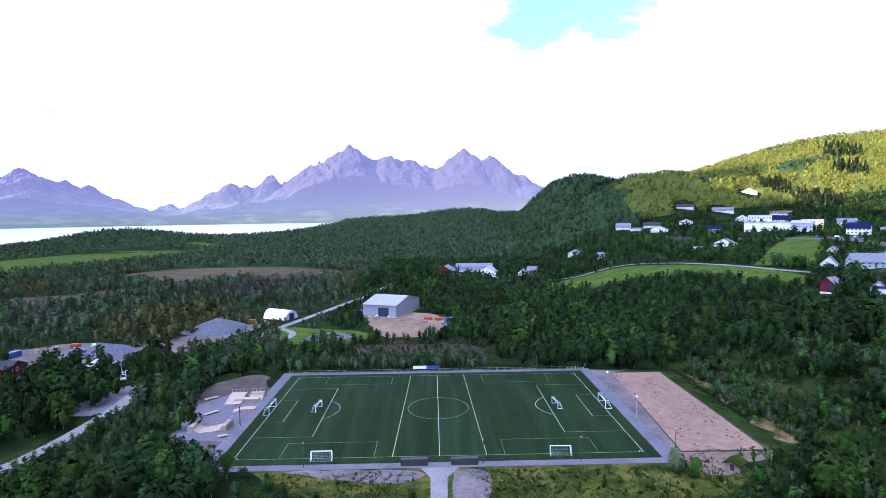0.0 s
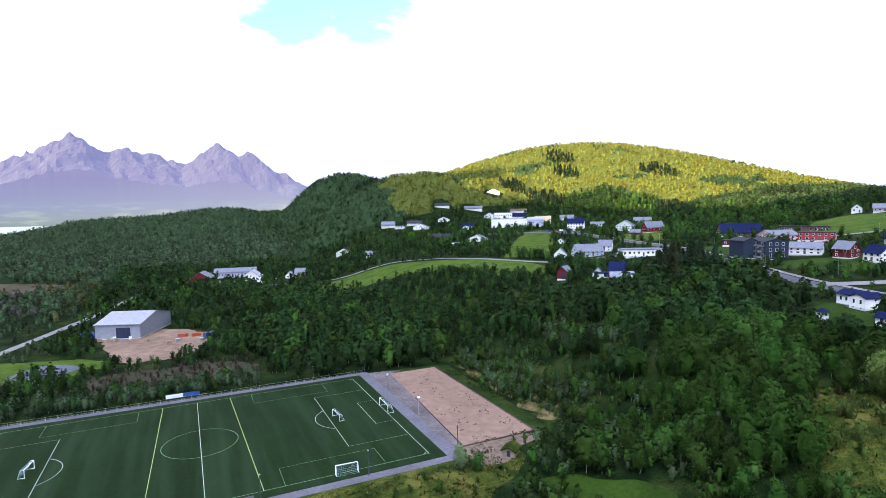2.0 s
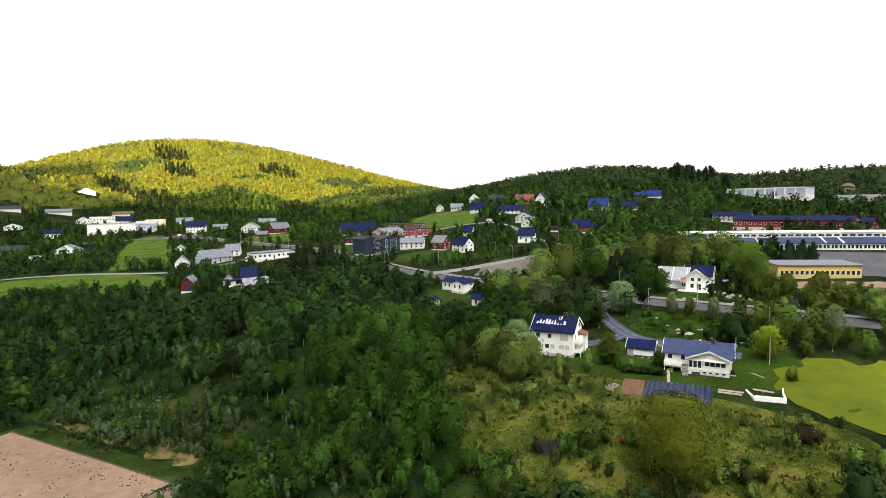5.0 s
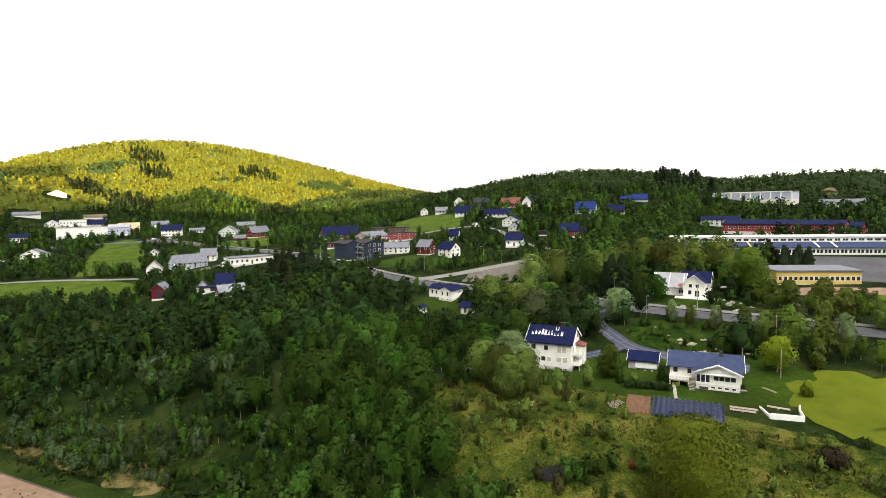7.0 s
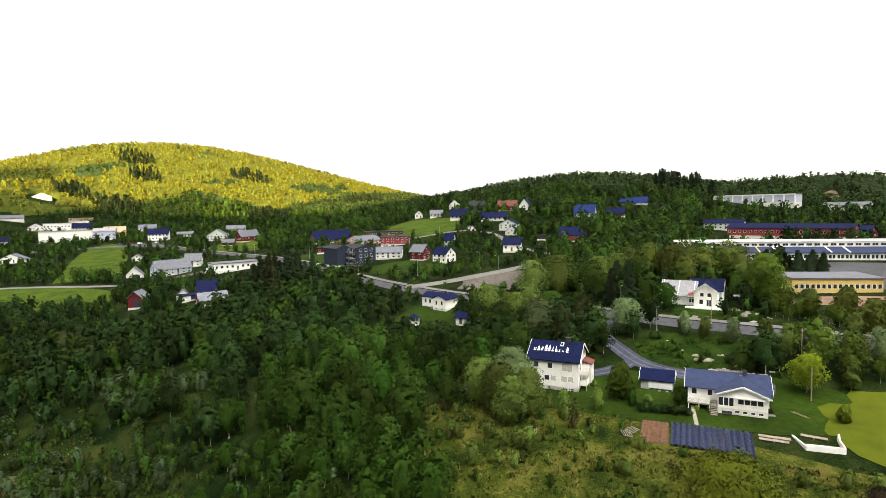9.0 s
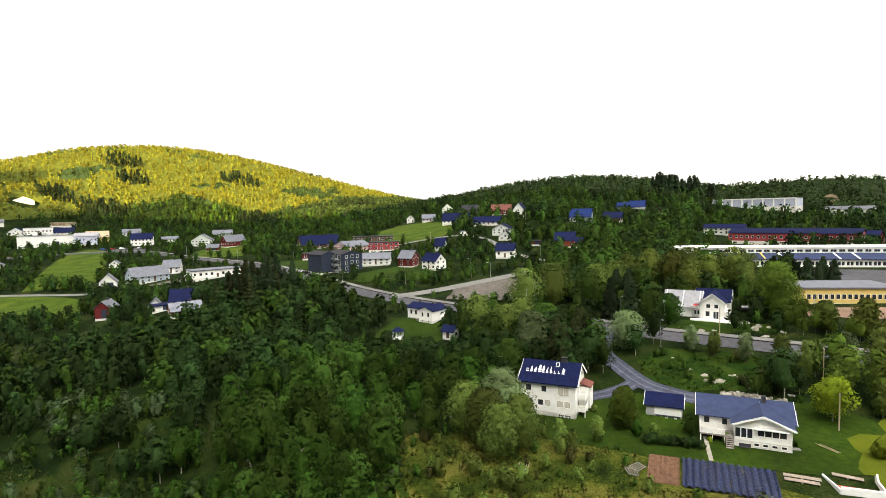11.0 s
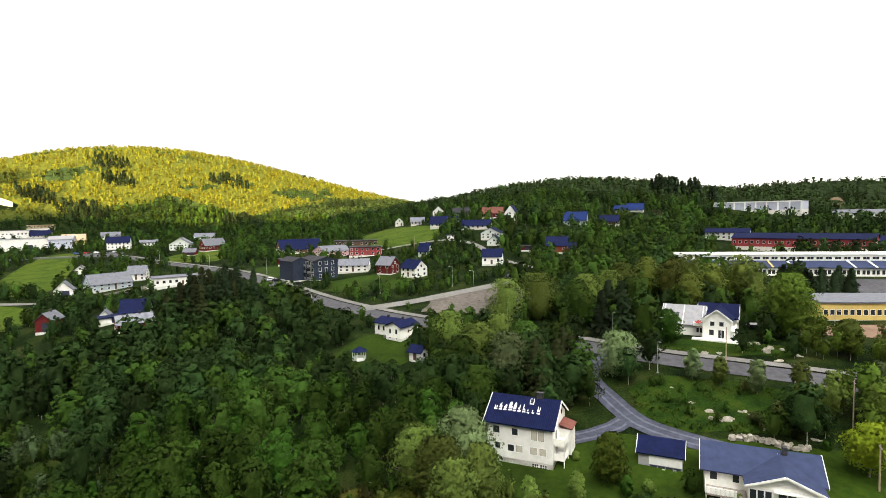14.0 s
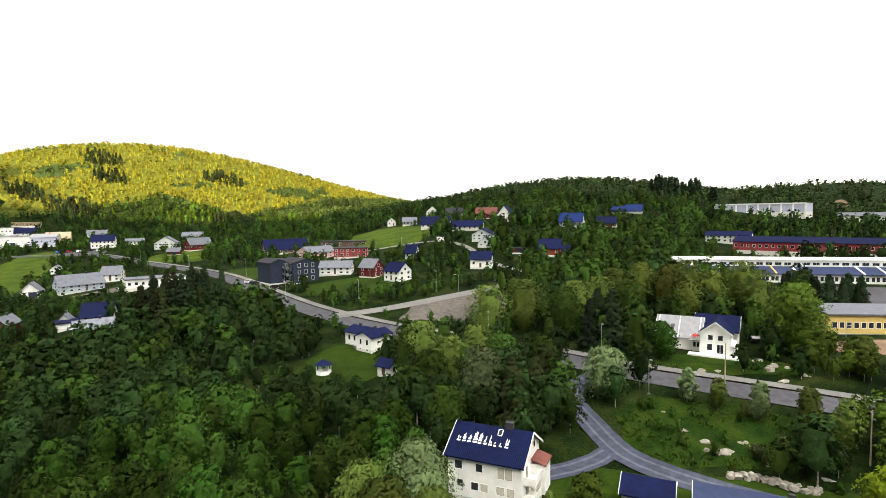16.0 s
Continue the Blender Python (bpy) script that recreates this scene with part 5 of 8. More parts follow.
house("dark_roof_block", 359.1, 66.6, -62, 27.4, 10, 5.0, 1.4, "flat", "brown", "dark", 1, "long low building under a dark overhanging flat roof")
house("large_roof_hall", 352.9, 106.9, -37, 27.0, 16, 3.7, 5.9, "x", "brown", "navy", 1, "brown hall under a large dark blue roof")
house("low_red_shop", 304.2, 72.5, -56, 15.9, 8, 3.7, 0.6, "flat", "red", "dark", 1, "low red flat-roofed shop beside the road")
house("village_house", 308.4, -42.6, -79, 9.2, 8, 4.5, 3.2, "x", "white", "navy", 1, "white house with a steep dark roof on the slope")
house("village_house", 343.4, -66.3, -84, 10.5, 8, 4.5, 4.2, "x", "orange", "navy", 1, "orange-red wooden house with a dark blue roof")
house("village_house", 345.3, -73.3, -86, 4.4, 7, 2.9, 2.6, "x", "orange", "navy", 1, "low orange-red annex with a dark roof")
house("hill_house", 518.8, 79.4, -66, 10.3, 7, 4.1, 4.6, "y", "white", "grey", 2, "tall white gabled house among birches")
house("hill_house", 404.7, 24.0, -76, 18.7, 8, 3.7, 4.8, "x", "white", "navy", 1, "white house with a broad dark blue roof")
house("hill_house", 474.9, 40.1, -58, 13.5, 8, 4.1, 4.1, "x", "brown", "dark", 1, "brown wooden house with a dark roof")
house("hill_house", 443.2, 1.7, -82, 15.0, 8, 4.1, 4.1, "x", "red", "redroof", 1, "red wooden house with a brown-red roof")
house("hill_house", 431.0, -16.3, -88, 9.7, 10, 4.3, 6.3, "y", "white", "navy", 2, "white gabled house with a dark blue roof")
house("hill_house", 393.3, -3.5, -80, 18.8, 8, 3.3, 3.3, "x", "white", "navy", 1, "low white house with a dark hipped roof")
house("hill_house", 365.7, -23.5, -86, 11.6, 9, 4.3, 3.0, "y", "pale", "navy", 2, "pale green gabled house with a veranda")
house("hill_house", 351.9, -29.6, -82, 8.0, 6, 2.2, 3.5, "y", "pale", "navy", 1, "small pale gabled annex with a dark roof")
house("hill_house", 453.9, 68.9, -64, 10.8, 7, 3.6, 3.1, "x", "grey", "grey", 1, "grey wooden cottage with a grey roof")
house("hill_house", 472.8, 95.5, -62, 6.7, 6, 4.3, 2.9, "y", "white", "grey", 1, "small white gabled cottage among trees")
house("hill_house", 322.4, -0.1, -84, 5.4, 7, 3.0, 3.9, "x", "pale", "navy", 1, "cream house with a steep dark roof")
house("hill_house", 362.0, 0.7, -67, 6.1, 5, 2.7, 0.7, "flat", "white", "grey", 1, "low white flat-roofed house on the slope")
house("garage", 342.9, -49.7, -75, 6.5, 6, 2.7, 0.9, "flat", "red", "dark", 0, "dark red flat-roofed garage on the slope")
house("hill_house", 428.1, -61.1, -92, 14.4, 9, 4.5, 5.2, "x", "blue", "bluer", 1, "blue-grey house with a large blue roof")
house("hill_house", 444.5, -80.6, -88, 12.2, 8, 3.4, 3.8, "x", "brown", "navy", 1, "dark wooden house with a blue-black roof")
house("hill_house", 500.1, -82.2, -89, 9.1, 7, 3.4, 3.0, "x", "blue", "bluer", 1, "low house with a bright blue roof")
house("hill_house", 510.7, -91.7, -91, 12.7, 7, 2.6, 4.4, "x", "blue", "bluer", 1, "low house with a bright blue roof")
house("cabin", 498.1, -107.3, -88, 8.4, 5, 2.5, 2.9, "y", "brown", "dark", 1, "small brown timber cabin among trees")
house("long_wing", 387.5, -181.5, -109, 60.6, 18, 4.8, 2.3, "x", "redwhite", "navy", 1, "long low red and white wing with a blue-black roof", z=38.6)
house("long_wing", 393.2, -215.3, -115, 12.2, 18, 4.4, 3.6, "x", "red", "navy", 1, "red gabled wing with a blue-black roof")
house("two_storey_block", 424.5, -150.5, -102, 23.1, 10, 5.3, 2.0, "x", "pale", "navy", 2, "white and blue-grey two-storey block")
house("sports_hall", 557.5, -182.0, -109, 60.0, 28, 9.1, 1.3, "flat", "bluegrey", "lightgrey", 0, "large pale sports hall with white pilasters", z=54.0)
SITES += [(540, -188, 15), (536, -170, 15), (528, -178, 12), (532, -205, 12), (530, -238, 14), (372, -172, 15), (366, -196, 15), (376, -150, 12), (405, -143, 10)]
house("low_hall", 547.5, -243.1, -111, 31.3, 14, 5.7, 2.4, "x", "white", "grey", 1, "low white hall with a grey roof on the hillside")
house("yellow_house", 371.2, 366.1, -40, 17.5, 9, 5.0, 5.0, "x", "yellow", "tan", 1, "yellow wooden house with a tan roof")
house("village_house", 367.2, 302.3, -48, 16.7, 8, 6.2, 4.5, "x", "white", "navy", 2, "white wooden house with a dark blue roof")
house("village_house", 404.8, 365.3, -35, 15.8, 8, 4.2, 3.2, "x", "white", "grey", 1, "white wooden house with a grey roof")
house("village_house", 389.5, 295.5, -38, 13.5, 8, 3.4, 1.9, "x", "pale", "grey", 1, "low pale house with a shallow grey roof")
house("village_house", 376.7, 241.7, -56, 16.3, 9, 4.9, 4.9, "y", "pale", "grey", 2, "pale blue-grey gabled wooden house")
house("village_house", 427.7, 271.2, -55, 17.2, 8, 4.1, 3.1, "x", "white", "grey", 1, "white wooden house with a grey roof")
house("red_barn", 374.4, 206.4, -14, 17.0, 9, 4.8, 4.8, "x", "red", "grey", 1, "red wooden barn with a grey sheet roof")
house("red_shed", 347.9, 200.2, -61, 8.6, 5, 2.8, 2.4, "x", "red", "grey", 0, "small red wooden shed on the lawn")
house("garage", 220.1, 136.9, -41, 7.6, 7, 3.6, 3.9, "y", "white", "grey", 0, "white gabled garage with a dark door")
house("long_grey_house", 235.2, 128.2, -13, 18.4, 9, 4.1, 4.3, "x", "blue", "grey", 2, "long pale blue-grey wooden house")
house("cottage", 268.5, 199.5, -43, 6.1, 6, 2.6, 2.3, "y", "white", "grey", 1, "small white gabled cottage between trees")
house("flat_house", 257.6, 136.4, -52, 8.5, 9, 3.8, 3.8, "x", "white", "grey", 2, "white house with a dark grey hipped roof")
house("long_shop", 249.9, 97.1, -29, 24.5, 12, 4.8, 0.8, "flat", "white", "grey", 1, "long white flat-roofed shop with a window band")
house("village_house", 199.9, 62.0, -47, 9.5, 9, 2.9, 4.0, "x", "white", "navy", 1, "white house with a steep dark blue roof")
house("garage", 192.5, 65.9, -25, 8.7, 7, 2.5, 1.2, "flat", "white", "navy", 0, "white garage with a dark flat roof")
house("old_red_house", 189.2, 49.3, -27, 11.1, 7, 2.7, 2.5, "x", "red", "slate", 1, "dark red log house with a grey slate roof")
house("red_barn", 180.8, 82.3, -57, 5.4, 8, 4.8, 2.4, "y", "red", "grey", 0, "old red barn with a grey sheet roof")
house("white_gable_shed", 193.9, 71.2, -41, 3.5, 6, 2.3, 2.0, "y", "white", "grey", 0, "small white gabled wooden shed")
house("factory_hall", -26.1, 169.2, -22, 21.3, 34, 7.2, 3.6, "x", "panel", "lightgrey", 0, "pale steel factory hall with a dark gate")
house("red_barn", 11.5, 349.8, -16, 15.2, 16, 6.3, 4.7, "y", "red", "grey", 0, "dark red barn with white doors")
house("blue_shed_row", 41.0, 389.0, -7, 36.4, 12, 5.1, 3.4, "x", "bluegrey", "grey", 1, "long blue-grey shed with large doors")
house("village_house", 50.5, 340.4, -18, 14.8, 14, 5.2, 5.2, "y", "white", "lightgrey", 1, "white gabled house in a yard")
house("village_house", 93.0, 350.4, -25, 8.8, 9, 3.7, 4.2, "x", "red", "grey", 1, "dark red wooden house with a grey roof")
house("village_house", 83.8, 348.5, -9, 9.0, 8, 2.6, 3.2, "y", "white", "lightgrey", 1, "small white gabled house in a yard")
house("village_house", 154.8, 428.2, -23, 16.0, 9, 3.7, 4.3, "y", "white", "dark", 1, "white gabled house on the meadow's edge")
house("village_house", 160.4, 352.5, -27, 8.7, 8, 2.7, 3.2, "x", "white", "grey", 1, "small white house beside the lane")
house("village_house", 223.3, 475.6, -29, 16.1, 9, 4.6, 4.0, "x", "pale", "grey", 2, "grey-white two-storey wooden house")
house("village_house", 234.6, 463.1, -31, 13.2, 8, 3.9, 1.9, "flat", "blue", "grey", 1, "low blue-grey flat-roofed building")
house("village_house", 253.5, 444.9, -33, 17.9, 10, 3.8, 3.8, "y", "white", "grey", 1, "white gabled house with a grey roof")
house("village_house", 251.9, 462.4, -22, 18.1, 8, 3.9, 2.6, "x", "grey", "dark", 1, "grey house with a dark roof")
house("village_house", 241.1, 363.9, -25, 19.7, 8, 3.3, 3.8, "x", "brown", "dark", 1, "dark brown wooden house among trees")
house("garage", 228.6, 305.0, -26, 7.3, 6, 2.9, 1.5, "flat", "white", "grey", 0, "small white flat-roofed garage")
house("village_house", 252.9, 306.2, -48, 16.6, 9, 2.9, 3.9, "y", "white", "grey", 1, "white gabled house among trees")
house("village_house", 294.6, 405.4, -27, 14.1, 9, 4.7, 2.9, "x", "white", "navy", 1, "white house with a dark roof")
house("village_house", 302.5, 490.1, -25, 18.9, 8, 3.4, 2.7, "x", "brown", "dark", 1, "brown house at the wood's edge")
house("village_house", 340.6, 475.3, -28, 22.5, 8, 3.3, 2.6, "x", "grey", "grey", 1, "grey house at the wood's edge")
house("village_house", 398.3, 522.1, -30, 18.4, 10, 2.8, 4.2, "y", "white", "grey", 1, "lone white house high on the wooded hill")
house("village_house", 287.8, 455.0, -25, 14.1, 8, 3.8, 2.6, "y", "white", "grey", 1, "white gabled house with a grey roof")
house("white_store", 339.0, 380.3, -38, 45.0, 20, 10.1, 1.1, "flat", "white", "lightgrey", 0, "large white windowless store")
house("lavender_annex", 356.6, 359.1, -40, 17.4, 18, 8.1, 2.7, "x", "bluegrey", "lightgrey", 1, "pale lilac annex with a sloping roof")
house("white_block", 360.4, 434.3, -37, 22.4, 10, 8.1, 3.1, "flat", "white", "lightgrey", 1, "white flat-roofed block beside the store")
house("brown_block", 395.0, 453.5, -39, 22.5, 10, 5.1, 1.9, "flat", "tan", "tan", 1, "brown flat-roofed block behind the store")
house("village_house", 377.2, 426.0, -39, 19.7, 10, 3.1, 4.3, "x", "white", "navy", 1, "white wing with a dark blue roof")
house("village_house", 346.9, 443.8, -40, 13.4, 9, 3.8, 3.8, "y", "white", "navy", 1, "white gabled house with a grey roof")


# ---- the houses nearest the viewer ----
def wing(ob, m, L, W, H, R, ridge, wall, roof, base=0.0, deep=-2.0, over=0.5, barge=True):
    """One wing of a house: wall, plinth and roof with white barge boards, set by m in the house's own frame."""
    if base > 0:
        part("foundation", Geo().box(-L / 2 - 0.03, L / 2 + 0.03, -W / 2 - 0.03, W / 2 + 0.03, deep, base), "plinth", ob, "", m)
    g = Geo()
    if ridge == "x":
        g.extrude([(-W / 2, base), (W / 2, base), (W / 2, H), (0, H + R), (-W / 2, H)], -L / 2, L / 2)
        me = g.mesh("wall", "wall_" + wall)
        me.transform(Matrix.Rotation(math.pi / 2, 4, "Z"))
        part("wall", me, "", ob, "", m)
        rm, rl, rw = m, L, W
    else:
        g.extrude([(-L / 2, base), (L / 2, base), (L / 2, H), (0, H + R), (-L / 2, H)], -W / 2, W / 2)
        part("wall", g, "wall_" + wall, ob, "", m)
        rm, rl, rw = m @ pose(0, 0, 0, 0, 0, 90), W, L
    rf = part("roof", gable_roof(rl, rw, H, R, over), "roof_" + roof, ob, "", rm)
    if barge:
        k = R / (rw / 2)
        for s in (-1, 1):
            g = Geo()
            for q in (-1, 1):
                x = s * (rl / 2 + over + 0.03)
                g.beam((x, q * (rw / 2 + over), H - over * k + 0.06), (x, 0, H + R + 0.06), 0.07, 0.32)
            part("barge_board", g, "trim_white", rf, "white barge board")
    return rf


def railing(ob, m, pts, high=1.0, material="trim_white", solid=True):
    g = Geo()
    for a, b in zip(pts[:-1], pts[1:]):
        g.beam((*a, high), (*b, high), 0.08)
        if solid:
            n = max(2, int(math.dist(a, b) / 0.16))
            for i in range(n):
                p = Vector(a).lerp(Vector(b), (i + 0.5) / n)
                g.box(p.x - 0.055, p.x + 0.055, p.y - 0.055, p.y + 0.055, 0.08, high - 0.06)
        else:
            n = max(1, int(math.dist(a, b) / 1.2))
            for i in range(n + 1):
                p = Vector(a).lerp(Vector(b), i / n)
                g.box(p.x - 0.04, p.x + 0.04, p.y - 0.04, p.y + 0.04, 0, high)
    return part("railing", g, material, ob, "", m)


def big_white_house():
    ob = thing("white_house", pose(150.0, -101.3, 17.7, 0, 0, -91), "tall cream-white house with a dark blue tiled roof", "house")
    L, W, H, R = 11.2, 9.4, 7.3, 3.0
    part("foundation", Geo().box(-L / 2 - 0.03, L / 2 + 0.03, -W / 2 - 0.03, W / 2 + 0.03, -2, 1.25), "wall_white", ob, "white rendered basement wall")
    rf = wing(ob, pose(0, 0, 0), L, W, H, R, "x", "white", "navy", 1.25)
    for u, z, w, h in ((-3.9, 5.3, 1.1, 1.2), (-0.7, 5.3, 1.0, 1.15), (2.6, 4.9, 0.95, 1.6), (3.75, 4.9, 0.95, 1.6), (-3.7, 2.7, 0.9, 1.0), (-1.4, 2.5, 1.05, 1.1), (0.05, 2.5, 1.05, 1.1), (2.5, 2.5, 1.15, 1.15), (4.0, 2.5, 1.05, 1.15)):
        pane = window(ob, pose(u, -W / 2, z), w, h)
        if u > 0:
            part("blind", Geo().box(-w / 2 + 0.04, w / 2 - 0.04, -0.034, -0.024, 0.04, h - 0.04), "blind", pane, "drawn pale blind")
    for u in (-4.0, -1.4):
        window(ob, pose(u, -W / 2, 0.55), 0.55, 0.3)
    for u in (2.75, 4.1):
        grille = window(ob, pose(u, -W / 2 - 0.03, 0.25), 1.05, 0.75)
        part("glazing_bar", Geo().box(-0.2, -0.14, -0.05, -0.02, 0, 0.75).box(0.14, 0.2, -0.05, -0.02, 0, 0.75).box(-0.52, 0.52, -0.05, -0.02, 0.35, 0.4), "trim_white", grille)
    for u in (-2, 2):
        window(ob, pose(0, 0, 0, 0, 0, 90) @ pose(u, -L / 2, 7.4), 1.0, 1.0)
    # tiles in rows on the front slope, snow guards and the roof hatch
    k = math.atan2(R, W / 2)
    slope = math.hypot(R, W / 2) + 0.55
    g = Geo()
    for i in range(42):
        x = -L / 2 - 0.4 + i * (L + 0.8) / 41
        g.box(x - 0.06, x + 0.06, 0, slope, 0, 0.06)
    part("tile_ribs", g, "roof_navy", rf, "", pose(0, -W / 2 - 0.5, H - 0.5 * R / (W / 2) + 0.19) @ Matrix.Rotation(k, 4, "X"))
    m = pose(0, -W / 2, H + 0.22) @ Matrix.Rotation(k, 4, "X")
    r = np.random.default_rng(3)
    # bare tiles in short columns, each above a ragged pale row
    for i, cols in enumerate(((0.5, 0.0, 0.45), (0.9, 1.15, 0.5), (0.3, 0.85, 0.7), (1.25, 1.6, 1.4, 0.5), (1.3, 1.55, 1.2), (0.35, 1.05, 0.0), (1.35, 0.4, 0.2), (0.35, 0.0), (0.3, 0.0), (1.2, 0.45, 1.0))):
        x, y = -4.85 + i * 0.82, 2.15 + r.uniform(-0.06, 0.06)
        g = Geo()
        for k, high in enumerate(cols):
            u = x + k * 0.16 + 0.03 * i / 9
            g.box(u - 0.02, u + 0.2, y - r.uniform(0, 0.1), y + r.uniform(0.12, 0.26), 0.06, 0.09)
            if high:
                foot = y + 0.34
                g.poly([(u - 0.01, foot, 0.09), (u + 0.13, foot, 0.09), (u + 0.16, foot + high * 0.7, 0.09), (u + 0.09, foot + high, 0.09), (u + 0.02, foot + high * 0.9, 0.09)])
        part("worn_patch", g, "trim_white", rf, "white weathered patch on the roof", m)
    hatch = part("roof_hatch", Geo().box(1.0, 1.7, 3.9, 5.0, 0.04, 0.2), "trim_white", rf, "white-framed roof hatch", m)
    part("pane", Geo().box(1.1, 1.6, 4.0, 4.9, 0.2, 0.23), "glass", hatch)
    part("chimney", Geo().box(1.9, 3.0, -0.3, 0.4, H + R - 0.8, H + R + 1.0).box(1.82, 3.08, -0.38, 0.48, H + R + 1.0, H + R + 1.12), "metal_dark", ob, "dark clad chimney")
    # balcony tower on the gable
    x0, x1, y0, y1 = L / 2, L / 2 + 1.7, -3.6, -0.4
    part("balcony", Geo().box(x0, x1, y0, y1, 4.05, 4.25).box(x1 - 0.1, x1, y0, y1, 4.25, 5.2).box(x0, x1, y0, y0 + 0.1, 4.25, 5.2), "wall_white", ob, "white boarded upper balcony")
    part("balcony", Geo().box(x0, x1, y0, y1, 1.6, 1.8).box(x1 - 0.1, x1, y0, y1, 1.8, 2.75).box(x0, x1, y0, y0 + 0.1, 1.8, 2.75), "wall_white", ob, "white boarded lower balcony")
    for y in (y0 + 0.07, y1 - 0.07):
        part("post", Geo().box(x1 - 0.14, x1, y - 0.07, y + 0.07, -0.3, 4.1), "trim_white", ob)
    part("porch", Geo().box(x0, x1 + 0.3, 0.2, 3.6, 1.2, 5.6), "wall_white", ob, "white boarded stair porch")
    part("porch_roof", Geo().extrude([(x0, 6.2), (x1 + 0.55, 5.55), (x1 + 0.55, 5.7), (x0, 6.35)], -0.05, 3.85), "roof_redroof", ob, "rust-red lean-to roof")
    window(ob, pose(0, 0, 0, 0, 0, 90) @ pose(-2.2, -L / 2, 4.3), 1.0, 1.9)
    window(ob, pose(0, 0, 0, 0, 0, 90) @ pose(-2.0, -L / 2, 1.9), 1.4, 1.4)
    SITES.append((150, -101, 8))


def bungalow():
    ob = thing("bungalow", pose(151, -136.4, 17.6, 0, 0, -91), "low white bungalow with a slate-blue tiled roof", "house")
    L, W, H, R = 14.6, 9.4, 4.3, 2.1
    rf = wing(ob, pose(0, 0, 0), L, W, H, R, "x", "white", "slategrey", 1.5, over=0.6)
    wing(ob, pose(2.5, -4.6, 0), 8.6, 6.4, H, 1.75, "y", "white", "slategrey", 1.5, over=0.6)
    part("chimney", Geo().box(2.9, 3.6, -0.9, -0.3, H + 1.2, H + R + 1.0), "metal_dark", ob, "dark clad chimney")
    f = -7.8
    for i in range(4):
        window(ob, pose(2.2 + i * 1.1, f, 2.55), 0.95, 0.95)
    for i in range(3):
        window(ob, pose(-1.3 + i * 0.92, f, 2.0), 0.75, 1.6)
    for i in range(4):
        window(ob, pose(1.6 + i * 1.35, f - 0.03, 0.75), 0.75, 0.4)
    part("canopy", Geo().box(1.2, 6.3, f - 0.6, f, 3.75, 3.87), "trim_white", ob, "white awning over the windows")
    b = -W / 2
    for u, w in ((-6.1, 0.9), (-3.2, 0.8)):
        window(ob, pose(u, b, 2.7), w, 1.1)
    door(ob, pose(-4.9, b, 1.9), 0.9, 2.05, "trim_white")
    part("deck", Geo().box(-7.2, -1.9, f + 0.2, b, 1.55, 1.75), "wood_grey", ob, "weathered timber deck")
    railing(ob, pose(0, 0, 1.75), [(-7.2, b), (-7.2, f + 0.25), (-3.2, f + 0.25)])
    for u in (-7.1, -5.2, -3.3):
        part("post", Geo().box(u - 0.07, u + 0.07, f + 0.25, f + 0.39, -0.5, 1.55), "trim_white", ob)
    k = Geo()
    for u in (-3.1, -1.96):
        k.beam((u + 0.03, f + 0.2, 1.5), (u + 0.03, f - 1.75, -0.15), 0.06, 0.2)
    stairs = part("stairs", k, "wood_grey", ob, "timber stairs to the deck")
    for i in range(7):
        part("step", Geo().box(-3.1, -1.9, f - 0.1 - i * 0.28, f + 0.2 - i * 0.28, 1.5 - i * 0.25, 1.6 - i * 0.25), "wood_grey", stairs)
    part("terrace", Geo().box(-2.5, 7.0, f - 1.5, f, -0.2, 0.12), "concrete", ob, "pale concrete terrace strip")
    part("bench", Geo().box(-1.1, 0.7, f - 0.75, f - 0.3, 0.45, 0.52).box(-1.1, 0.7, f - 0.33, f - 0.27, 0.52, 1.0).box(-1.0, -0.9, f - 0.7, f - 0.35, 0.1, 0.45).box(0.5, 0.6, f - 0.7, f - 0.35, 0.1, 0.45), "metal_dark", ob, "dark garden bench")
    SITES.extend([(150, -134, 8), (148, -141, 9)])


def garden_shed():
    ob = thing("garden_shed", pose(153.6, -122.9, 18.0, 0, 0, -92), "grey wooden shed with a dark roof and white sheeting", "shed")
    wing(ob, pose(0, 0, 0), 6.6, 5.4, 2.9, 1.6, "x", "grey", "navy", 0.0, over=0.35)
    part("sheet", Geo().box(-1.7, 3.2, -2.76, -2.71, 1.1, 2.7), "trim_white", ob, "white translucent sheeting")
    # dark sheet painted in for the shaded gap below the sheeting
    part("dark_panel", Geo().box(-1.6, 3.1, -2.75, -2.71, 0.1, 1.0), "gate_dark", ob)
    for i in range(5):
        part("post", Geo().box(-1.6 + i * 1.15, -1.48 + i * 1.15, -2.8, -2.7, 0, 1.1), "wood_grey", ob)
    for i, (x, h) in enumerate(((0.3, 0.7), (0.9, 0.5), (1.9, 0.8), (2.5, 0.6))):
        part("crate", Geo().box(x, x + 0.5, -3.3, -2.85, 0, h), "wood_pale" if i % 2 else "metal_grey", ob)
    SITES.append((153.5, -123, 5))


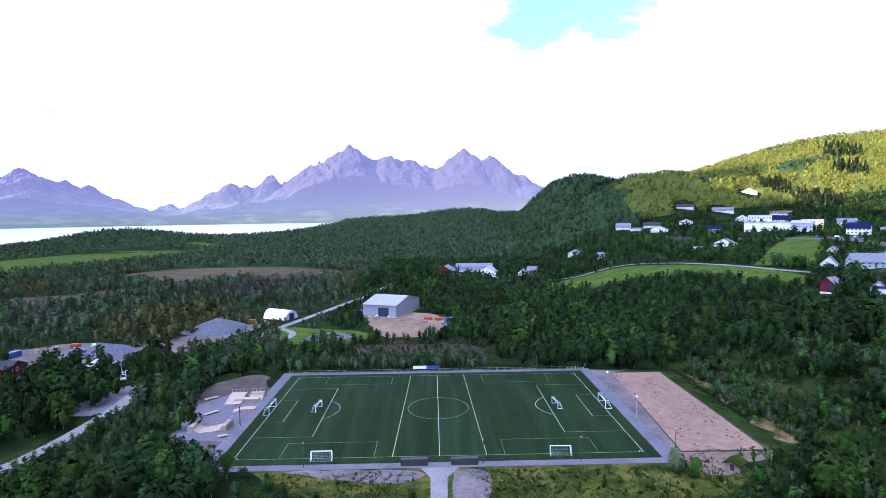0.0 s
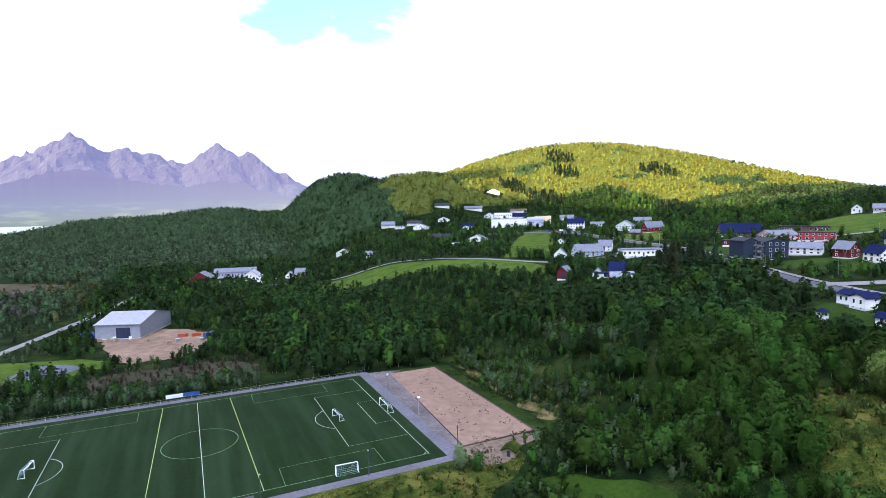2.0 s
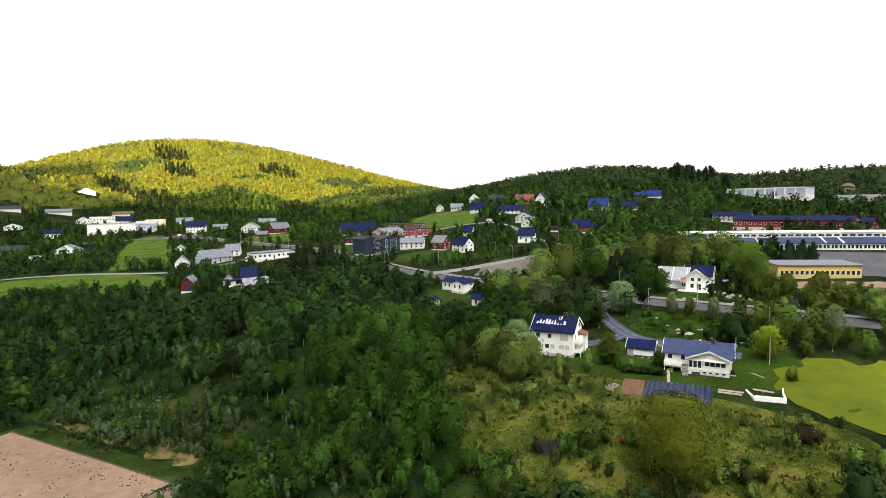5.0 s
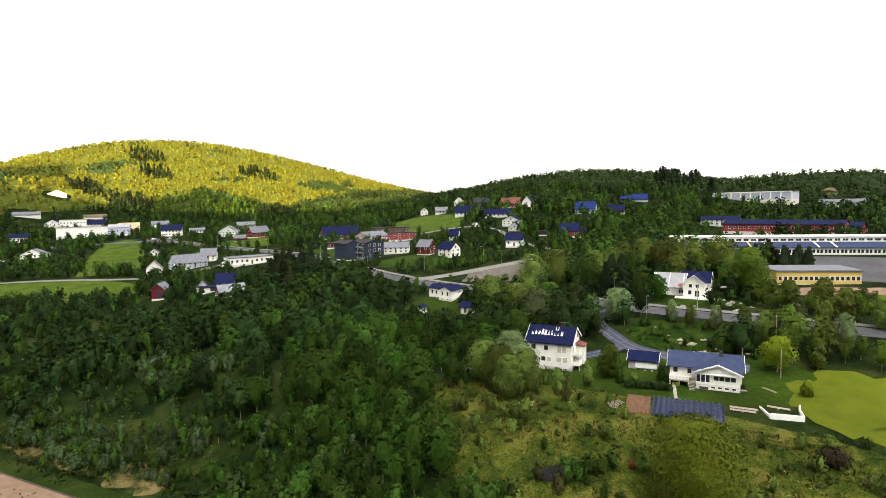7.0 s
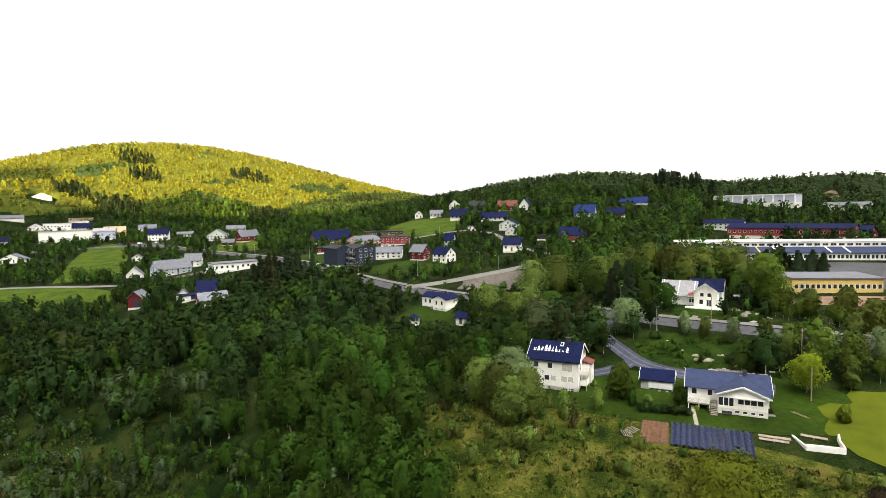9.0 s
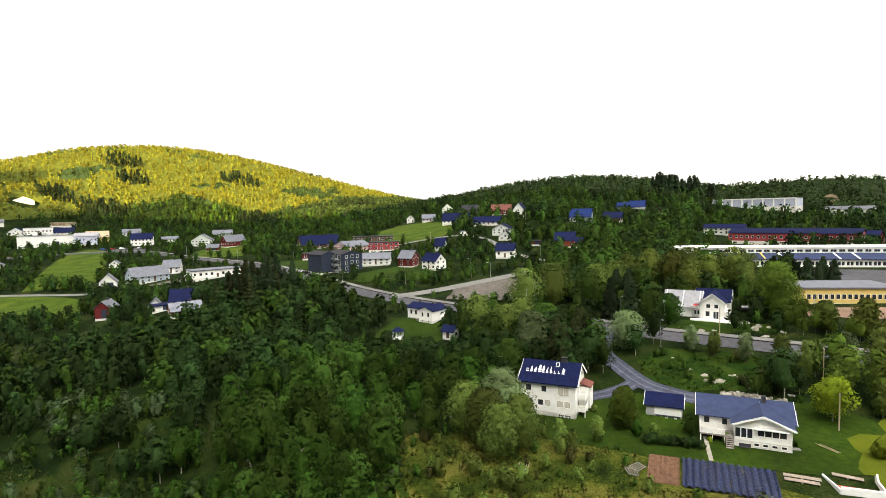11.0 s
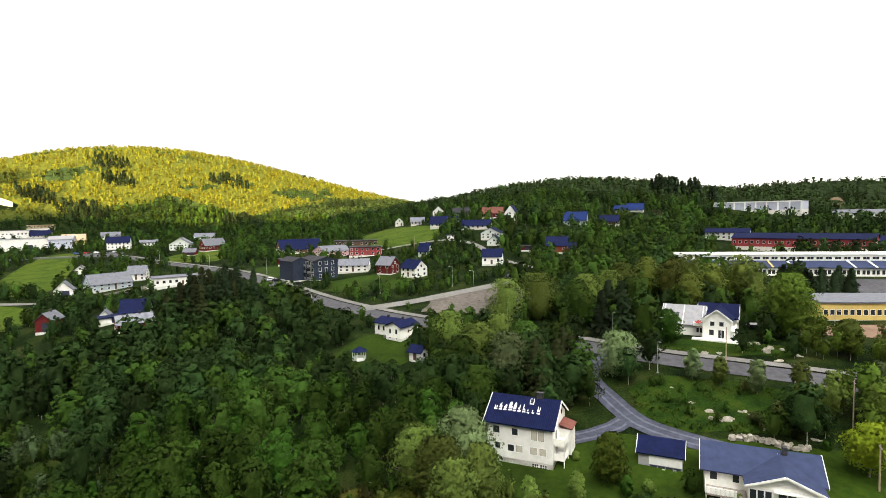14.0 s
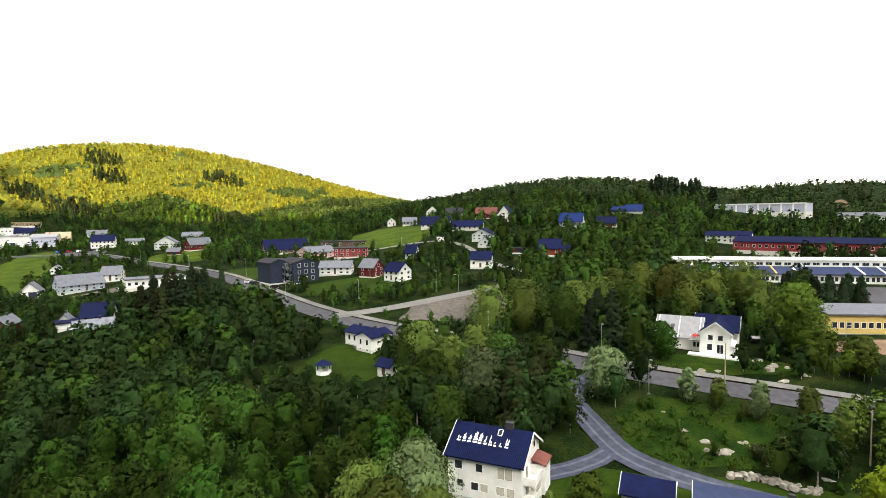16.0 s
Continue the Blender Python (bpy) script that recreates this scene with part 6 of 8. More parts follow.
def villa():
    """The white villa above the road: a long wing under a pale roof and a gabled front with a balcony."""
    ob = thing("white_villa", pose(218.3, -130.7, 26.3, 0, 0, -98), "large white villa with a pale roof and gabled front", "house")
    wing(ob, pose(-5.5, 1.5, 0), 12.5, 9.5, 3.4, 4.0, "x", "white", "lightgrey", 0.4)
    wing(ob, pose(5.0, 0.0, 0), 8.2, 10.5, 5.2, 2.5, "y", "white", "navy", 0.4)
    wing(ob, pose(4.5, 4.6, 0), 11.5, 7.0, 4.9, 3.0, "x", "white", "navy", 0.4)
    f = -5.25
    for u in (3.7, 6.3):
        window(ob, pose(u, f, 3.6), 1.2, 1.1)
    window(ob, pose(3.5, f, 1.2), 1.3, 1.4)
    for u in (5.8, 6.7):
        window(ob, pose(u, f, 0.6), 0.75, 2.0)
    for u in (-0.8, 0.2):
        window(ob, pose(u, -3.3, 1.2), 0.7, 1.2)
    part("balcony", Geo().box(-1.9, 0.9, -5.0, -3.2, 2.9, 3.05), "wood_grey", ob)
    railing(ob, pose(0, 0, 3.05), [(-1.9, -3.2), (-1.9, -5.0), (0.9, -5.0)])
    part("parasol", Geo().cone(-0.5, -4.1, 4.0, 4.6, 1.3, 0.05), "paint_red", ob, "folded red parasol")
    part("deck", Geo().box(-2, 11.5, f - 2.2, f, -1.2, 0.35), "trim_white", ob, "white terrace in front")
    part("skylight", Geo().box(-0.5, 0.5, -0.6, 0.6, 0, 0.12), "glass", ob, "", pose(-7.2, -1.4, 5.4) @ Matrix.Rotation(0.7, 4, "X"))
    for x in (-11.4, -5.4, 0.4):
        part("roof_rib", Geo().box(-0.12, 0.12, -0.2, 6.6, 0.2, 0.36), "trim_white", ob, "white roof edge board", pose(x, -3.8, 3.05) @ Matrix.Rotation(math.atan2(4.0, 4.75), 4, "X"))
    for y in (f - 1.6, f + 4):
        part("pillar", Geo().box(9.6, 9.8, y, y + 0.2, 0, 2.9), "trim_white", ob)
    part("veranda", Geo().box(9.1, 10.2, f - 1.8, f + 4.4, 2.9, 3.1), "trim_white", ob)
    ob.scale = (0.8, 0.95, 1.0)
    SITES.extend([(218, -131, 11), (208, -131, 7)])


def low_villa():
    ob = thing("low_villa", pose(198.5, -49.5, 24.6, 0, 0, -104), "low white villa with a dark blue hipped roof", "house")
    ob.scale = (0.84, 0.84, 0.95)
    wing(ob, pose(3.4, -0.8, 0), 6.6, 9.0, 4.0, 1.3, "y", "white", "navy", 0.6, barge=False)
    wing(ob, pose(-3.2, 1.2, 0), 9.0, 8.0, 4.0, 1.3, "x", "white", "navy", 0.6, barge=False)
    for u, w in ((2.0, 0.8), (4.8, 0.9)):
        window(ob, pose(u, -5.3, 1.9), w, 1.4)
    for u in (1.9, 4.9):
        window(ob, pose(u, -5.32, 0.35), 0.8, 0.35)
    for u in (-5.8, -3.4):
        window(ob, pose(u, -2.8, 1.8), 0.9, 1.4)
    door(ob, pose(-1.2, -2.8, 0.7), 0.95, 2.05, "wall_brown")
    part("stairs", Geo().box(-2.0, -0.2, -4.6, -2.8, -0.3, 0.6), "concrete", ob)
    for x in (-4.5, 2.2):
        part("chimney", Geo().box(x, x + 0.6, 0.4, 1.0, 4.5, 6.2), "metal_dark", ob)
    SITES.append((198, -49, 9))
    gz1 = gz(179, -49)
    gb = thing("gazebo", pose(179, -49, gz1, 0, 0, 15), "small white hexagonal gazebo with a dark roof", "gazebo")
    for i in range(6):
        a = math.radians(60 * i)
        part("post", Geo().box(1.7 * math.cos(a) - 0.09, 1.7 * math.cos(a) + 0.09, 1.7 * math.sin(a) - 0.09, 1.7 * math.sin(a) + 0.09, 0, 2.4), "trim_white", gb)
    part("panel", Geo().cone(0, 0, 0, 0.9, 1.72, 1.72, 6), "trim_white", gb)
    part("roof", Geo().cone(0, 0, 2.4, 3.6, 2.3, 0.1, 6), "roof_navy", gb)
    SITES.append((179, -49, 3))
    house("garden_house", 182.5, -64.5, -100, 3.6, 3.2, 2.7, 1.2, "x", "white", "navy", 1, "small cream garden house with a dark roof", "shed", chimney=False)
    SITES.append((177, -64, 4))


def school():
    """The long school: a low front wing under a pent roof and a clerestory band behind it."""
    x, y = 304.5, -125.0
    a = math.radians(-82)
    ob = thing("school", pose(x, y, 31.6, 0, 0, -82), "long white school with clerestory windows and grey roofs", "school")
    L = 128.0
    part("foundation", Geo().box(-0.1, L + 0.1, -0.1, 20.1, -3, 0.5), "plinth", ob)
    part("wall", Geo().box(0, L, 0, 20, 0.5, 3.9), "wall_white", ob)
    g = Geo()
    n = len(g.v)
    pts = [(-0.6, 3.85), (8.0, 5.9), (8.0, 6.1), (-0.6, 4.05)]
    for u in (-0.4, L + 0.4):
        g.v += [(u, p, q) for p, q in pts]
    g.f += [(0, 1, 2, 3), (7, 6, 5, 4), (0, 4, 5, 1), (1, 5, 6, 2), (2, 6, 7, 3), (3, 7, 4, 0)]
    rf = part("roof", g, "roof_slategrey", ob, "blue-grey pent roof")
    part("clerestory", Geo().box(0, L, 8.0, 20, 3.9, 8.4), "wall_white", ob, "white clerestory storey")
    part("top_roof", Geo().box(-0.5, L + 0.5, 7.6, 20.4, 8.4, 8.75), "trim_white", ob, "white flat roof edge")
    for i in range(int(L / 3.2)):
        u = 1.6 + i * 3.2
        window(ob, pose(u, 8.0, 6.6), 2.2, 1.0)
        window(ob, pose(u - 0.7, 0, 1.5), 1.0, 1.6)
        window(ob, pose(u + 0.7, 0, 1.5), 1.0, 1.6)
    for i, u in enumerate((0.0, 9, 15.5, 34, 41, 62, 69, 92, 100, 127.5)):
        k = math.atan2(2.05, 8.6)
        part("roof_rib", Geo().box(-0.3, 0.3, 0, 8.9, 0.2, 0.5), "wall_yellow" if i in (3,) else "trim_white", rf, "", pose(u, -0.7, 3.9) @ Matrix.Rotation(k, 4, "X"))
    for i in range(1, 12):
        SITES.append((x + math.cos(a) * i * 11 - math.sin(a) * 8, y + math.sin(a) * i * 11 + math.cos(a) * 8, 14))
        SITES.append((x + math.cos(a) * i * 11 + math.sin(a) * 9, y + math.sin(a) * i * 11 - math.cos(a) * 9, 7))
    # the low yellow building in front
    yb = thing("yellow_block", pose(236.6, -160.5, 28.0, 0, 0, -76), "low yellow building with a dark window band", "school")
    part("foundation", Geo().box(0, 27, 0, 16, -3, 0.6), "plinth", yb)
    part("wall", Geo().box(0, 27, 0, 16, 0.6, 5.2), "wall_yellow", yb)
    part("roof", Geo().box(-0.4, 27.4, -0.4, 16.4, 5.2, 5.6), "roof_grey", yb)
    for i in range(16):
        window(yb, pose(1.4 + i * 1.64, 0, 2.0), 1.05, 1.4)
    a = math.radians(-76)
    for i in range(4):
        SITES.append((226.0, -164.0 - i * 10, 8))
        SITES.append((234.7 + math.cos(a) * i * 10 - math.sin(a) * 8, -158.5 + math.sin(a) * i * 10 + math.cos(a) * 8, 11))


def apartments():
    """The dark apartment block: two gabled volumes with balconies between storeys."""
    ob = thing("apartment_block", pose(268.5, 29.5, 30.6, 0, 0, -24), "dark grey three-storey apartment block with balconies", "apartment block")
    for u, v, L, W in ((0, 0, 12, 15), (-9, 6, 8, 13)):
        wing(ob, pose(u, v, 0), L, W, 9.2, 1.6, "y", "anthracite", "dark", 0.5, over=0.3, barge=False)
    for r in range(3):
        for u in (-3.2, 0.0, 3.2):
            window(ob, pose(u, -7.5, 1.6 + r * 2.85), 1.2, 1.5)
        for v in (-5.5, -1.5):
            window(ob, pose(0, 0, 0, 0, 0, -90) @ pose(-v, -6.0, 1.3 + r * 2.85), 1.8, 1.9)
        for v in (-6.6, -2.2):
            b = part("balcony", Geo().box(-7.6, -6.0, v - 0.2, v + 3.0, 0.9 + r * 2.85, 1.05 + r * 2.85), "concrete", ob)
            part("railing", Geo().box(-7.62, -7.56, v - 0.2, v + 3.0, 1.05 + r * 2.85, 2.0 + r * 2.85), "metal_grey", b)
    for v in (-6.7, -2.3, 0.8):
        part("post", Geo().box(-7.6, -7.45, v, v + 0.15, 0, 9.2), "metal_grey", ob)
    SITES.extend([(268, 30, 13), (260, 26, 9), (262, 18, 8)])


HOUSES_HERO = [big_white_house(), bungalow(), garden_shed(), villa(), low_villa(), school(), apartments()]


# ---- sports ground fittings ----
def lamp_post(x, y, h, globe=True, z=None, arm=0.0, turn=0.0, label="thin grey lamp post with a pale lamp head", name="street_lamp"):
    ob = thing(name, pose(x, y, gz(x, y) if z is None else z, 0, 0, turn), label, "lamp post", "lamp posts")
    part("pole", Geo().cone(0, 0, -0.3, h, 0.11, 0.06, 8), "metal_grey", ob)
    part("base", Geo().box(-0.25, 0.25, -0.25, 0.25, -0.4, 0.12), "concrete", ob)
    if arm:
        part("arm", Geo().beam((0, 0, h), (arm, 0, h + 0.2), 0.08), "metal_grey", ob)
        part("lamp_head", Geo().box(arm - 0.1, arm + 0.6, -0.15, 0.15, h + 0.12, h + 0.3), "metal_grey", ob)
    elif globe:
        me = Geo().cone(0, 0, h, h + 0.25, 0.2, 0.42, 10).cone(0, 0, h + 0.25, h + 0.6, 0.42, 0.25, 10)
        part("lamp_head", me, "paint_white", ob, "white round lamp head")
    return ob


for x, y in ((55.6, 12.2), (56.2, -12.2)):
    lamp_post(x, y, 6.2, True, 0.08, label="grey lamp post with a round white lamp")
for x, y, h in ((-31.9, -37.6, 5.8), (10.3, -37.4, 5.8), (33.5, -37.2, 5.8), (-56.0, 13.6, 5.8), (-55.8, -11.4, 5.8), (-18.9, 38.4, 5.0), (-0.2, 38.2, 5.0), (18.3, 38.0, 5.0), (37.4, 38.4, 5.0), (56.0, 38.6, 5.0), (-55.5, 38.6, 5.0), (58.7, -31.5, 5.0)):
    ob = thing("fence_post", pose(x, y, 0.08), "dark slim ball-fence post beside the pitch", "post", "posts round the pitch")
    part("post", Geo().cone(0, 0, -0.3, h, 0.12, 0.09, 8), "metal_dark", ob)
    part("cap", Geo().box(-0.14, 0.14, -0.14, 0.14, h, h + 0.1), "metal_grey", ob)


def net_fence():
    ob = thing("ball_fence", pose(0, 38.3, 0.08), "low grey wire fence behind the pitch", "fence")
    for z in (0.5, 1.1):
        part("rail", Geo().beam((-55, 0, z), (55, 0, z), 0.04), "metal_grey", ob)
    for i in range(38):
        part("fence_post", Geo().box(-0.03, 0.03, -0.03, 0.03, -0.2, 1.15), "metal_grey", ob, "", pose(-55 + i * 110 / 37, 0, 0))


net_fence()
for x in (-6.0, 5.8):
    ob = thing("team_shelter", pose(x, -37.6, 0.1), "low dark team shelter beside the pitch", "shelter", "team shelters")
    part("back", Geo().box(-3.2, 3.2, -0.6, -0.52, 0, 1.5), "metal_dark", ob)
    part("roof", Geo().box(-3.2, 3.2, -0.6, 0.5, 1.5, 1.58), "metal_dark", ob)
    part("bench", Geo().box(-3.0, 3.0, -0.45, -0.05, 0.42, 0.48), "wood_pale", ob)
    for s in (-3.2, 3.12):
        part("side", Geo().box(s, s + 0.08, -0.6, 0.4, 0, 1.5), "metal_dark", ob)
ob = thing("advertising_board", pose(-4, 41.0, gz(-4, 41)), "long blue and white board behind the pitch", "board")
part("panel", Geo().box(-5, 0, -0.05, 0.05, 0.4, 1.6), "paint_white", ob, "white panel")
part("panel", Geo().box(0, 5, -0.05, 0.05, 0.4, 1.6), "paint_blue", ob, "blue panel")
for i in range(5):
    part("leg", Geo().box(-4.9 + i * 2.43, -4.8 + i * 2.43, -0.02, 0.08, -0.3, 1.5), "metal_grey", ob)
ob = thing("turf_hut", pose(67.5, -42.5, gz(67.5, -42.5), 0, 0, -50), "small timber hut with a grassy turf roof", "hut")
part("wall", Geo().extrude([(-1.6, 0), (1.6, 0), (1.6, 1.5), (0, 2.3), (-1.6, 1.5)], -1.8, 1.8), "wood_pale", ob)
part("roof", gable_roof(3.8, 3.2, 1.5, 0.85, 0.4, 0.25), "rough_grass", ob, "grassy turf roof", pose(0, 0, 0, 0, 0, 90))
part("door", Geo().box(-0.45, 0.45, -1.86, -1.8, 0, 1.5), "gate_dark", ob)
SITES.append((67.5, -42.5, 4))


def skate_park():
    tagged(new("pavement", Geo().poly([(-57.2, -22, 0.1), (-57.2, 16, 0.1), (-69, 16, 0.1), (-77, 4, 0.1), (-70, -20, 0.1)][::-1]).mesh("pavement", "path_asphalt")), "violet-grey asphalt skate ground", "skate ground", "", "structure")

    def ramp(x, y, rot, L, W, H, label, curve=True, deck=1.2, rails=True):
        ob = thing("skate_ramp", pose(x, y, 0.1, 0, 0, rot), label, "skate ramp", "skate ramps")
        pts = [(0, 0)]
        n = 8
        for i in range(n + 1):
            k = i / n
            pts.append((L - L * k, H * (1 - math.sqrt(max(0.0, 1 - k * k))) if curve else H * k))
        pts = [(-deck, 0), (L, 0)] + pts[1:] + [(-deck, H)]
        part("ramp", Geo().extrude(pts, -W / 2, W / 2), "wood_pale", ob, "pale plywood riding surface")
        part("side", Geo().extrude([(-deck - 0.02, -0.05), (L * 0.35, -0.05), (L * 0.1, H * 0.75), (-deck - 0.02, H - 0.08)], -W / 2 - 0.06, -W / 2 - 0.02), "wood_grey", ob)
        if rails:
            railing(ob, pose(0, 0, H), [(-deck, -W / 2), (-deck, W / 2)], 1.0, "metal_grey", False)
        part("coping", Geo().beam((0, -W / 2, H), (0, W / 2, H), 0.08), "metal_grey", ob)
        return ob
    ramp(-64.5, 12.5, -90, 6.0, 5.0, 1.5, "broad pale plywood bank ramp with a railing", False)
    ramp(-58.6, 12.8, -90, 3.2, 4.2, 1.6, "pale plywood quarter pipe with a railing")
    ramp(-67.2, -13.8, 0, 3.0, 4.6, 1.7, "pale plywood half pipe end with a railing")
    ramp(-59.6, -12.4, 180, 3.0, 5.2, 1.5, "pale plywood half pipe end beside the fence")
    ob = thing("skate_funbox", pose(-61.5, 9.5, 0.1), "low pale plywood fun box between ramps", "skate ramp", "skate ramps")
    part("top", Geo().box(-3.2, 4.4, -1.0, 1.2, 0, 0.8), "wood_pale", ob)
    part("edge", Geo().beam((-3.2, -1.0, 0.8), (4.4, -1.0, 0.8), 0.07), "metal_grey", ob)
    ob = thing("skate_wave", pose(-58.8, 1.2, 0.1, 0, 0, 8), "wavy pale plywood roller", "skate ramp", "skate ramps")
    part("ramp", Geo().extrude([(-3.2, 0), (3.2, 0)] + [(3.2 - 6.4 * i / 14, 0.12 + 0.55 * math.sin(math.pi * i / 14) ** 2 + 0.5 * max(0, 1 - i / 6)) for i in range(15)], -1.3, 1.3), "wood_pale", ob)
    part("edge", Geo().box(-3.2, 3.2, -1.36, -1.31, 0, 0.12), "metal_grey", ob)
    for x, y, rot, L, W, H in ((-73.5, 13, 40, 4.2, 1.3, 0.5), (-67.8, -1.4, 50, 4.6, 1.2, 0.45), (-63.0, 6.2, 20, 2.2, 1.5, 0.4), (-57.8, -18.8, 30, 2.6, 1.2, 0.4)):
        ob = thing("skate_bench", pose(x, y, max(0.1, gz(x, y)) if x > -70 else gz(x, y) + 0.05, 0, 0, rot), "low pale plywood grind box", "skate ramp", "skate ramps")
        part("top", Geo().box(-L / 2, L / 2, -W / 2, W / 2, H - 0.12, H), "wood_pale", ob)
        for s in (-1, 1):
            part("leg", Geo().box(s * L * 0.4 - 0.1, s * L * 0.4 + 0.1, -W / 2 + 0.05, W / 2 - 0.05, -0.3, H - 0.12), "wood_grey", ob)
    ob = thing("half_pipe_floor", pose(-63.4, -13.2, 0.1), "pale plywood floor of the half pipe", "skate ramp", "skate ramps")
    part("floor", Geo().box(-1.0, 1.2, -2.3, 2.3, 0, 0.06), "wood_pale", ob)
    part("frame", Geo().box(-1.0, 1.2, -2.38, -2.32, -0.05, 0.06), "wood_grey", ob)


skate_park()


# ---- vehicles and yard things ----
def car(x, y, rot, paint, label, z=None, van=False):
    ob = thing("van" if van else "car", pose(x, y, (gz(x, y) + 0.26) if z is None else z, 0, 0, rot), label, "van" if van else "car", "parked cars")
    L, W, H = (5.2, 1.95, 2.1) if van else (4.4, 1.8, 1.45)
    side = [(-L / 2, 0.3), (L / 2, 0.3), (L / 2, 0.75), (L * 0.27, 0.92), (L * 0.12, H), (-L * 0.36, H), (-L * 0.48, 0.95)] if not van else [(-L / 2, 0.35), (L / 2, 0.35), (L / 2, 0.95), (L * 0.36, 1.15), (L * 0.25, H), (-L / 2, H)]
    part("body", Geo().extrude(side, -W / 2, W / 2), "paint_" + paint, ob)
    g = Geo()
    for s in (-1, 1):
        y0 = s * (W / 2 + 0.012)
        pts = [(L * 0.24, 0.96), (L * 0.1, H - 0.1), (-L * 0.32, H - 0.1), (-L * 0.43, 0.98)] if not van else [(L * 0.32, 1.25), (L * 0.22, H - 0.2), (0.2, H - 0.2), (0.2, 1.25)]
        g.poly([(a, y0, b) for a, b in pts][::-s])
    part("side_window", g, "glass", ob)
    part("windscreen", Geo().poly([(L * 0.275, -W * 0.42, 0.95), (L * 0.275, W * 0.42, 0.95), (L * 0.135, W * 0.4, H - 0.03), (L * 0.135, -W * 0.4, H - 0.03)]) if not van else Geo().poly([(L * 0.365, -W * 0.42, 1.2), (L * 0.365, W * 0.42, 1.2), (L * 0.262, W * 0.4, H - 0.06), (L * 0.262, -W * 0.4, H - 0.06)]), "glass", ob)
    for sx in (-0.31, 0.31):
        for s in (-1, 1):
            w = Geo().cone(0, 0, -0.1, 0.1, 0.32, 0.32, 12).mesh("wheel", "rubber")
            wh = part("wheel", w, "", ob, "", pose(sx * L, s * (W / 2 - 0.08), 0.32, 90))
            part("rim", Geo().cone(0, 0, -0.12, 0.12, 0.19, 0.19, 10), "metal_grey", wh)
    for s in (-1, 1):
        part("headlight", Geo().box(L / 2 - 0.02, L / 2 + 0.02, s * W * 0.36 - 0.18, s * W * 0.36 + 0.18, 0.6, 0.74), "paint_silver", ob)
    return ob


for x, y, rot, paint, label in ((259.5, 49.0, -60, "silver", "silver estate car parked by the flats"), (257.5, 44.5, -60, "black", "black car parked by the flats"), (252, 28, -62, "black", "dark car parked at the flats' end"),
                                (245, 111, 30, "silver", "silver car parked in the shop yard"), (238, 104, 60, "white", "white car in the shop yard"), (280, -60, -37, "black", "dark car on the side road"),
                                (338, 300, 20, "red", "red car parked by the store"), (342, 294, 20, "white", "white car parked by the store"), (334, 306, 20, "blue", "blue car parked by the store"), (346, 288, 20, "black", "black car parked by the store"),
                                (349, 282, 20, "silver", "silver car parked by the store"), (205, -112, -80, "black", "dark car parked above the main road"), (24, 326, 60, "white", "white car in the farm yard"), (-140, 92, 40, "black", "black car on the gravel yard"),
                                (226, -143, 10, "black", "dark blue car beside the villa"), (82, 336, 30, "silver", "silver car by the red house")):
    car(x, y, rot, paint, label)
car(-117, 40, -60, "white", "white van on the gravel road", van=True)
car(56, 320, 10, "white", "white van in the farm yard", van=True)
cv = thing("caravan", pose(227, -72.5, gz(227, -72.5) + 0.2, 0, 0, -80), "white caravan with a red stripe at the car park", "caravan")
part("body", Geo().extrude([(-2.9, 0.5), (2.9, 0.5), (3.0, 1.5), (2.5, 2.6), (-2.6, 2.6), (-3.0, 1.6)], -1.1, 1.1), "paint_white", cv)
part("stripe", Geo().box(-2.9, 2.9, -1.12, -1.1, 0.8, 1.05), "paint_red", cv)
part("window", Geo().box(-1.9, -0.5, -1.13, -1.1, 1.4, 2.0).box(0.4, 1.8, -1.13, -1.1, 1.4, 2.0), "glass", cv)
for s in (-1, 1):
    part("wheel", Geo().cone(0, 0, -0.1, 0.1, 0.33, 0.33, 12), "rubber", cv, "", pose(0, s * 1.0, 0.33, 90))
part("drawbar", Geo().beam((3.0, 0, 0.5), (4.1, 0, 0.4), 0.1), "metal_grey", cv)
for x, y, h, turn in ((205, -109.5, 8.0, 200), (187.8, -121, 7.0, 200), (216, -159.5, 8.0, 200), (259.4, -42, 8.0, 150), (243, -18.3, 7.0, 200), (276, 66.6, 8, 200), (262, -50, 6, 120), (288, 118, 8, 200), (232, 6, 8, 200), (304, -62, 7, 180), (338, -96, 7, 180), (209, -80, 8, 200), (310, 185, 8, 200)):
    lamp_post(x, y, h, False, arm=1.2, turn=turn, label="tall thin grey street lamp beside the road")
for x, y, h in ((153.5, -151.8, 7.0), (172, -153, 8.5), (196, -135, 8.5), (176, -86, 8), (330, 10, 9), (372, -68, 9), (395, -30, 9)):
    ob = thing("utility_pole", pose(x, y, gz(x, y)), "grey weathered wooden utility pole", "pole", "utility poles")
    part("pole", Geo().cone(0, 0, -0.3, h, 0.13, 0.09, 8), "wood_pale", ob)
    part("crossarm", Geo().box(-0.7, 0.7, -0.05, 0.05, h - 0.5, h - 0.38), "wood_grey", ob)


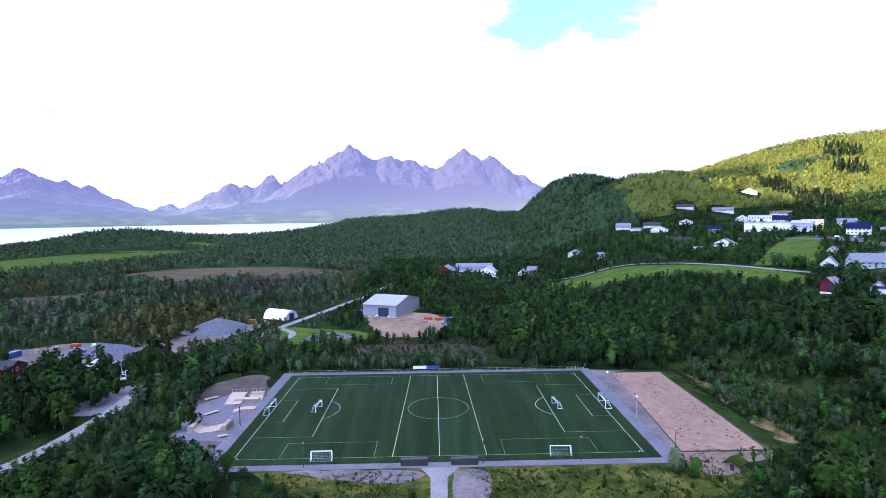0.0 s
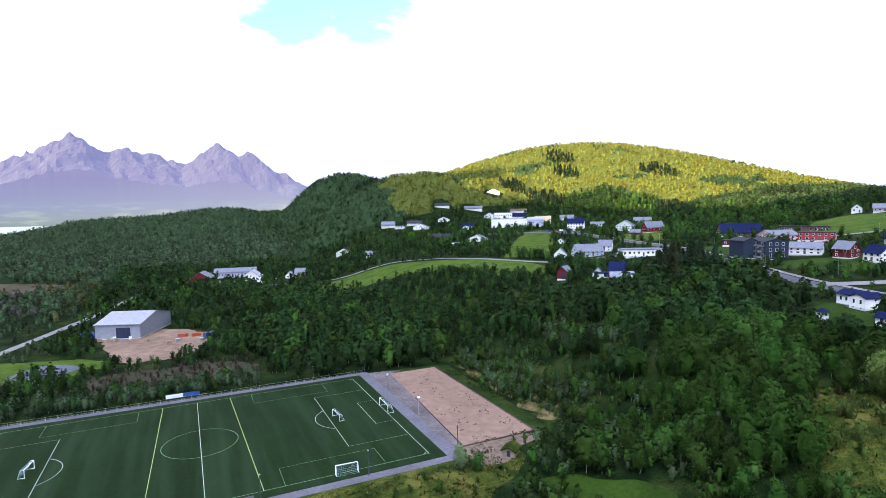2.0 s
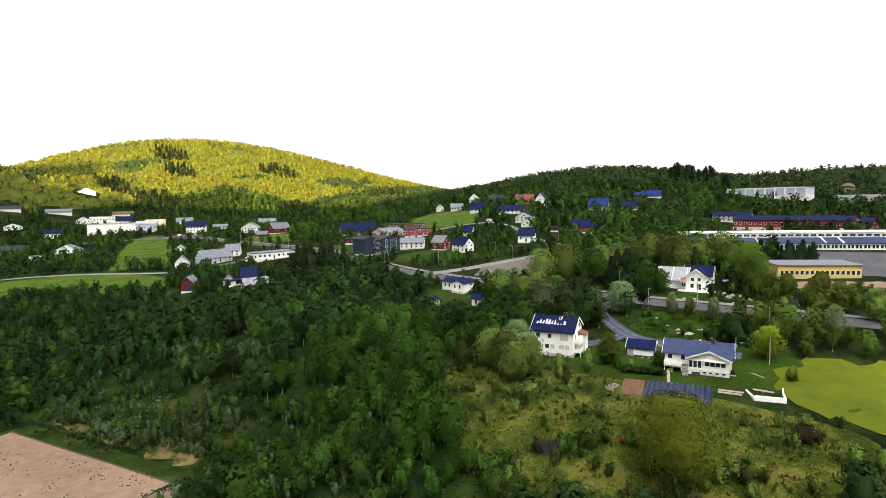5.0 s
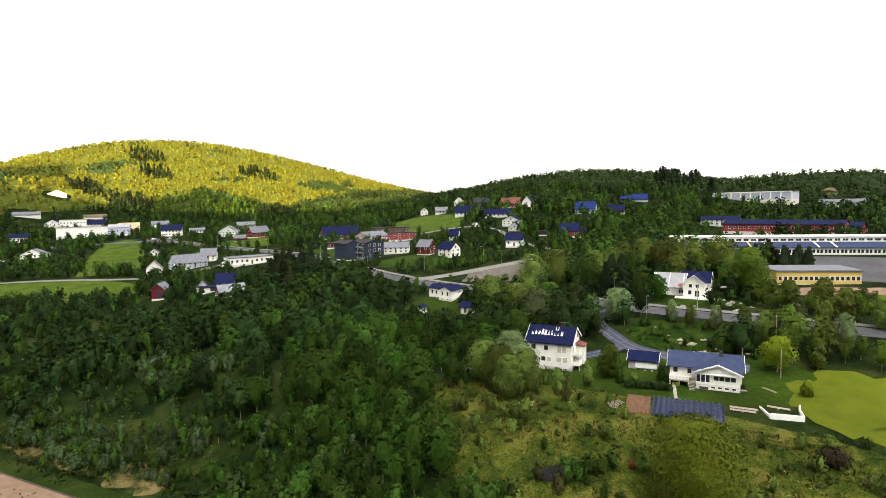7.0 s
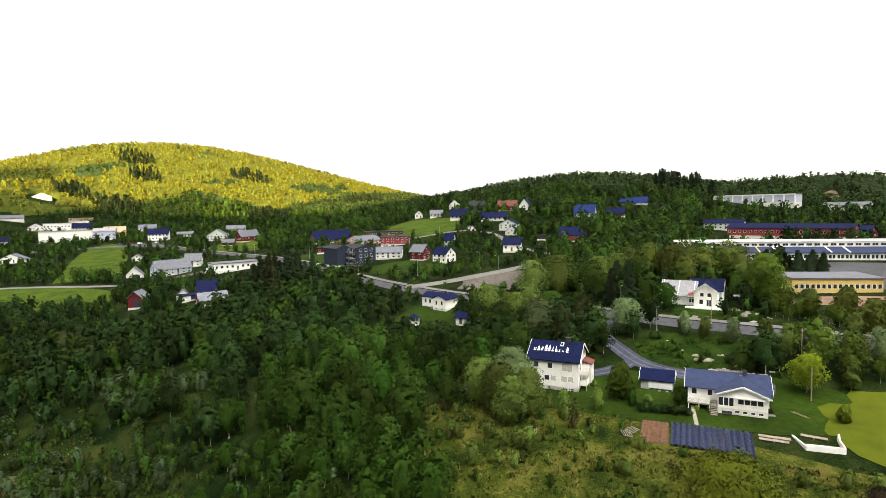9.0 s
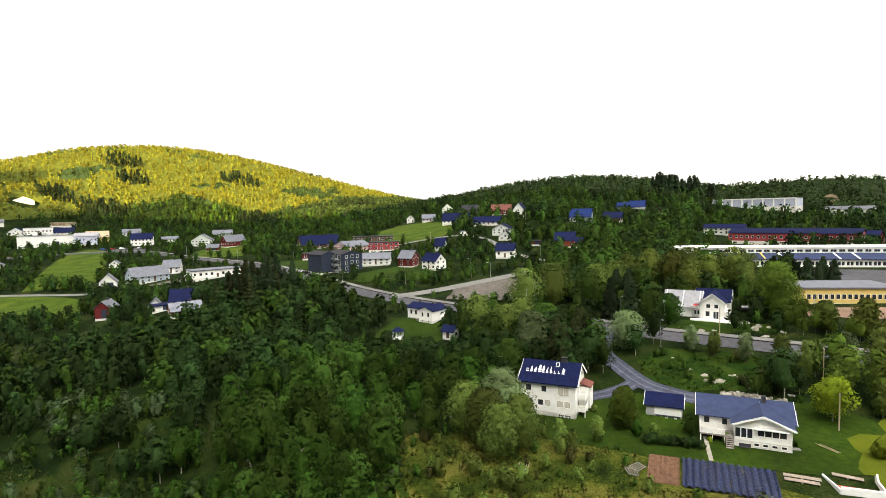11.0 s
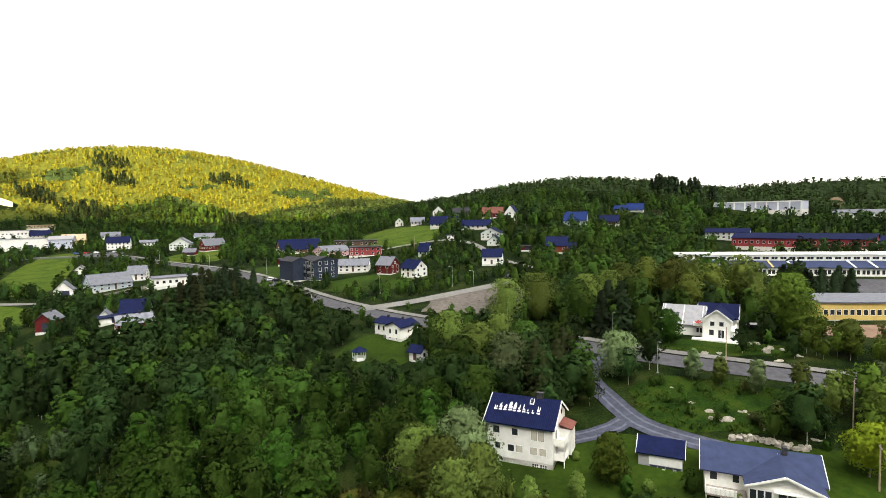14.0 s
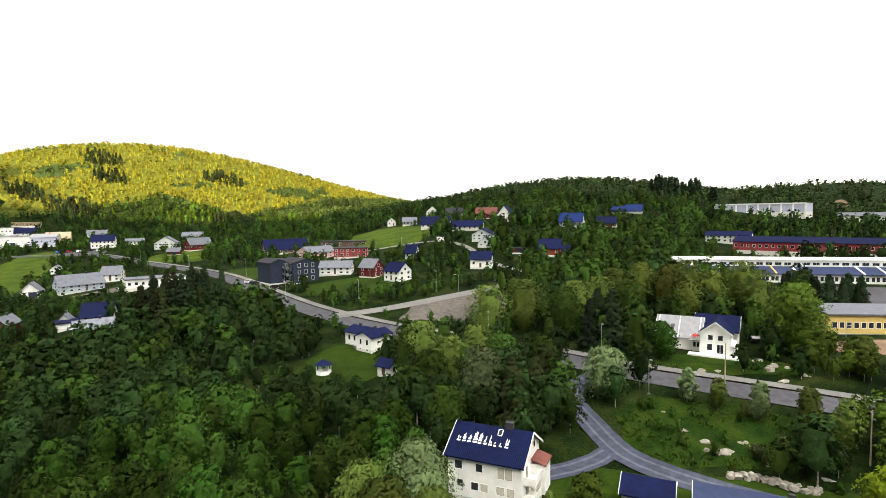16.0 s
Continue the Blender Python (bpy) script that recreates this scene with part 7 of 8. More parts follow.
def heap(x, y, r, h, material, label, seed, rough=0.25):
    ob = thing("gravel_heap", pose(x, y, gz(x, y)), label, "heap")
    v, q = [], []
    n, m = 28, 9
    for j in range(m):
        k = j / (m - 1)
        for i in range(n):
            a = 2 * math.pi * i / n
            rr = r * k * (1 + 0.22 * noise.noise((math.cos(a) * 1.5, math.sin(a) * 1.5, seed)))
            zz = h * (1 - k) ** 0.85 + rough * noise.noise((rr * math.cos(a) * 0.8, rr * math.sin(a) * 0.8, seed)) * (1 - k * 0.6) - 0.25 * k
            v.append((rr * math.cos(a), rr * math.sin(a), zz))
    for j in range(m - 1):
        for i in range(n):
            q.append((j * n + i, (j + 1) * n + i, (j + 1) * n + (i + 1) % n, j * n + (i + 1) % n))
    part("mound", array_mesh("mound", v, q, material, True), material, ob)
    part("spill", array_mesh("spill", [(a * 1.03, b * 1.03, -0.12 + 0.0 * c) for a, b, c in v], q, material, True), material, ob)


heap(-116, 128, 17, 6.5, "blue_gravel", "blue-grey heap of crushed gravel", 1)
heap(-150, 84, 15, 3.2, "blue_gravel", "low heap of blue-grey broken stone", 5, 1.6)
heap(-140, 78, 9, 2.4, "blue_gravel", "low heap of blue-grey broken stone", 8, 1.4)
house("cabin_workshop", -129, 51, -25, 12.5, 8, 3.0, 1.6, "x", "white", "lightgrey", 1, "pale workshop cabin with a light sheet roof", "workshop", chimney=False)
house("dark_red_depot", -166, 45, 0, 13, 9, 5.0, 2.0, "x", "red", "dark", 2, "dark red depot with a veranda", "depot", chimney=False)


def arch_hall():
    ob = thing("arched_hall", pose(-91, 158, gz(-91, 158), 0, 0, 62), "white arched tent hall with a blue end wall", "tent hall")
    n, r, L = 14, 5.2, 17.0
    pts = [(r * math.cos(math.pi * i / n), r * 1.0 * math.sin(math.pi * i / n)) for i in range(n + 1)]
    g = Geo()
    for i in range(n):
        (a, b), (c, d) = pts[i], pts[i + 1]
        g.poly([(a, -L / 2, b), (a, L / 2, b), (c, L / 2, d), (c, -L / 2, d)][::-1])
    part("roof", g, "paint_white", ob, "white curved membrane roof")
    part("end_wall", Geo().poly([(a, -L / 2 + 0.1, b) for a, b in pts]), "wall_bluegrey", ob, "pale blue end wall")
    part("end_wall", Geo().poly([(a, L / 2 - 0.1, b) for a, b in pts][::-1]), "wall_bluegrey", ob)
    part("gate", Geo().box(-2.0, 2.0, -L / 2 - 0.02, -L / 2 + 0.06, 0, 3.6), "gate_dark", ob)
    SITES.append((-91, 158, 10))


arch_hall()
r8 = np.random.default_rng(8)
CLUTTER = (("container", "blue shipping container beside the hall", "paint_blue", (6.0, 2.4, 2.5)), ("pallet_stack", "stack of pale timber pallets", "wood_pale", (1.6, 1.3, 1.5)), ("crate", "grey metal storage crate", "metal_grey", (2.0, 1.5, 1.3)),
           ("tank", "white plastic liquid tank", "paint_white", (1.2, 1.2, 1.2)), ("scrap_pile", "rust-red scrap container in a yard", "brick_red", (4.0, 2.0, 1.5)))


def clutter(kind, x, y, rot):
    name, label, material, (L, W, H) = CLUTTER[kind]
    ob = thing(name, pose(x, y, gz(x, y) + 0.13, 0, 0, rot), label, name.replace("_", " "), "yard clutter")
    part("body", Geo().box(-L / 2, L / 2, -W / 2, W / 2, 0, H), material, ob)
    g = Geo()
    n = max(3, int(L / 0.4))
    for i in range(n):
        u = -L / 2 + (i + 0.5) * L / n
        g.box(u - 0.05, u + 0.05, -W / 2 - 0.04, W / 2 + 0.04, 0.05, H - 0.05)
    part("rib", g, material, ob)
    part("lid", Geo().box(-L / 2 - 0.04, L / 2 + 0.04, -W / 2 - 0.04, W / 2 + 0.04, H, H + 0.08), material, ob)


for kind, x, y, rot in ((0, -47, 166, -20), (0, -41, 160, -20), (1, -36, 150, 10), (1, -33, 148, 40), (2, -30, 146, 0), (3, -27, 150, 0), (4, 2, 140, 10), (0, 8, 134, 30), (2, -6, 132, 20), (1, -10, 128, 0), (4, -4, 142, -30),
                        (2, 4, 128, 50), (3, -34, 154, 0), (1, -40, 152, 20), (2, -160, 92, 10), (2, -165, 88, 50), (4, -170, 95, 0), (1, -175, 90, 30), (3, -162, 96, 0), (0, -158, 78, 20), (1, -180, 84, 0), (2, -172, 80, 20), (0, -186, 78, 80),
                        (1, -100, 140, 0), (2, -96, 143, 30), (4, -104, 146, 10), (3, -93, 139, 0), (0, 20, 333, 10), (4, 30, 335, 0), (1, 14, 330, 0), (2, 70, 345, 0), (3, 76, 340, 0), (1, 102, 332, 20), (4, 108, 336, 0)):
    clutter(kind, x, y, rot)


# ---- garden things ----
def garden():
    z = gz(132, -132)
    r = np.random.default_rng(2)
    # plastic sheeting in ridges over the vegetable rows
    xs, ys = np.linspace(127.6, 135.8, 30), np.linspace(-139.6, -126.2, 130)
    gx, gy = np.meshgrid(xs, ys, indexing="ij")
    zz = ground(gx, gy) + 0.25 + 0.4 * np.abs(np.sin(gy * 3.0)) + r.normal(0, 0.035, gx.shape)
    idx = np.arange(gx.size).reshape(gx.shape)
    quads = np.stack([idx[:-1, :-1], idx[1:, :-1], idx[1:, 1:], idx[:-1, 1:]], -1).reshape(-1, 4)
    tagged(new("tarpaulin", array_mesh("tarpaulin", np.c_[gx.ravel(), gy.ravel(), zz.ravel()], quads, "tarp")), "dark blue plastic sheeting over vegetable rows", "tarpaulin")
    for i in range(12):
        x, y = r.uniform(127.8, 135.5), r.uniform(-139, -126.5)
        ob = thing("weight_stone", pose(x, y, gz(x, y) + 0.42, 0, 0, r.uniform(0, 180)), "pale stone weighing down the sheeting", "stone", "stones on the sheeting")
        part("stone", Geo().cone(0, 0, -0.1, 0.12, 0.16, 0.1, 6), "stone", ob)
        part("batten", Geo().box(-0.5, 0.5, -0.04, 0.04, -0.06, 0.0), "wood_pale", ob)
    # dug bed with furrows
    xs, ys = np.linspace(127.8, 136.2, 36), np.linspace(-125.8, -120.9, 60)
    gx, gy = np.meshgrid(xs, ys, indexing="ij")
    edge = np.minimum(np.minimum(gx - 127.8, 136.2 - gx), np.minimum(gy + 125.8, -120.9 - gy))
    zz = ground(gx, gy) + np.where(edge < 0.01, -0.1, 0.16) + 0.1 * np.abs(np.sin(gy * 4.2)) + r.normal(0, 0.03, gx.shape)
    idx = np.arange(gx.size).reshape(gx.shape)
    quads = np.stack([idx[:-1, :-1], idx[1:, :-1], idx[1:, 1:], idx[:-1, 1:]], -1).reshape(-1, 4)
    tagged(new("vegetable_bed", array_mesh("vegetable_bed", np.c_[gx.ravel(), gy.ravel(), zz.ravel()], quads, "dug_soil")), "brown dug vegetable bed with furrows", "bed")
    ob = thing("garden_wall", pose(0, 0, 0), "low white garden wall with a corner post", "wall")
    zc = gz(134, -150)
    for a, b, h in (((132.8, -147.6), (133.2, -153.2), 0.9), ((133.2, -153.2), (137.6, -153.0), 0.9), ((132.8, -147.6), (137.4, -146.2), 0.5)):
        part("panel", Geo().beam((*a, zc + h / 2 - 0.05), (*b, zc + h / 2 - 0.05), 0.22, h + 0.3), "trim_white", ob)
    part("peak", Geo().extrude([(-0.9, 0), (0.9, 0), (0, 1.0)], -0.11, 0.11), "trim_white", ob, "", pose(137.0, -153.0, zc + 0.9))
    part("floor", Geo().poly([(133, -147.8, zc + 0.12), (133.4, -153, zc + 0.12), (137.4, -152.8, zc + 0.12), (137.2, -146.6, zc + 0.12)]), "brick_red", ob, "dark red paved floor")
    for x, y, rot, L in ((135.6, -143.2, 88, 5.0), (134.4, -143.0, 88, 4.6), (137.6, -149.5, 80, 4.0)):
        ob = thing("plank_stack", pose(x, y, gz(x, y) + 0.1, 0, 0, rot), "grey planks laid on the grass", "planks")
        for i in range(4):
            part("plank", Geo().box(-L / 2, L / 2, -0.5 + i * 0.26, -0.28 + i * 0.26, 0.1, 0.16), "wood_grey" if i % 2 else "wood_pale", ob)
        part("bearer", Geo().box(-0.1, 0.1, -0.5, 0.5, -0.2, 0.1), "wood_grey", ob)
    for x, y, rot in ((129.5, -118.6, 20), (131.0, -119.4, -30), (126.0, -101.5, 10)):
        ob = thing("drying_rack", pose(x, y, gz(x, y) + 0.05, 0, 0, rot), "grey wooden frame lying in the grass", "frame")
        for i in range(5):
            part("bar", Geo().beam((-1.2, -0.8 + i * 0.4, 0.15 + 0.08 * i), (1.2, -0.8 + i * 0.4, 0.35), 0.08), "wood_grey", ob)
        for s in (-1.2, 1.2):
            part("side", Geo().beam((s, -0.8, 0.1), (s, 0.8, 0.45), 0.09), "wood_grey", ob)
    ob = thing("ladder", pose(146.5, -148.6, gz(146.5, -148.6) + 0.1, 0, 0, 40), "pale ladder lying on the lawn", "ladder")
    for s in (-0.25, 0.25):
        part("rail", Geo().box(-2.2, 2.2, s - 0.04, s + 0.04, 0.05, 0.13), "wood_pale", ob)
    for i in range(12):
        part("rung", Geo().box(-2.0 + i * 0.36, -1.95 + i * 0.36, -0.25, 0.25, 0.07, 0.11), "wood_pale", ob)
    # retaining wall of stones behind the drive
    wall = thing("stone_wall", pose(0, 0, 0), "low dry-stone wall behind the bungalow", "stone wall")
    base = [Geo().cone(0, 0, 0, 0.55, 0.5, 0.36, 7).mesh("stone", "stone"), Geo().cone(0, 0, 0, 0.45, 0.62, 0.4, 6).mesh("stone", "stone"), Geo().box(-0.45, 0.45, -0.35, 0.35, 0, 0.5).mesh("stone", "stone")]
    for i in range(70):
        k = i / 70
        x, y = 163.0 + 0.6 * math.sin(k * 6) + r.uniform(-0.5, 0.5), -133.6 - 11.6 * k
        s = r.uniform(0.6, 1.15)
        ob = part("stone", base[i % 3], "", wall, "", pose(x, y, gz(x, y) + r.uniform(-0.05, 0.55), r.uniform(-20, 20), r.uniform(-20, 20), r.uniform(0, 360)))
        ob.scale = (s, s, s)
    for x, y, s in ((170, -133.4, 2.4), (172.5, -130.7, 1.7), (175, -127.5, 1.3), (168, -139, 1.3), (173.5, -136, 1.1), (166.5, -146.5, 1.2), (202, -131, 2.2), (203, -134, 1.8), (201, -146, 1.9), (205, -150, 1.6), (181, -124, 0.9)):
        ob = thing("boulder", pose(x, y, gz(x, y) - 0.15 * s, r.uniform(-15, 15), 0, r.uniform(0, 360)), "grey lichen-spotted boulder in the grass", "boulder", "boulders on the slope")
        bm = bmesh.new()
        bmesh.ops.create_icosphere(bm, subdivisions=2, radius=0.62)
        for v in bm.verts:
            v.co *= 1 + 0.45 * noise.noise(v.co * 2.1 + Vector((x, y, 0)))
            v.co.z *= 0.55
        me = bpy.data.meshes.new("rock")
        bm.to_mesh(me), bm.free()
        me.materials.append(MATS["stone"])
        q = part("rock", me, "", ob)
        q.scale = (s, s * 0.8, s)
        q2 = part("chip", base[2], "", ob, "", pose(s * 0.7, 0.3, 0.0, 10, 0, 40))
        q2.scale = (0.5, 0.5, 0.5)


garden()


# ---- woods ----
def stamp(name, kinds, xs, ys, hs, material, label, stems=True):
    """One sheet of woodland: crowns of leaf clumps set on the ground, with stems."""
    out, turned, tone, quads, count = [], [], [], [], 0
    r = np.random.default_rng(5)
    z = ground(xs, ys)
    pick = r.integers(0, len(kinds), len(xs))
    turn = r.uniform(0, 2 * np.pi, len(xs))
    for k, (base, _, nb, fb) in enumerate(kinds):
        sel = np.where(pick == k)[0]
        if not len(sel):
            continue
        c, s = np.cos(turn[sel])[:, None], np.sin(turn[sel])[:, None]
        h = hs[sel][:, None]
        wide = h * r.uniform(0.85, 1.25, len(sel))[:, None]
        vx = (base[None, :, 0] * c - base[None, :, 1] * s) * wide + xs[sel][:, None]
        vy = (base[None, :, 0] * s + base[None, :, 1] * c) * wide + ys[sel][:, None]
        vz = base[None, :, 2] * h + z[sel][:, None]
        out.append(np.stack([vx, vy, vz], -1).reshape(-1, 3))
        turned.append(np.stack([nb[None, :, 0] * c - nb[None, :, 1] * s, nb[None, :, 0] * s + nb[None, :, 1] * c, nb[None, :, 2] + 0 * c], -1).reshape(-1, 3))
        quads.append((fb[None] + (count + np.arange(len(sel)) * len(base))[:, None, None]).reshape(-1, 3))
        count += len(sel) * len(base)
        tone.append(np.repeat(r.uniform(0, 1, len(sel)), len(base)))
    v = np.concatenate(out).astype(np.float32)
    nn, tone = np.concatenate(turned), np.concatenate(tone)
    root = thing(name, pose(0, 0, 0), label, "woodland", "", "stuff")
    tagged(part("crown", array_mesh("crown", v, np.concatenate(quads), material, True, nn, tone), material, root), "", "", "", "stuff")
    if stems:
        n = len(xs)
        rr = hs * 0.016
        ring = [(math.cos(a), math.sin(a)) for a in (0.3, 2.4, 4.5)]
        sv = np.stack([np.c_[xs + rr * cx, ys + rr * cy, z - 0.3] for cx, cy in ring] + [np.c_[xs + rr * 0.4 * cx, ys + rr * 0.4 * cy, z + hs * 0.7] for cx, cy in ring], 1).reshape(-1, 3)
        q = np.array([[0, 1, 4, 3], [1, 2, 5, 4], [2, 0, 3, 5]])
        quads = (q[None] + np.arange(n)[:, None, None] * 6).reshape(-1, 4)
        tagged(part("stem", array_mesh("stem", sv, quads, "bark"), "bark", root), "", "", "", "stuff")
    return root


def stature(x, y):
    """Tree heights by stretch of the plan: kept low where trees would hide ground or houses from the camera."""
    k = np.ones(np.shape(x))
    for x0, x1, y0, y1, f in ((-125, 22, 84, 210, 0.62), (-70, 24, 42, 84, 0.5), (24, 95, 42, 110, 1.0), (95, 560, 30, 480, 0.82), (158, 177, -74, -36, 0.45), (82, 108, -60, 45, 0.6), (205, 560, -170, 30, 0.95),
                              (150, 172, 40, 92, 0.6), (60, 100, -112, -60, 0.72), (-106, -72, -48, 4, 0.5), (186, 222, -205, -148, 0.6), (205, 420, 30, 330, 0.72), (212, 305, 36, 145, 0.42), (236, 345, -60, 30, 0.6), (196, 240, -76, -8, 0.42), (-45, 75, -80, -36, 0.35), (105, 178, 86, 250, 0.6)):
        k = np.where((x > x0) & (x < x1) & (y > y0) & (y < y1), np.minimum(k, f) if f < 1 else k, k)
    return k


def plant_woods():
    near_k = [crown(40 + i, 1.0, 700, 0.044, low=0.24, girth=0.24 + 0.025 * (i % 4), rings=4, segs=6, per=16) for i in range(9)]
    mid_k = [crown(60 + i, 1.0, 170, 0.082, low=0.12, girth=0.26 + 0.02 * (i % 3), rings=4, segs=6, per=8) for i in range(7)]
    far_k = [crown(80 + i, 1.0, 28, 0.145, girth=0.28, rings=2, segs=5, per=5) for i in range(6)]
    low_k = [crown(70 + i, 1.0, 52, 0.115, girth=0.28, rings=3, segs=5, per=6) for i in range(6)]
    belt_k = [crown(90 + i, 1.0, 260, 0.066, girth=0.26, rings=3, segs=6, per=9) for i in range(6)]
    x, y = scatter(-430, 560, -300, 480, 4.9)
    ok = free(x, y)
    d = np.hypot(x - 50, y + 128)
    bear = np.degrees(np.arctan2(x - 0, y + 150))
    ok &= (bear > -48) & (bear < 128) & (d > 22) & ((y > -212) | (x > 380))
    dens = np.array([noise.noise((a * 0.022, b * 0.022, 2)) for a, b in zip(x, y)])
    ok &= rng.uniform(size=len(x)) < np.clip(0.82 + dens * 0.9, 0.3, 1) * np.where(d > 330, 0.7, 1) * np.where((x > 205) & (y > -170), 0.9, 1)
    x, y, d, dens = x[ok], y[ok], d[ok], dens[ok]
    h = rng.uniform(5.6, 11.2, len(x)) * (1 + 0.25 * dens) * stature(x, y)
    own = (x > 82) & (x < 150) & (y > -112) & (y < -38)
    pick = np.where(own)[0]
    pick = pick[np.argsort(rng.uniform(size=len(pick)))][:280]
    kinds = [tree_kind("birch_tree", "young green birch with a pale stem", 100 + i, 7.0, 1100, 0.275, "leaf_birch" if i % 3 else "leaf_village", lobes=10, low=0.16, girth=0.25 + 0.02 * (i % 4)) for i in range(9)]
    for n, i in enumerate(pick):
        k = float(h[i] / 7.0)
        m = pose(x[i], y[i], gz(x[i], y[i]), 0, 0, float(rng.uniform(0, 360)))
        src = kinds[n % 9]
        if n < 9:
            src.matrix_basis = m
            src.scale = (k, k, k)
        else:
            ob = copy_thing(src, m)
            ob.scale = (k, k, k)
    rest = np.ones(len(x), bool)
    rest[pick] = False
    town = rest & ((x > 236) | (y > -150)) & (x > 205) & (y > -175) & (y < 420)
    rest &= ~town
    # trees on the sunny stretch get a brighter leaf in place of sunlight
    lush = rest & (x > 158) & (x < 236) & (y < -150)
    rest &= ~lush
    stamp("verge_trees", near_k, x[lush], y[lush], h[lush], "leaf_round", "young trees beside the road, sunlight put into their yellow-green colour")
    round_k = [crown(140 + i, 1.0, 96, 0.10, 0.06, 0.33, 3, 6, per=8) for i in range(6)]
    pale = rng.uniform(size=len(x)) < 0.3
    tall = h * rng.uniform(0.6, 1.2, len(x))
    stamp("village_trees", round_k, x[town & ~pale], y[town & ~pale], tall[town & ~pale], "leaf_village", "leafy green trees and bushes between the houses")
    stamp("village_trees", round_k, x[town & pale], y[town & pale], tall[town & pale], "leaf_wood", "dark green trees and bushes between the houses")
    # the scrub of the plain: willow thickets, leafless alders and dull olive birches in drifts
    plain = rest & (x < -60) & (y > 60) & (bear[ok] < -2)
    rest &= ~plain
    drift = np.array([noise.noise((a * 0.011, b * 0.018, 9)) + 0.35 * noise.noise((a * 0.05, b * 0.06, 4)) for a, b in zip(x, y)])
    shrub = h * rng.uniform(0.55, 0.95, len(x))
    for lo, hi, leaf, label in ((-2, -0.30, "leaf_mauve", "grey-violet leafless thicket on the plain"), (-0.30, 0.26, "leaf_plain", "grey-green willow scrub on the plain"), (0.26, 2, "leaf_dull", "dull olive birch scrub on the plain")):
        s = plain & (drift >= lo) & (drift < hi)
        stamp("plain_scrub", low_k, x[s], y[s], shrub[s], leaf, label, False)
    for name, a, b, ks, label in (("birch_wood", 0, 150, near_k, "dense young birch wood between pitch and houses"), ("mixed_wood", 150, 320, mid_k, "green birch wood round the village"),
                                  ("distant_wood", 320, 2000, far_k, "green woodland beyond the village")):
        s = rest & (d >= a) & (d < b)
        light = rng.uniform(size=len(x)) < 0.27
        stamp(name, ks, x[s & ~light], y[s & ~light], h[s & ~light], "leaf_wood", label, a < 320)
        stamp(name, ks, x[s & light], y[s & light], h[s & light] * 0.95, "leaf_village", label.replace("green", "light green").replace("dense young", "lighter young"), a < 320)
    # belts of young trees along the west road and behind the pitch
    for x0, x1, y0, y1, step, lo, hi, line in ((-100, -62, -120, 120, 3.4, 4.5, 8.0, ROAD_WEST), (-62, 22, 43, 57, 3.0, 2.4, 4.6, None), (-30, 30, 58, 84, 3.6, 1.2, 3.0, None)):
        bx, by = scatter(x0, x1, y0, y1, step)
        keep = ~inside(bx, by, FIELDS["skate"]) & ~((bx > -58) & (by < 42))
        if line:
            p = along(line, 3)
            dist = np.min(np.hypot(bx[:, None] - p[None, :, 0], by[:, None] - p[None, :, 1]), 1)
            east = bx > np.interp(by, p[:, 1], p[:, 0])
            keep &= east & (dist > 4.0) & (dist < 26)
            for key in ("yard", "loop"):
                keep &= ~inside(bx, by, FIELDS[key])
        keep &= rng.uniform(size=len(bx)) < 0.85
        bx, by = bx[keep], by[keep]
        stamp("young_belt", low_k if y0 > 57 else mid_k if y0 > 40 else belt_k, bx, by, rng.uniform(lo, hi, len(bx)) * stature(bx, by) ** (1 if line else 0), "leaf_plain" if y0 < 58 else "leaf_heath", "dense belt of young grey-green trees" if y0 < 58 else "low brown brush on the heath bank")
    # low growth in the glade and on the bank
    for key, share in (("glade", 0.95), ("bank", 1.0)):
        poly = np.array(FIELDS[key], float)
        bx, by = scatter(poly[:, 0].min(), poly[:, 0].max(), poly[:, 1].min(), poly[:, 1].max(), 2.1)
        drift = np.array([noise.noise((a * 0.09, b * 0.09, 6)) for a, b in zip(bx, by)])
        keep = inside(bx, by, FIELDS[key]) & (rng.uniform(size=len(bx)) < share * np.clip(0.6 + 1.6 * drift, 0, 1)) & (bx > 86)
        for k, leaf in enumerate(("leaf_village", "leaf_plain")):
            sel = keep & (rng.uniform(size=len(bx)) < 0.5)
            stamp("young_birches", belt_k if k else mid_k, bx[sel], by[sel], rng.uniform(1.5, 5.2, sel.sum()), leaf, "low young birches and willows in the open grass")
    # brushwood between the stems, down to the edge of the wood
    for x0, x1, y0, y1, step, lo, hi, share in ((84, 128, -86, 40, 3.0, 1.6, 4.2, 0.75), (58, 98, -84, -38, 2.8, 1.6, 4.6, 0.9)):
        bx, by = scatter(x0, x1, y0, y1, step)
        keep = free(bx, by, 0.6) & (rng.uniform(size=len(bx)) < share)
        for leaf, a, b in (("leaf_village", 0, 0.4), ("leaf_plain", 0.4, 0.7), ("leaf_birch", 0.7, 1.0)):
            lot = rng.uniform(size=len(bx))
            sel = keep & (lot >= a) & (lot < b)
            stamp("brushwood", low_k, bx[sel], by[sel], rng.uniform(lo, hi, sel.sum()), leaf, "low leafy brushwood between young birches", False)


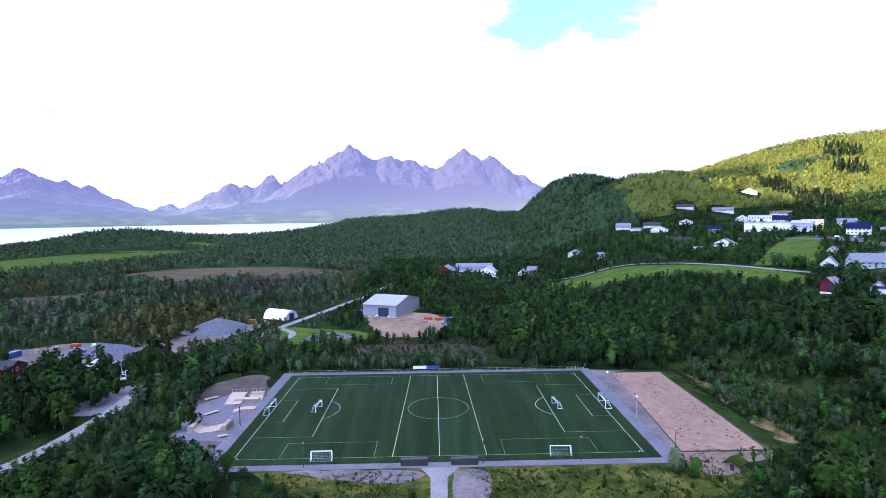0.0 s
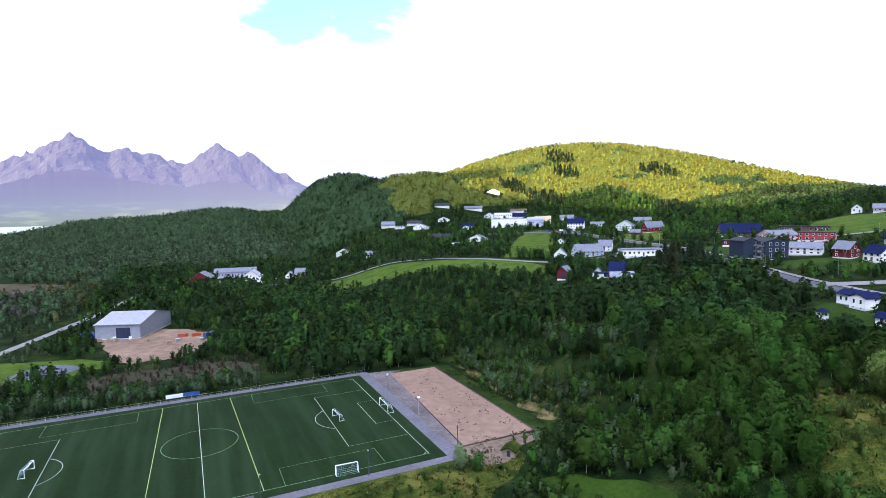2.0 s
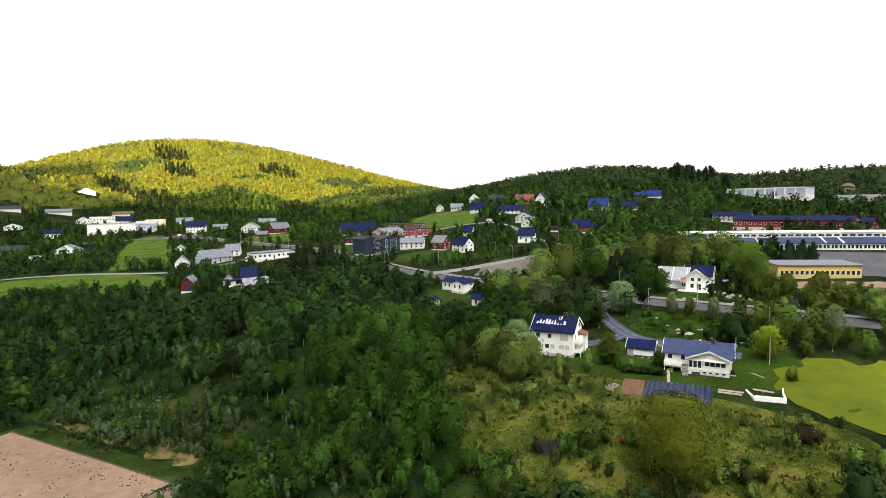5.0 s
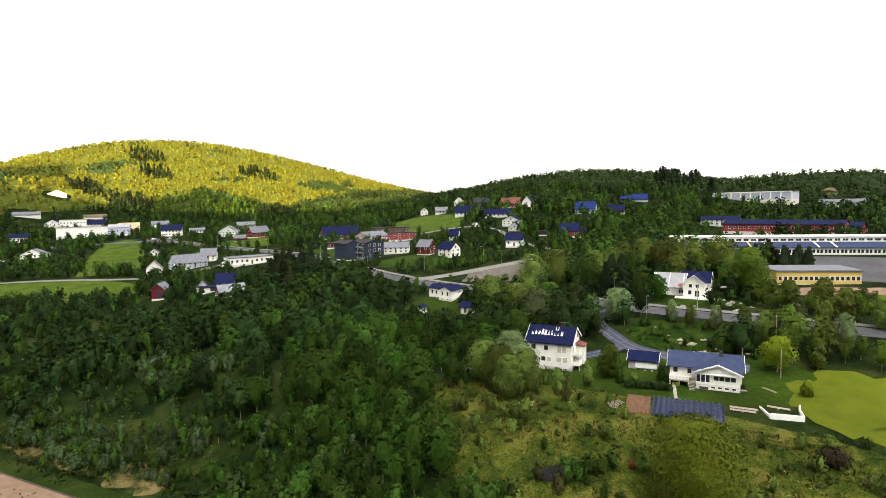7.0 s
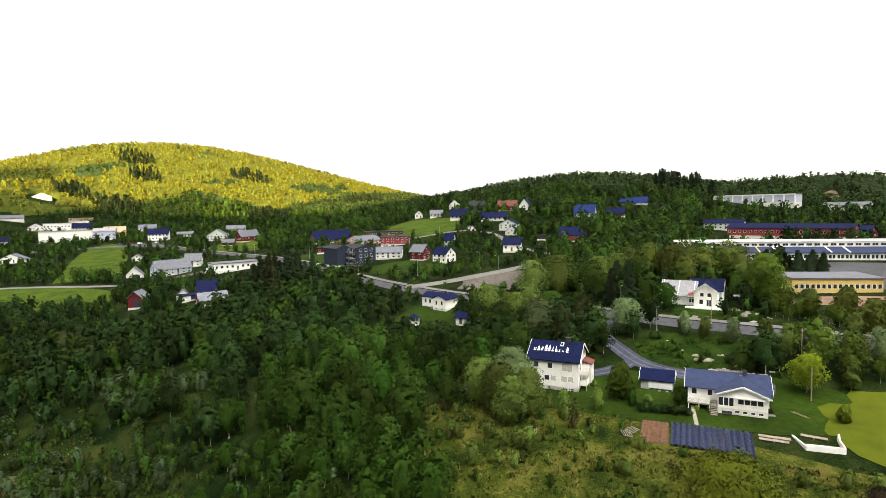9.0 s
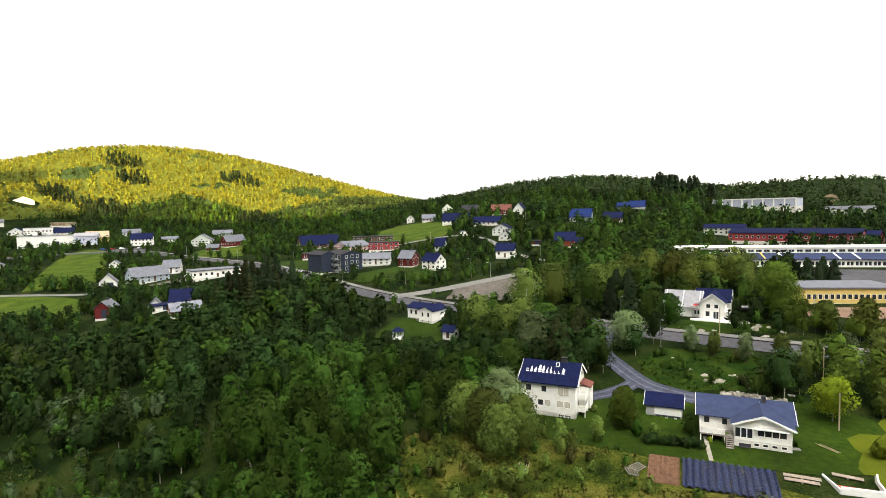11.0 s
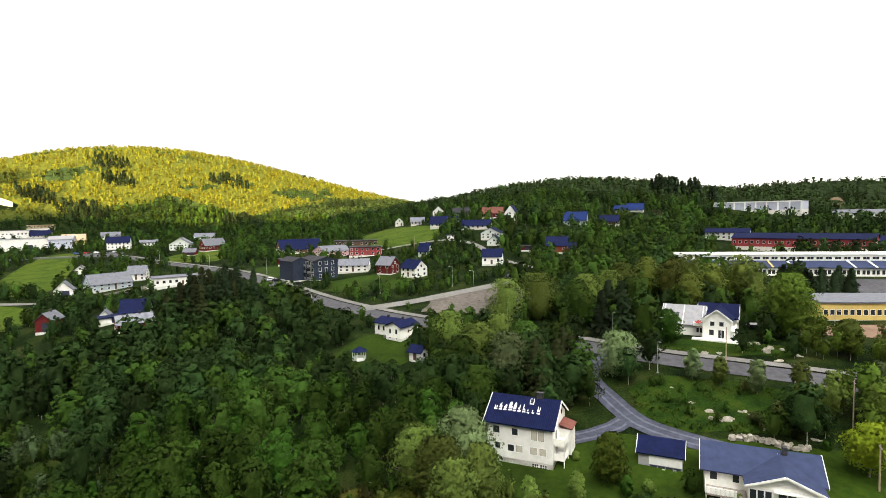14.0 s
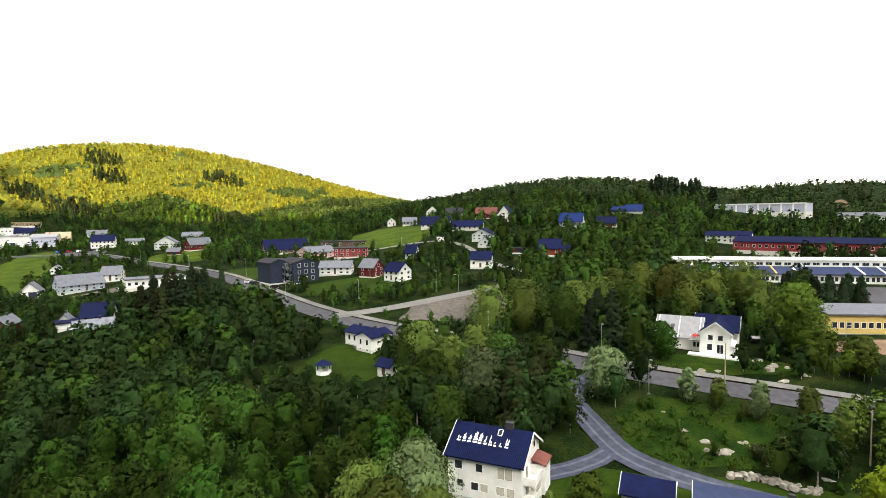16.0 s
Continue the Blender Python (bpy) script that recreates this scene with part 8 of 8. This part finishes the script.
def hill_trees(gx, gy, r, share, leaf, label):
    """Crowns standing out of the canopy, kept only where the camera's view reaches them."""
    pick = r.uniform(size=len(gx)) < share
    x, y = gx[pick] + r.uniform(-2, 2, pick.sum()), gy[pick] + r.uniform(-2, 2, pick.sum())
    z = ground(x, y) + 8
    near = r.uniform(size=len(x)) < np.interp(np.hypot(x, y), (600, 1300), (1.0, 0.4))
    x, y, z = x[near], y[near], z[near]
    in_view = np.ones(len(x), bool)
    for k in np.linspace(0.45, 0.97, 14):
        in_view &= ground(50 + (x - 50) * k, -130 + (y + 130) * k) + 5 < 64 + (z - 64) * k
    x, y = x[in_view], y[in_view]
    ks = [crown(680 + i, 1.0, 16, 0.18, 0.05, 0.31, 2, 4, per=3) for i in range(7)]
    stamp("hill_birches", ks, x, y, r.uniform(6.0, 10.5, len(x)), leaf, label, False)


def far_canopy():
    """The woods too far off to tell tree from tree: a rolling canopy of domes with ragged clumps on it."""
    r = np.random.default_rng(21)
    for name, x0, x1, y0, y1, step in (("hill_forest", 112, 1250, 330, 1250, 4.8), ("east_forest", 470, 1100, -420, 330, 4.8), ("plain_forest", -900, 330, 400, 1650, 7.0)):
        xs, ys = np.arange(x0, x1, step), np.arange(y0, y1, step)
        gx, gy = np.meshgrid(xs, ys, indexing="ij")
        cell = 6.5 if step < 5 else 9.0
        top = np.zeros(gx.shape)
        ci, cj = np.floor(gx / cell).astype(int), np.floor(gy / cell).astype(int)

        def h2(i, j, k):
            s = np.sin(i * 127.1 + j * 311.7 + k * 74.7) * 43758.5453
            return s - np.floor(s)
        for di in (-1, 0, 1):
            for dj in (-1, 0, 1):
                i, j = ci + di, cj + dj
                px, py = (i + h2(i, j, 1)) * cell, (j + h2(i, j, 2)) * cell
                hh = 5.5 + 5.0 * h2(i, j, 3)
                top = np.maximum(top, hh - ((gx - px) ** 2 + (gy - py) ** 2) * 0.16)
        ok = np.ones(gx.shape, bool)
        for key, poly in FIELDS.items():
            ok &= ~inside(gx, gy, poly)
        for line, w in ROADS:
            p = along(line, 6)
            ok &= ~near_line(gx, gy, p, w / 2 + 4)
        for hx, hy, rad in SITES:
            ok &= (gx - hx) ** 2 + (gy - hy) ** 2 > (rad + 4) ** 2
        if name == "plain_forest":
            ok &= ~((gy < 480) & (gx > -430)) & ~((gx > 128) & (gy > 480))
        if name == "hill_forest":
            ok &= ~((gx < 560) & (gy < 480))
        if name == "east_forest":
            ok &= ~((gx < 560) & (gy > -300))
        land = ground(gx, gy)
        ok &= land > SEA + 1.5
        z = np.where(ok, land + top * 0.55, land - 3)
        n, m = gx.shape
        idx = np.arange(n * m).reshape(n, m)
        keep = (ok[:-1, :-1] | ok[1:, 1:] | ok[1:, :-1] | ok[:-1, 1:]).ravel()
        quads = np.stack([idx[:-1, :-1], idx[1:, :-1], idx[1:, 1:], idx[:-1, 1:]], -1).reshape(-1, 4)[keep]
        root = thing(name, pose(0, 0, 0), "distant birch forest covering the hillside" if step < 5 else "flat woodland on the plain towards the fjord", "forest", "", "stuff")
        # sunlight put into the main hill's birch colours, shade into spur and rest
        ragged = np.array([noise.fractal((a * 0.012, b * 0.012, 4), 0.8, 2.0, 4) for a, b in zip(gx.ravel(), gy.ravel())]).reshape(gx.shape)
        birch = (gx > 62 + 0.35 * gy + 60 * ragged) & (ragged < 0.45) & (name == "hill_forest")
        mine = birch.ravel()[quads[:, 0]]
        for faces, cover in ((quads[mine], "canopy_sunlit"), (quads[~mine], "canopy_shaded")):
            if len(faces):
                used = np.unique(faces)
                back = np.zeros(n * m, int)
                back[used] = np.arange(len(used))
                tagged(part("canopy", array_mesh("canopy", np.c_[gx.ravel(), gy.ravel(), z.ravel()][used], back[faces], cover, False), cover, root), "", "", "", "stuff")
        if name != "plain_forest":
            for sel, tone, label in ((ok & birch, "leaf_sunlit", "yellow-green birches on the hillside, sunlight put into their colour"), (ok & ~birch, "leaf_shaded", "dark green mixed trees on the wooded hill, shade put into their colour")):
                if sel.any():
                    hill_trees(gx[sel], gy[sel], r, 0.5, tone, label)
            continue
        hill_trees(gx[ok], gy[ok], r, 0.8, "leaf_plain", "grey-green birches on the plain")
        sel = np.where(ok.ravel())[0]
        sel = r.choice(sel, min(len(sel), 110000 if step < 5 else 12000), replace=False)
        c = np.c_[gx.ravel()[sel] + r.uniform(-2, 2, len(sel)), gy.ravel()[sel] + r.uniform(-2, 2, len(sel)), z.ravel()[sel] + r.uniform(-1.0, 1.4, len(sel))]
        o = r.normal(size=c.shape) * 0.5 + np.array([0, 0, 1.0])
        v, nn = leaf_tris(r, c, 2.2 if step < 5 else 3.2, o)
        tagged(part("clump", array_mesh("clump", v, tris_of(v), "leaf_plain", True, nn, np.repeat(r.uniform(0, 1, len(c)), 3)), "leaf_plain", root), "", "", "", "stuff")


plant_woods()
far_canopy()


# ---- trees and bushes that stand apart ----
def lone_tree(name, x, y, h, leaves, size, leaf, label, seed, wide=1.0, kind="birch", low=0.1, bark="bark"):
    ob = tree_kind(name, label, seed, h, leaves, size * 1.25, leaf, bark, kind, low, 14, 0.24 * wide)
    ob.matrix_basis = pose(x, y, gz(x, y), 0, 0, seed * 37 % 360)
    if kind == "spruce":
        ob.scale = (wide, wide, 1)
    ob["group"] = "garden trees"
    return ob


lone_tree("willow_bush", 53.2, -43.8, 5.4, 1500, 0.2, "leaf_pale", "grey-green willow bush at the corner of the pitch", 311, 1.3, low=0.03)
lone_tree("willow_bush", 56.4, -46.2, 4.2, 1000, 0.2, "leaf_village", "green willow bush at the corner of the pitch", 312, 1.4, low=0.03)
lone_tree("willow_tree", 139.5, -93.6, 10.5, 6500, 0.24, "leaf_pale", "broad grey-green willow beside the white house", 301, 1.65, low=0.03)
lone_tree("birch_tree", 131.5, -92.6, 10.0, 5200, 0.25, "leaf_light", "lush light green birch in front of the white house", 302, 1.5, low=0.03)
lone_tree("birch_tree", 132.5, -99.2, 9.0, 4600, 0.25, "leaf_light", "lush bushy green birch below the white house", 303, 1.5, low=0.03)
lone_tree("birch_tree", 128.0, -96.5, 9.5, 4200, 0.25, "leaf_light", "lush light green birch in a clump below the white house", 292, 1.5, low=0.03)
lone_tree("birch_tree", 136.0, -97.0, 9.0, 4200, 0.25, "leaf_pale", "grey-green bushy birch in a clump below the white house", 293, 1.5, low=0.03)
lone_tree("birch_tree", 134.0, -87.5, 10.0, 4200, 0.25, "leaf_light", "lush light green birch beside the willow", 294, 1.5, low=0.03)
lone_tree("birch_tree", 133.0, -106.2, 5.6, 1100, 0.24, "leaf_light", "slender light green birch on the lawn", 296, 0.9, low=0.03)
lone_tree("birch_tree", 137.5, -112.0, 5.0, 900, 0.24, "leaf_light", "slender light green birch on the lawn", 297, 0.9, low=0.03)
lone_tree("maple_tree", 157, -151.5, 8.2, 3200, 0.26, "leaf_yellow", "yellow-green maple on the lawn", 304, 1.45, low=0.2)
lone_tree("garden_bush", 144.6, -116.0, 7.8, 3400, 0.25, "leaf_round", "bright green garden tree beside the shed", 305, 1.25, low=0.03)
lone_tree("garden_bush", 142.0, -118.5, 3.0, 800, 0.24, "leaf_birch", "low green garden bush", 306, 1.2, low=0.05)
lone_tree("aspen_tree", 103.4, -134.0, 14.8, 15000, 0.2, "leaf_olive", "large olive-green aspen with fine twigs in the pasture", 307, 1.85, low=0.16)
lone_tree("brown_bush", 119.5, -155.2, 2.6, 1600, 0.2, "leaf_heath", "wide brown leafless bush in the pasture", 308, 3.6, low=0.03)
lone_tree("red_bush", 110.7, -124.3, 1.6, 500, 0.18, "leaf_red", "small rust-red bush in the pasture", 309, 1.2, low=0.05)
lone_tree("round_tree", 218.5, -150.5, 16.0, 9000, 0.34, "leaf_round", "round bright green tree beside the villa", 310, 1.4, low=0.02)
lone_tree("garden_tree", 207.5, -123.0, 8.5, 2600, 0.3, "leaf_birch", "green tree in front of the villa", 311, 1.3, low=0.08)
lone_tree("garden_bush", 145.2, -155.6, 3.4, 1000, 0.24, "leaf_olive", "olive-green bush at the lawn's edge", 315, 1.3, low=0.05)
for i, (x, y, h, wide, leaf) in enumerate(((184.5, -112.5, 9.5, 1.7, "leaf_pale"), (172.5, -91.0, 12, 1.6, "leaf_pale"), (177.5, -83.2, 12, 1.6, "leaf_light"), (169.9, -80.5, 11, 1.6, "leaf_village"), (187.5, -71.2, 11, 1.6, "leaf_light"),
                                           (153.0, -82.5, 9.5, 1.5, "leaf_birch"), (160.5, -88.5, 9.5, 1.5, "leaf_village"), (183, -92, 11, 1.7, "leaf_village"), (191, -84, 10, 1.6, "leaf_light"), (188, -99, 9.5, 1.5, "leaf_village"),
                                           (213.5, -78.0, 13.5, 1.7, "leaf_light"), (221.0, -86.0, 14, 1.7, "leaf_light"), (217.5, -99.0, 13, 1.6, "leaf_village"), (226, -100, 13, 1.6, "leaf_light"), (228, -113, 12, 1.6, "leaf_village"), (235, -104, 12.5, 1.6, "leaf_light"))):
    lone_tree("leafy_tree", x, y, h, 3200, 0.32, leaf, "tall leafy tree with a full rounded crown near the road", 440 + i, wide, low=0.03)
for i, (x, y, h) in enumerate(((181.7, -139.6, 7), (178.9, -146.8, 8), (174.5, -150.5, 8.5), (186, -128, 6.5), (184, -133, 6), (170, -156, 9), (178, -158, 9.5), (166, -162, 9), (184, -165, 9), (172, -168, 9.5), (160.5, -160, 6))):
    lone_tree("birch_tree", x, y, h, 1300, 0.28, "leaf_light" if i % 3 else "leaf_pale", "slender birch with a white stem", 320 + i)
for i, (x, y, h) in enumerate(((247, -108, 13), (252, -115, 14), (249, -122, 13.5), (254, -129, 14.5), (248, -135, 13), (252, -142, 15), (244, -146, 14), (262, -124, 12), (240, -128, 11), (208, -160, 8), (204, -168, 8.5), (196, -172, 9), (190, -180, 9), (212, -170, 8))):
    lone_tree("aspen_tree", x, y, h, 2000, 0.36, "leaf_spring" if i % 3 else "leaf_light", "olive-green tree with spring foliage near the school", 420 + i, 1.3, low=0.06)
for i, (x, y, h) in enumerate(((170, -102.5, 13.5), (166.5, -100.5, 12), (174, -104.5, 13), (172, -97.5, 12.5), (181, -101.5, 12), (178, -97, 11), (213, -111, 15.5), (216.5, -107, 14.5), (210, -106, 13))):
    lone_tree("spruce_tree", x, y, h, 3000, 0.4, "leaf_brown" if i < 6 else "leaf_spruce", "dense brownish spruce beside the drive" if i < 6 else "tall dark spruce above the road", 340 + i, kind="spruce", bark="bark_dark", wide=1.25)
for i in range(24):
    x, y, h = 188 + (i % 6) * 4.4 + 1.3 * math.sin(i * 2.1), 14 + (i // 6) * 5.4 + 1.5 * math.cos(i * 1.7), 17 + 3 * math.sin(i * 1.3)
    lone_tree("spruce_tree", x, y, h, 1800, 0.5, "leaf_brown" if i % 3 == 0 else "leaf_spruce", "dark green spruce in a dense clump", 360 + i, kind="spruce", bark="bark_dark", wide=0.95)
for i in range(12):
    x, y, h = 270 + (i % 2) * 4.5 + math.sin(i * 1.9), -155.5 - i * 1.9, 8.6 + 1.5 * math.sin(i * 2.3)
    lone_tree("pine_tree", x, y, h, 1500, 0.42, "leaf_spruce", "dark bushy pine in front of the school", 390 + i, wide=1.25, kind="spruce", bark="bark_dark")


def spruce_woods():
    """Conifers standing in clumps on the hills and on the skyline."""
    r = np.random.default_rng(77)
    px, py = [], []
    for cx, cy, rad, n in ((666, 476, 26, 60), (665, 274, 24, 45), (450, 474, 26, 60), (510, 304, 20, 35), (439, 533, 24, 45), (600, 640, 30, 60), (560, 560, 24, 40), (575, -118, 12, 22), (585, -105, 9, 12), (570, -140, 9, 8), (250, 640, 26, 40)):
        a, d = r.uniform(0, 6.28, n), rad * np.sqrt(r.uniform(0, 1, n))
        px.append(cx + np.cos(a) * d * 0.7)
        py.append(cy + np.sin(a) * d * 1.3)
    x, y = np.concatenate(px), np.concatenate(py)
    stamp("spruce_wood", [spruce(600 + i, 1.0, 100, 0.095) for i in range(4)], x, y, r.uniform(11, 17, len(x)) * np.where(y < 0, 1.25, 1), "leaf_spruce", "dark spruces in clumps on the hillside")


spruce_woods()


def scrub(name, keys, step, hmin, hmax, leaf, label, seed, chance=0.6, leaves=70, size=0.15):
    """Low bushes and tussocks on open ground."""
    r = np.random.default_rng(seed)
    ks = [tuft(seed + i, leaves) for i in range(5)] if "blade" in leaf else [crown(seed + i, 1.0, leaves, size, 0.02, 0.36, 3, 5, per=7) for i in range(4)]
    px, py = [], []
    for key in keys:
        poly = np.array(FIELDS[key], float)
        (x0, y0), (x1, y1) = poly.min(0), poly.max(0)
        n = int((x1 - x0) * (y1 - y0) / step ** 2)
        x, y = r.uniform(x0, x1, n), r.uniform(y0, y1, n)
        ok = inside(x, y, FIELDS[key]) & (r.uniform(size=n) < chance)
        d = np.array([noise.noise((a * 0.09, b * 0.09, seed)) for a, b in zip(x, y)])
        ok &= d > -0.12
        ok &= ~((np.abs(x) < 59) & (np.abs(y) < 41)) & ~((x > 55) & (x < 83) & (np.abs(y) < 35)) & ~((np.abs(x) < 5.5) & (y < -36)) & ~((x > 126.5) & (x < 138.5) & (y < -119.5) & (y > -154))
        for line, w in ROADS:
            ok &= ~near_line(x, y, along(line, 5), w / 2 + 1)
        for hx, hy, rad in SITES:
            ok &= (x - hx) ** 2 + (y - hy) ** 2 > rad ** 2
        px.append(x[ok]), py.append(y[ok])
    x, y = np.concatenate(px), np.concatenate(py)
    stamp(name, ks, x, y, r.uniform(hmin, hmax, len(x)), leaf, label, False)


scrub("scrub", ["rough", "sand_edge", "front", "verge", "road_bank"], 4.2, 0.9, 2.6, "leaf_village", "low green bushes in the rough grass", 501, 0.3, 150, 0.11)
FIELDS["thicket"] = [(92, -84), (100, -90), (104, -104), (112, -118), (112, -132), (106, -120), (99, -108), (91, -98)]
scrub("bushes", ["thicket"], 2.4, 1.6, 4.4, "leaf_village", "dense leafy bushes in a hollow of the pasture", 561, 0.8, 220, 0.085)
scrub("bushes", ["rough"], 5.0, 1.6, 4.2, "leaf_light", "leafy young bushes in the pasture", 541, 0.7, 220, 0.085)
scrub("bushes", ["rough", "verge"], 6.0, 1.2, 3.4, "leaf_dull", "olive-brown bushes in the pasture", 547, 0.6, 200, 0.085)
scrub("heather", ["heath"], 2.2, 0.4, 1.1, "leaf_heath", "brown heather and dry brush", 511, 0.6, 40, 0.2)
scrub("bushes", ["bank"], 2.4, 0.8, 2.4, "leaf_village", "low leafy bushes on the bank", 571, 0.5, 60, 0.12)
scrub("tussocks", ["rough", "front", "verge", "sand_edge", "bank", "glade", "road_bank"], 0.8, 0.25, 0.85, "grass_blade", "yellow-green grass tussocks", 521, 0.75, 6)
scrub("dry_grass", ["rough", "front", "bank"], 0.8, 0.3, 0.8, "straw_blade", "tufts of pale dry grass", 531, 0.45, 6)


# ---- shrubs, stones and paths in the gardens ----
def garden_shrubs():
    for i in range(9):
        k = i / 8
        lone_tree("hedge_bush", 139.9 + 0.8 * k + 0.2 * math.sin(i * 3), -120.3 - 8.5 * k, 1.5 + 0.3 * math.sin(i * 2), 420, 0.16, "leaf_wood", "dark green hedge bush in the garden", 700 + i, 2.6, low=0.02)
    for i, (x, y, h, leaf) in enumerate(((143.9, -121.6, 1.8, "leaf_light"), (145.6, -127.4, 3.2, "leaf_birch"), (144.2, -133.2, 1.6, "leaf_light"), (146.0, -139.5, 1.0, "leaf_yellow"), (145.9, -141.6, 1.1, "leaf_birch"), (145.7, -143.8, 0.9, "leaf_birch"),
                                         (143.6, -130.6, 0.8, "leaf_yellow"), (165.8, -143.7, 2.3, "leaf_brown"), (169.0, -138.3, 2.4, "leaf_brown"), (172.5, -141.5, 1.6, "leaf_brown"), (163.4, -147.5, 1.5, "leaf_birch"), (149.5, -109.8, 1.4, "leaf_light"))):
        lone_tree("garden_shrub", x, y, h, 500, 0.17, leaf, "dark leafless shrub on the slope" if leaf == "leaf_brown" else "small leafy shrub in a garden bed", 720 + i, 2.0, low=0.02)
    r = np.random.default_rng(91)
    for cx, cy, n, big in ((169.5, -131.8, 3, 0.6), (172.8, -139.2, 2, 0.45), (174.5, -127.5, 3, 0.35), (207.0, -145.0, 6, 0.9), (211.0, -141.0, 5, 0.8)):
        for i in range(n):
            x, y, s = cx + r.normal() * 1.1, cy + r.normal() * 1.3, big * r.uniform(0.5, 1.2)
            ob = thing("field_stone", pose(x, y, gz(x, y) - 0.1, 0, 0, r.uniform(0, 180)), "pale lichened stone in the grass", "stone", "stones on the slope")
            part("stone", Geo().cone(0, 0, 0, s * 0.75, s, s * 0.55, 7), "stone", ob)
    line = [(143.7, -134.5), (144.0, -139.0), (144.6, -144.5)]
    strip("path", line, 0.9, "concrete", 0.2, "pale slab path along the bungalow", category="path")
    strip("path", [(145.0, -129.9), (141.0, -130.2), (136.6, -130.6)], 0.7, "stone", 0.2, "stony garden path down to the beds", category="path")


garden_shrubs()
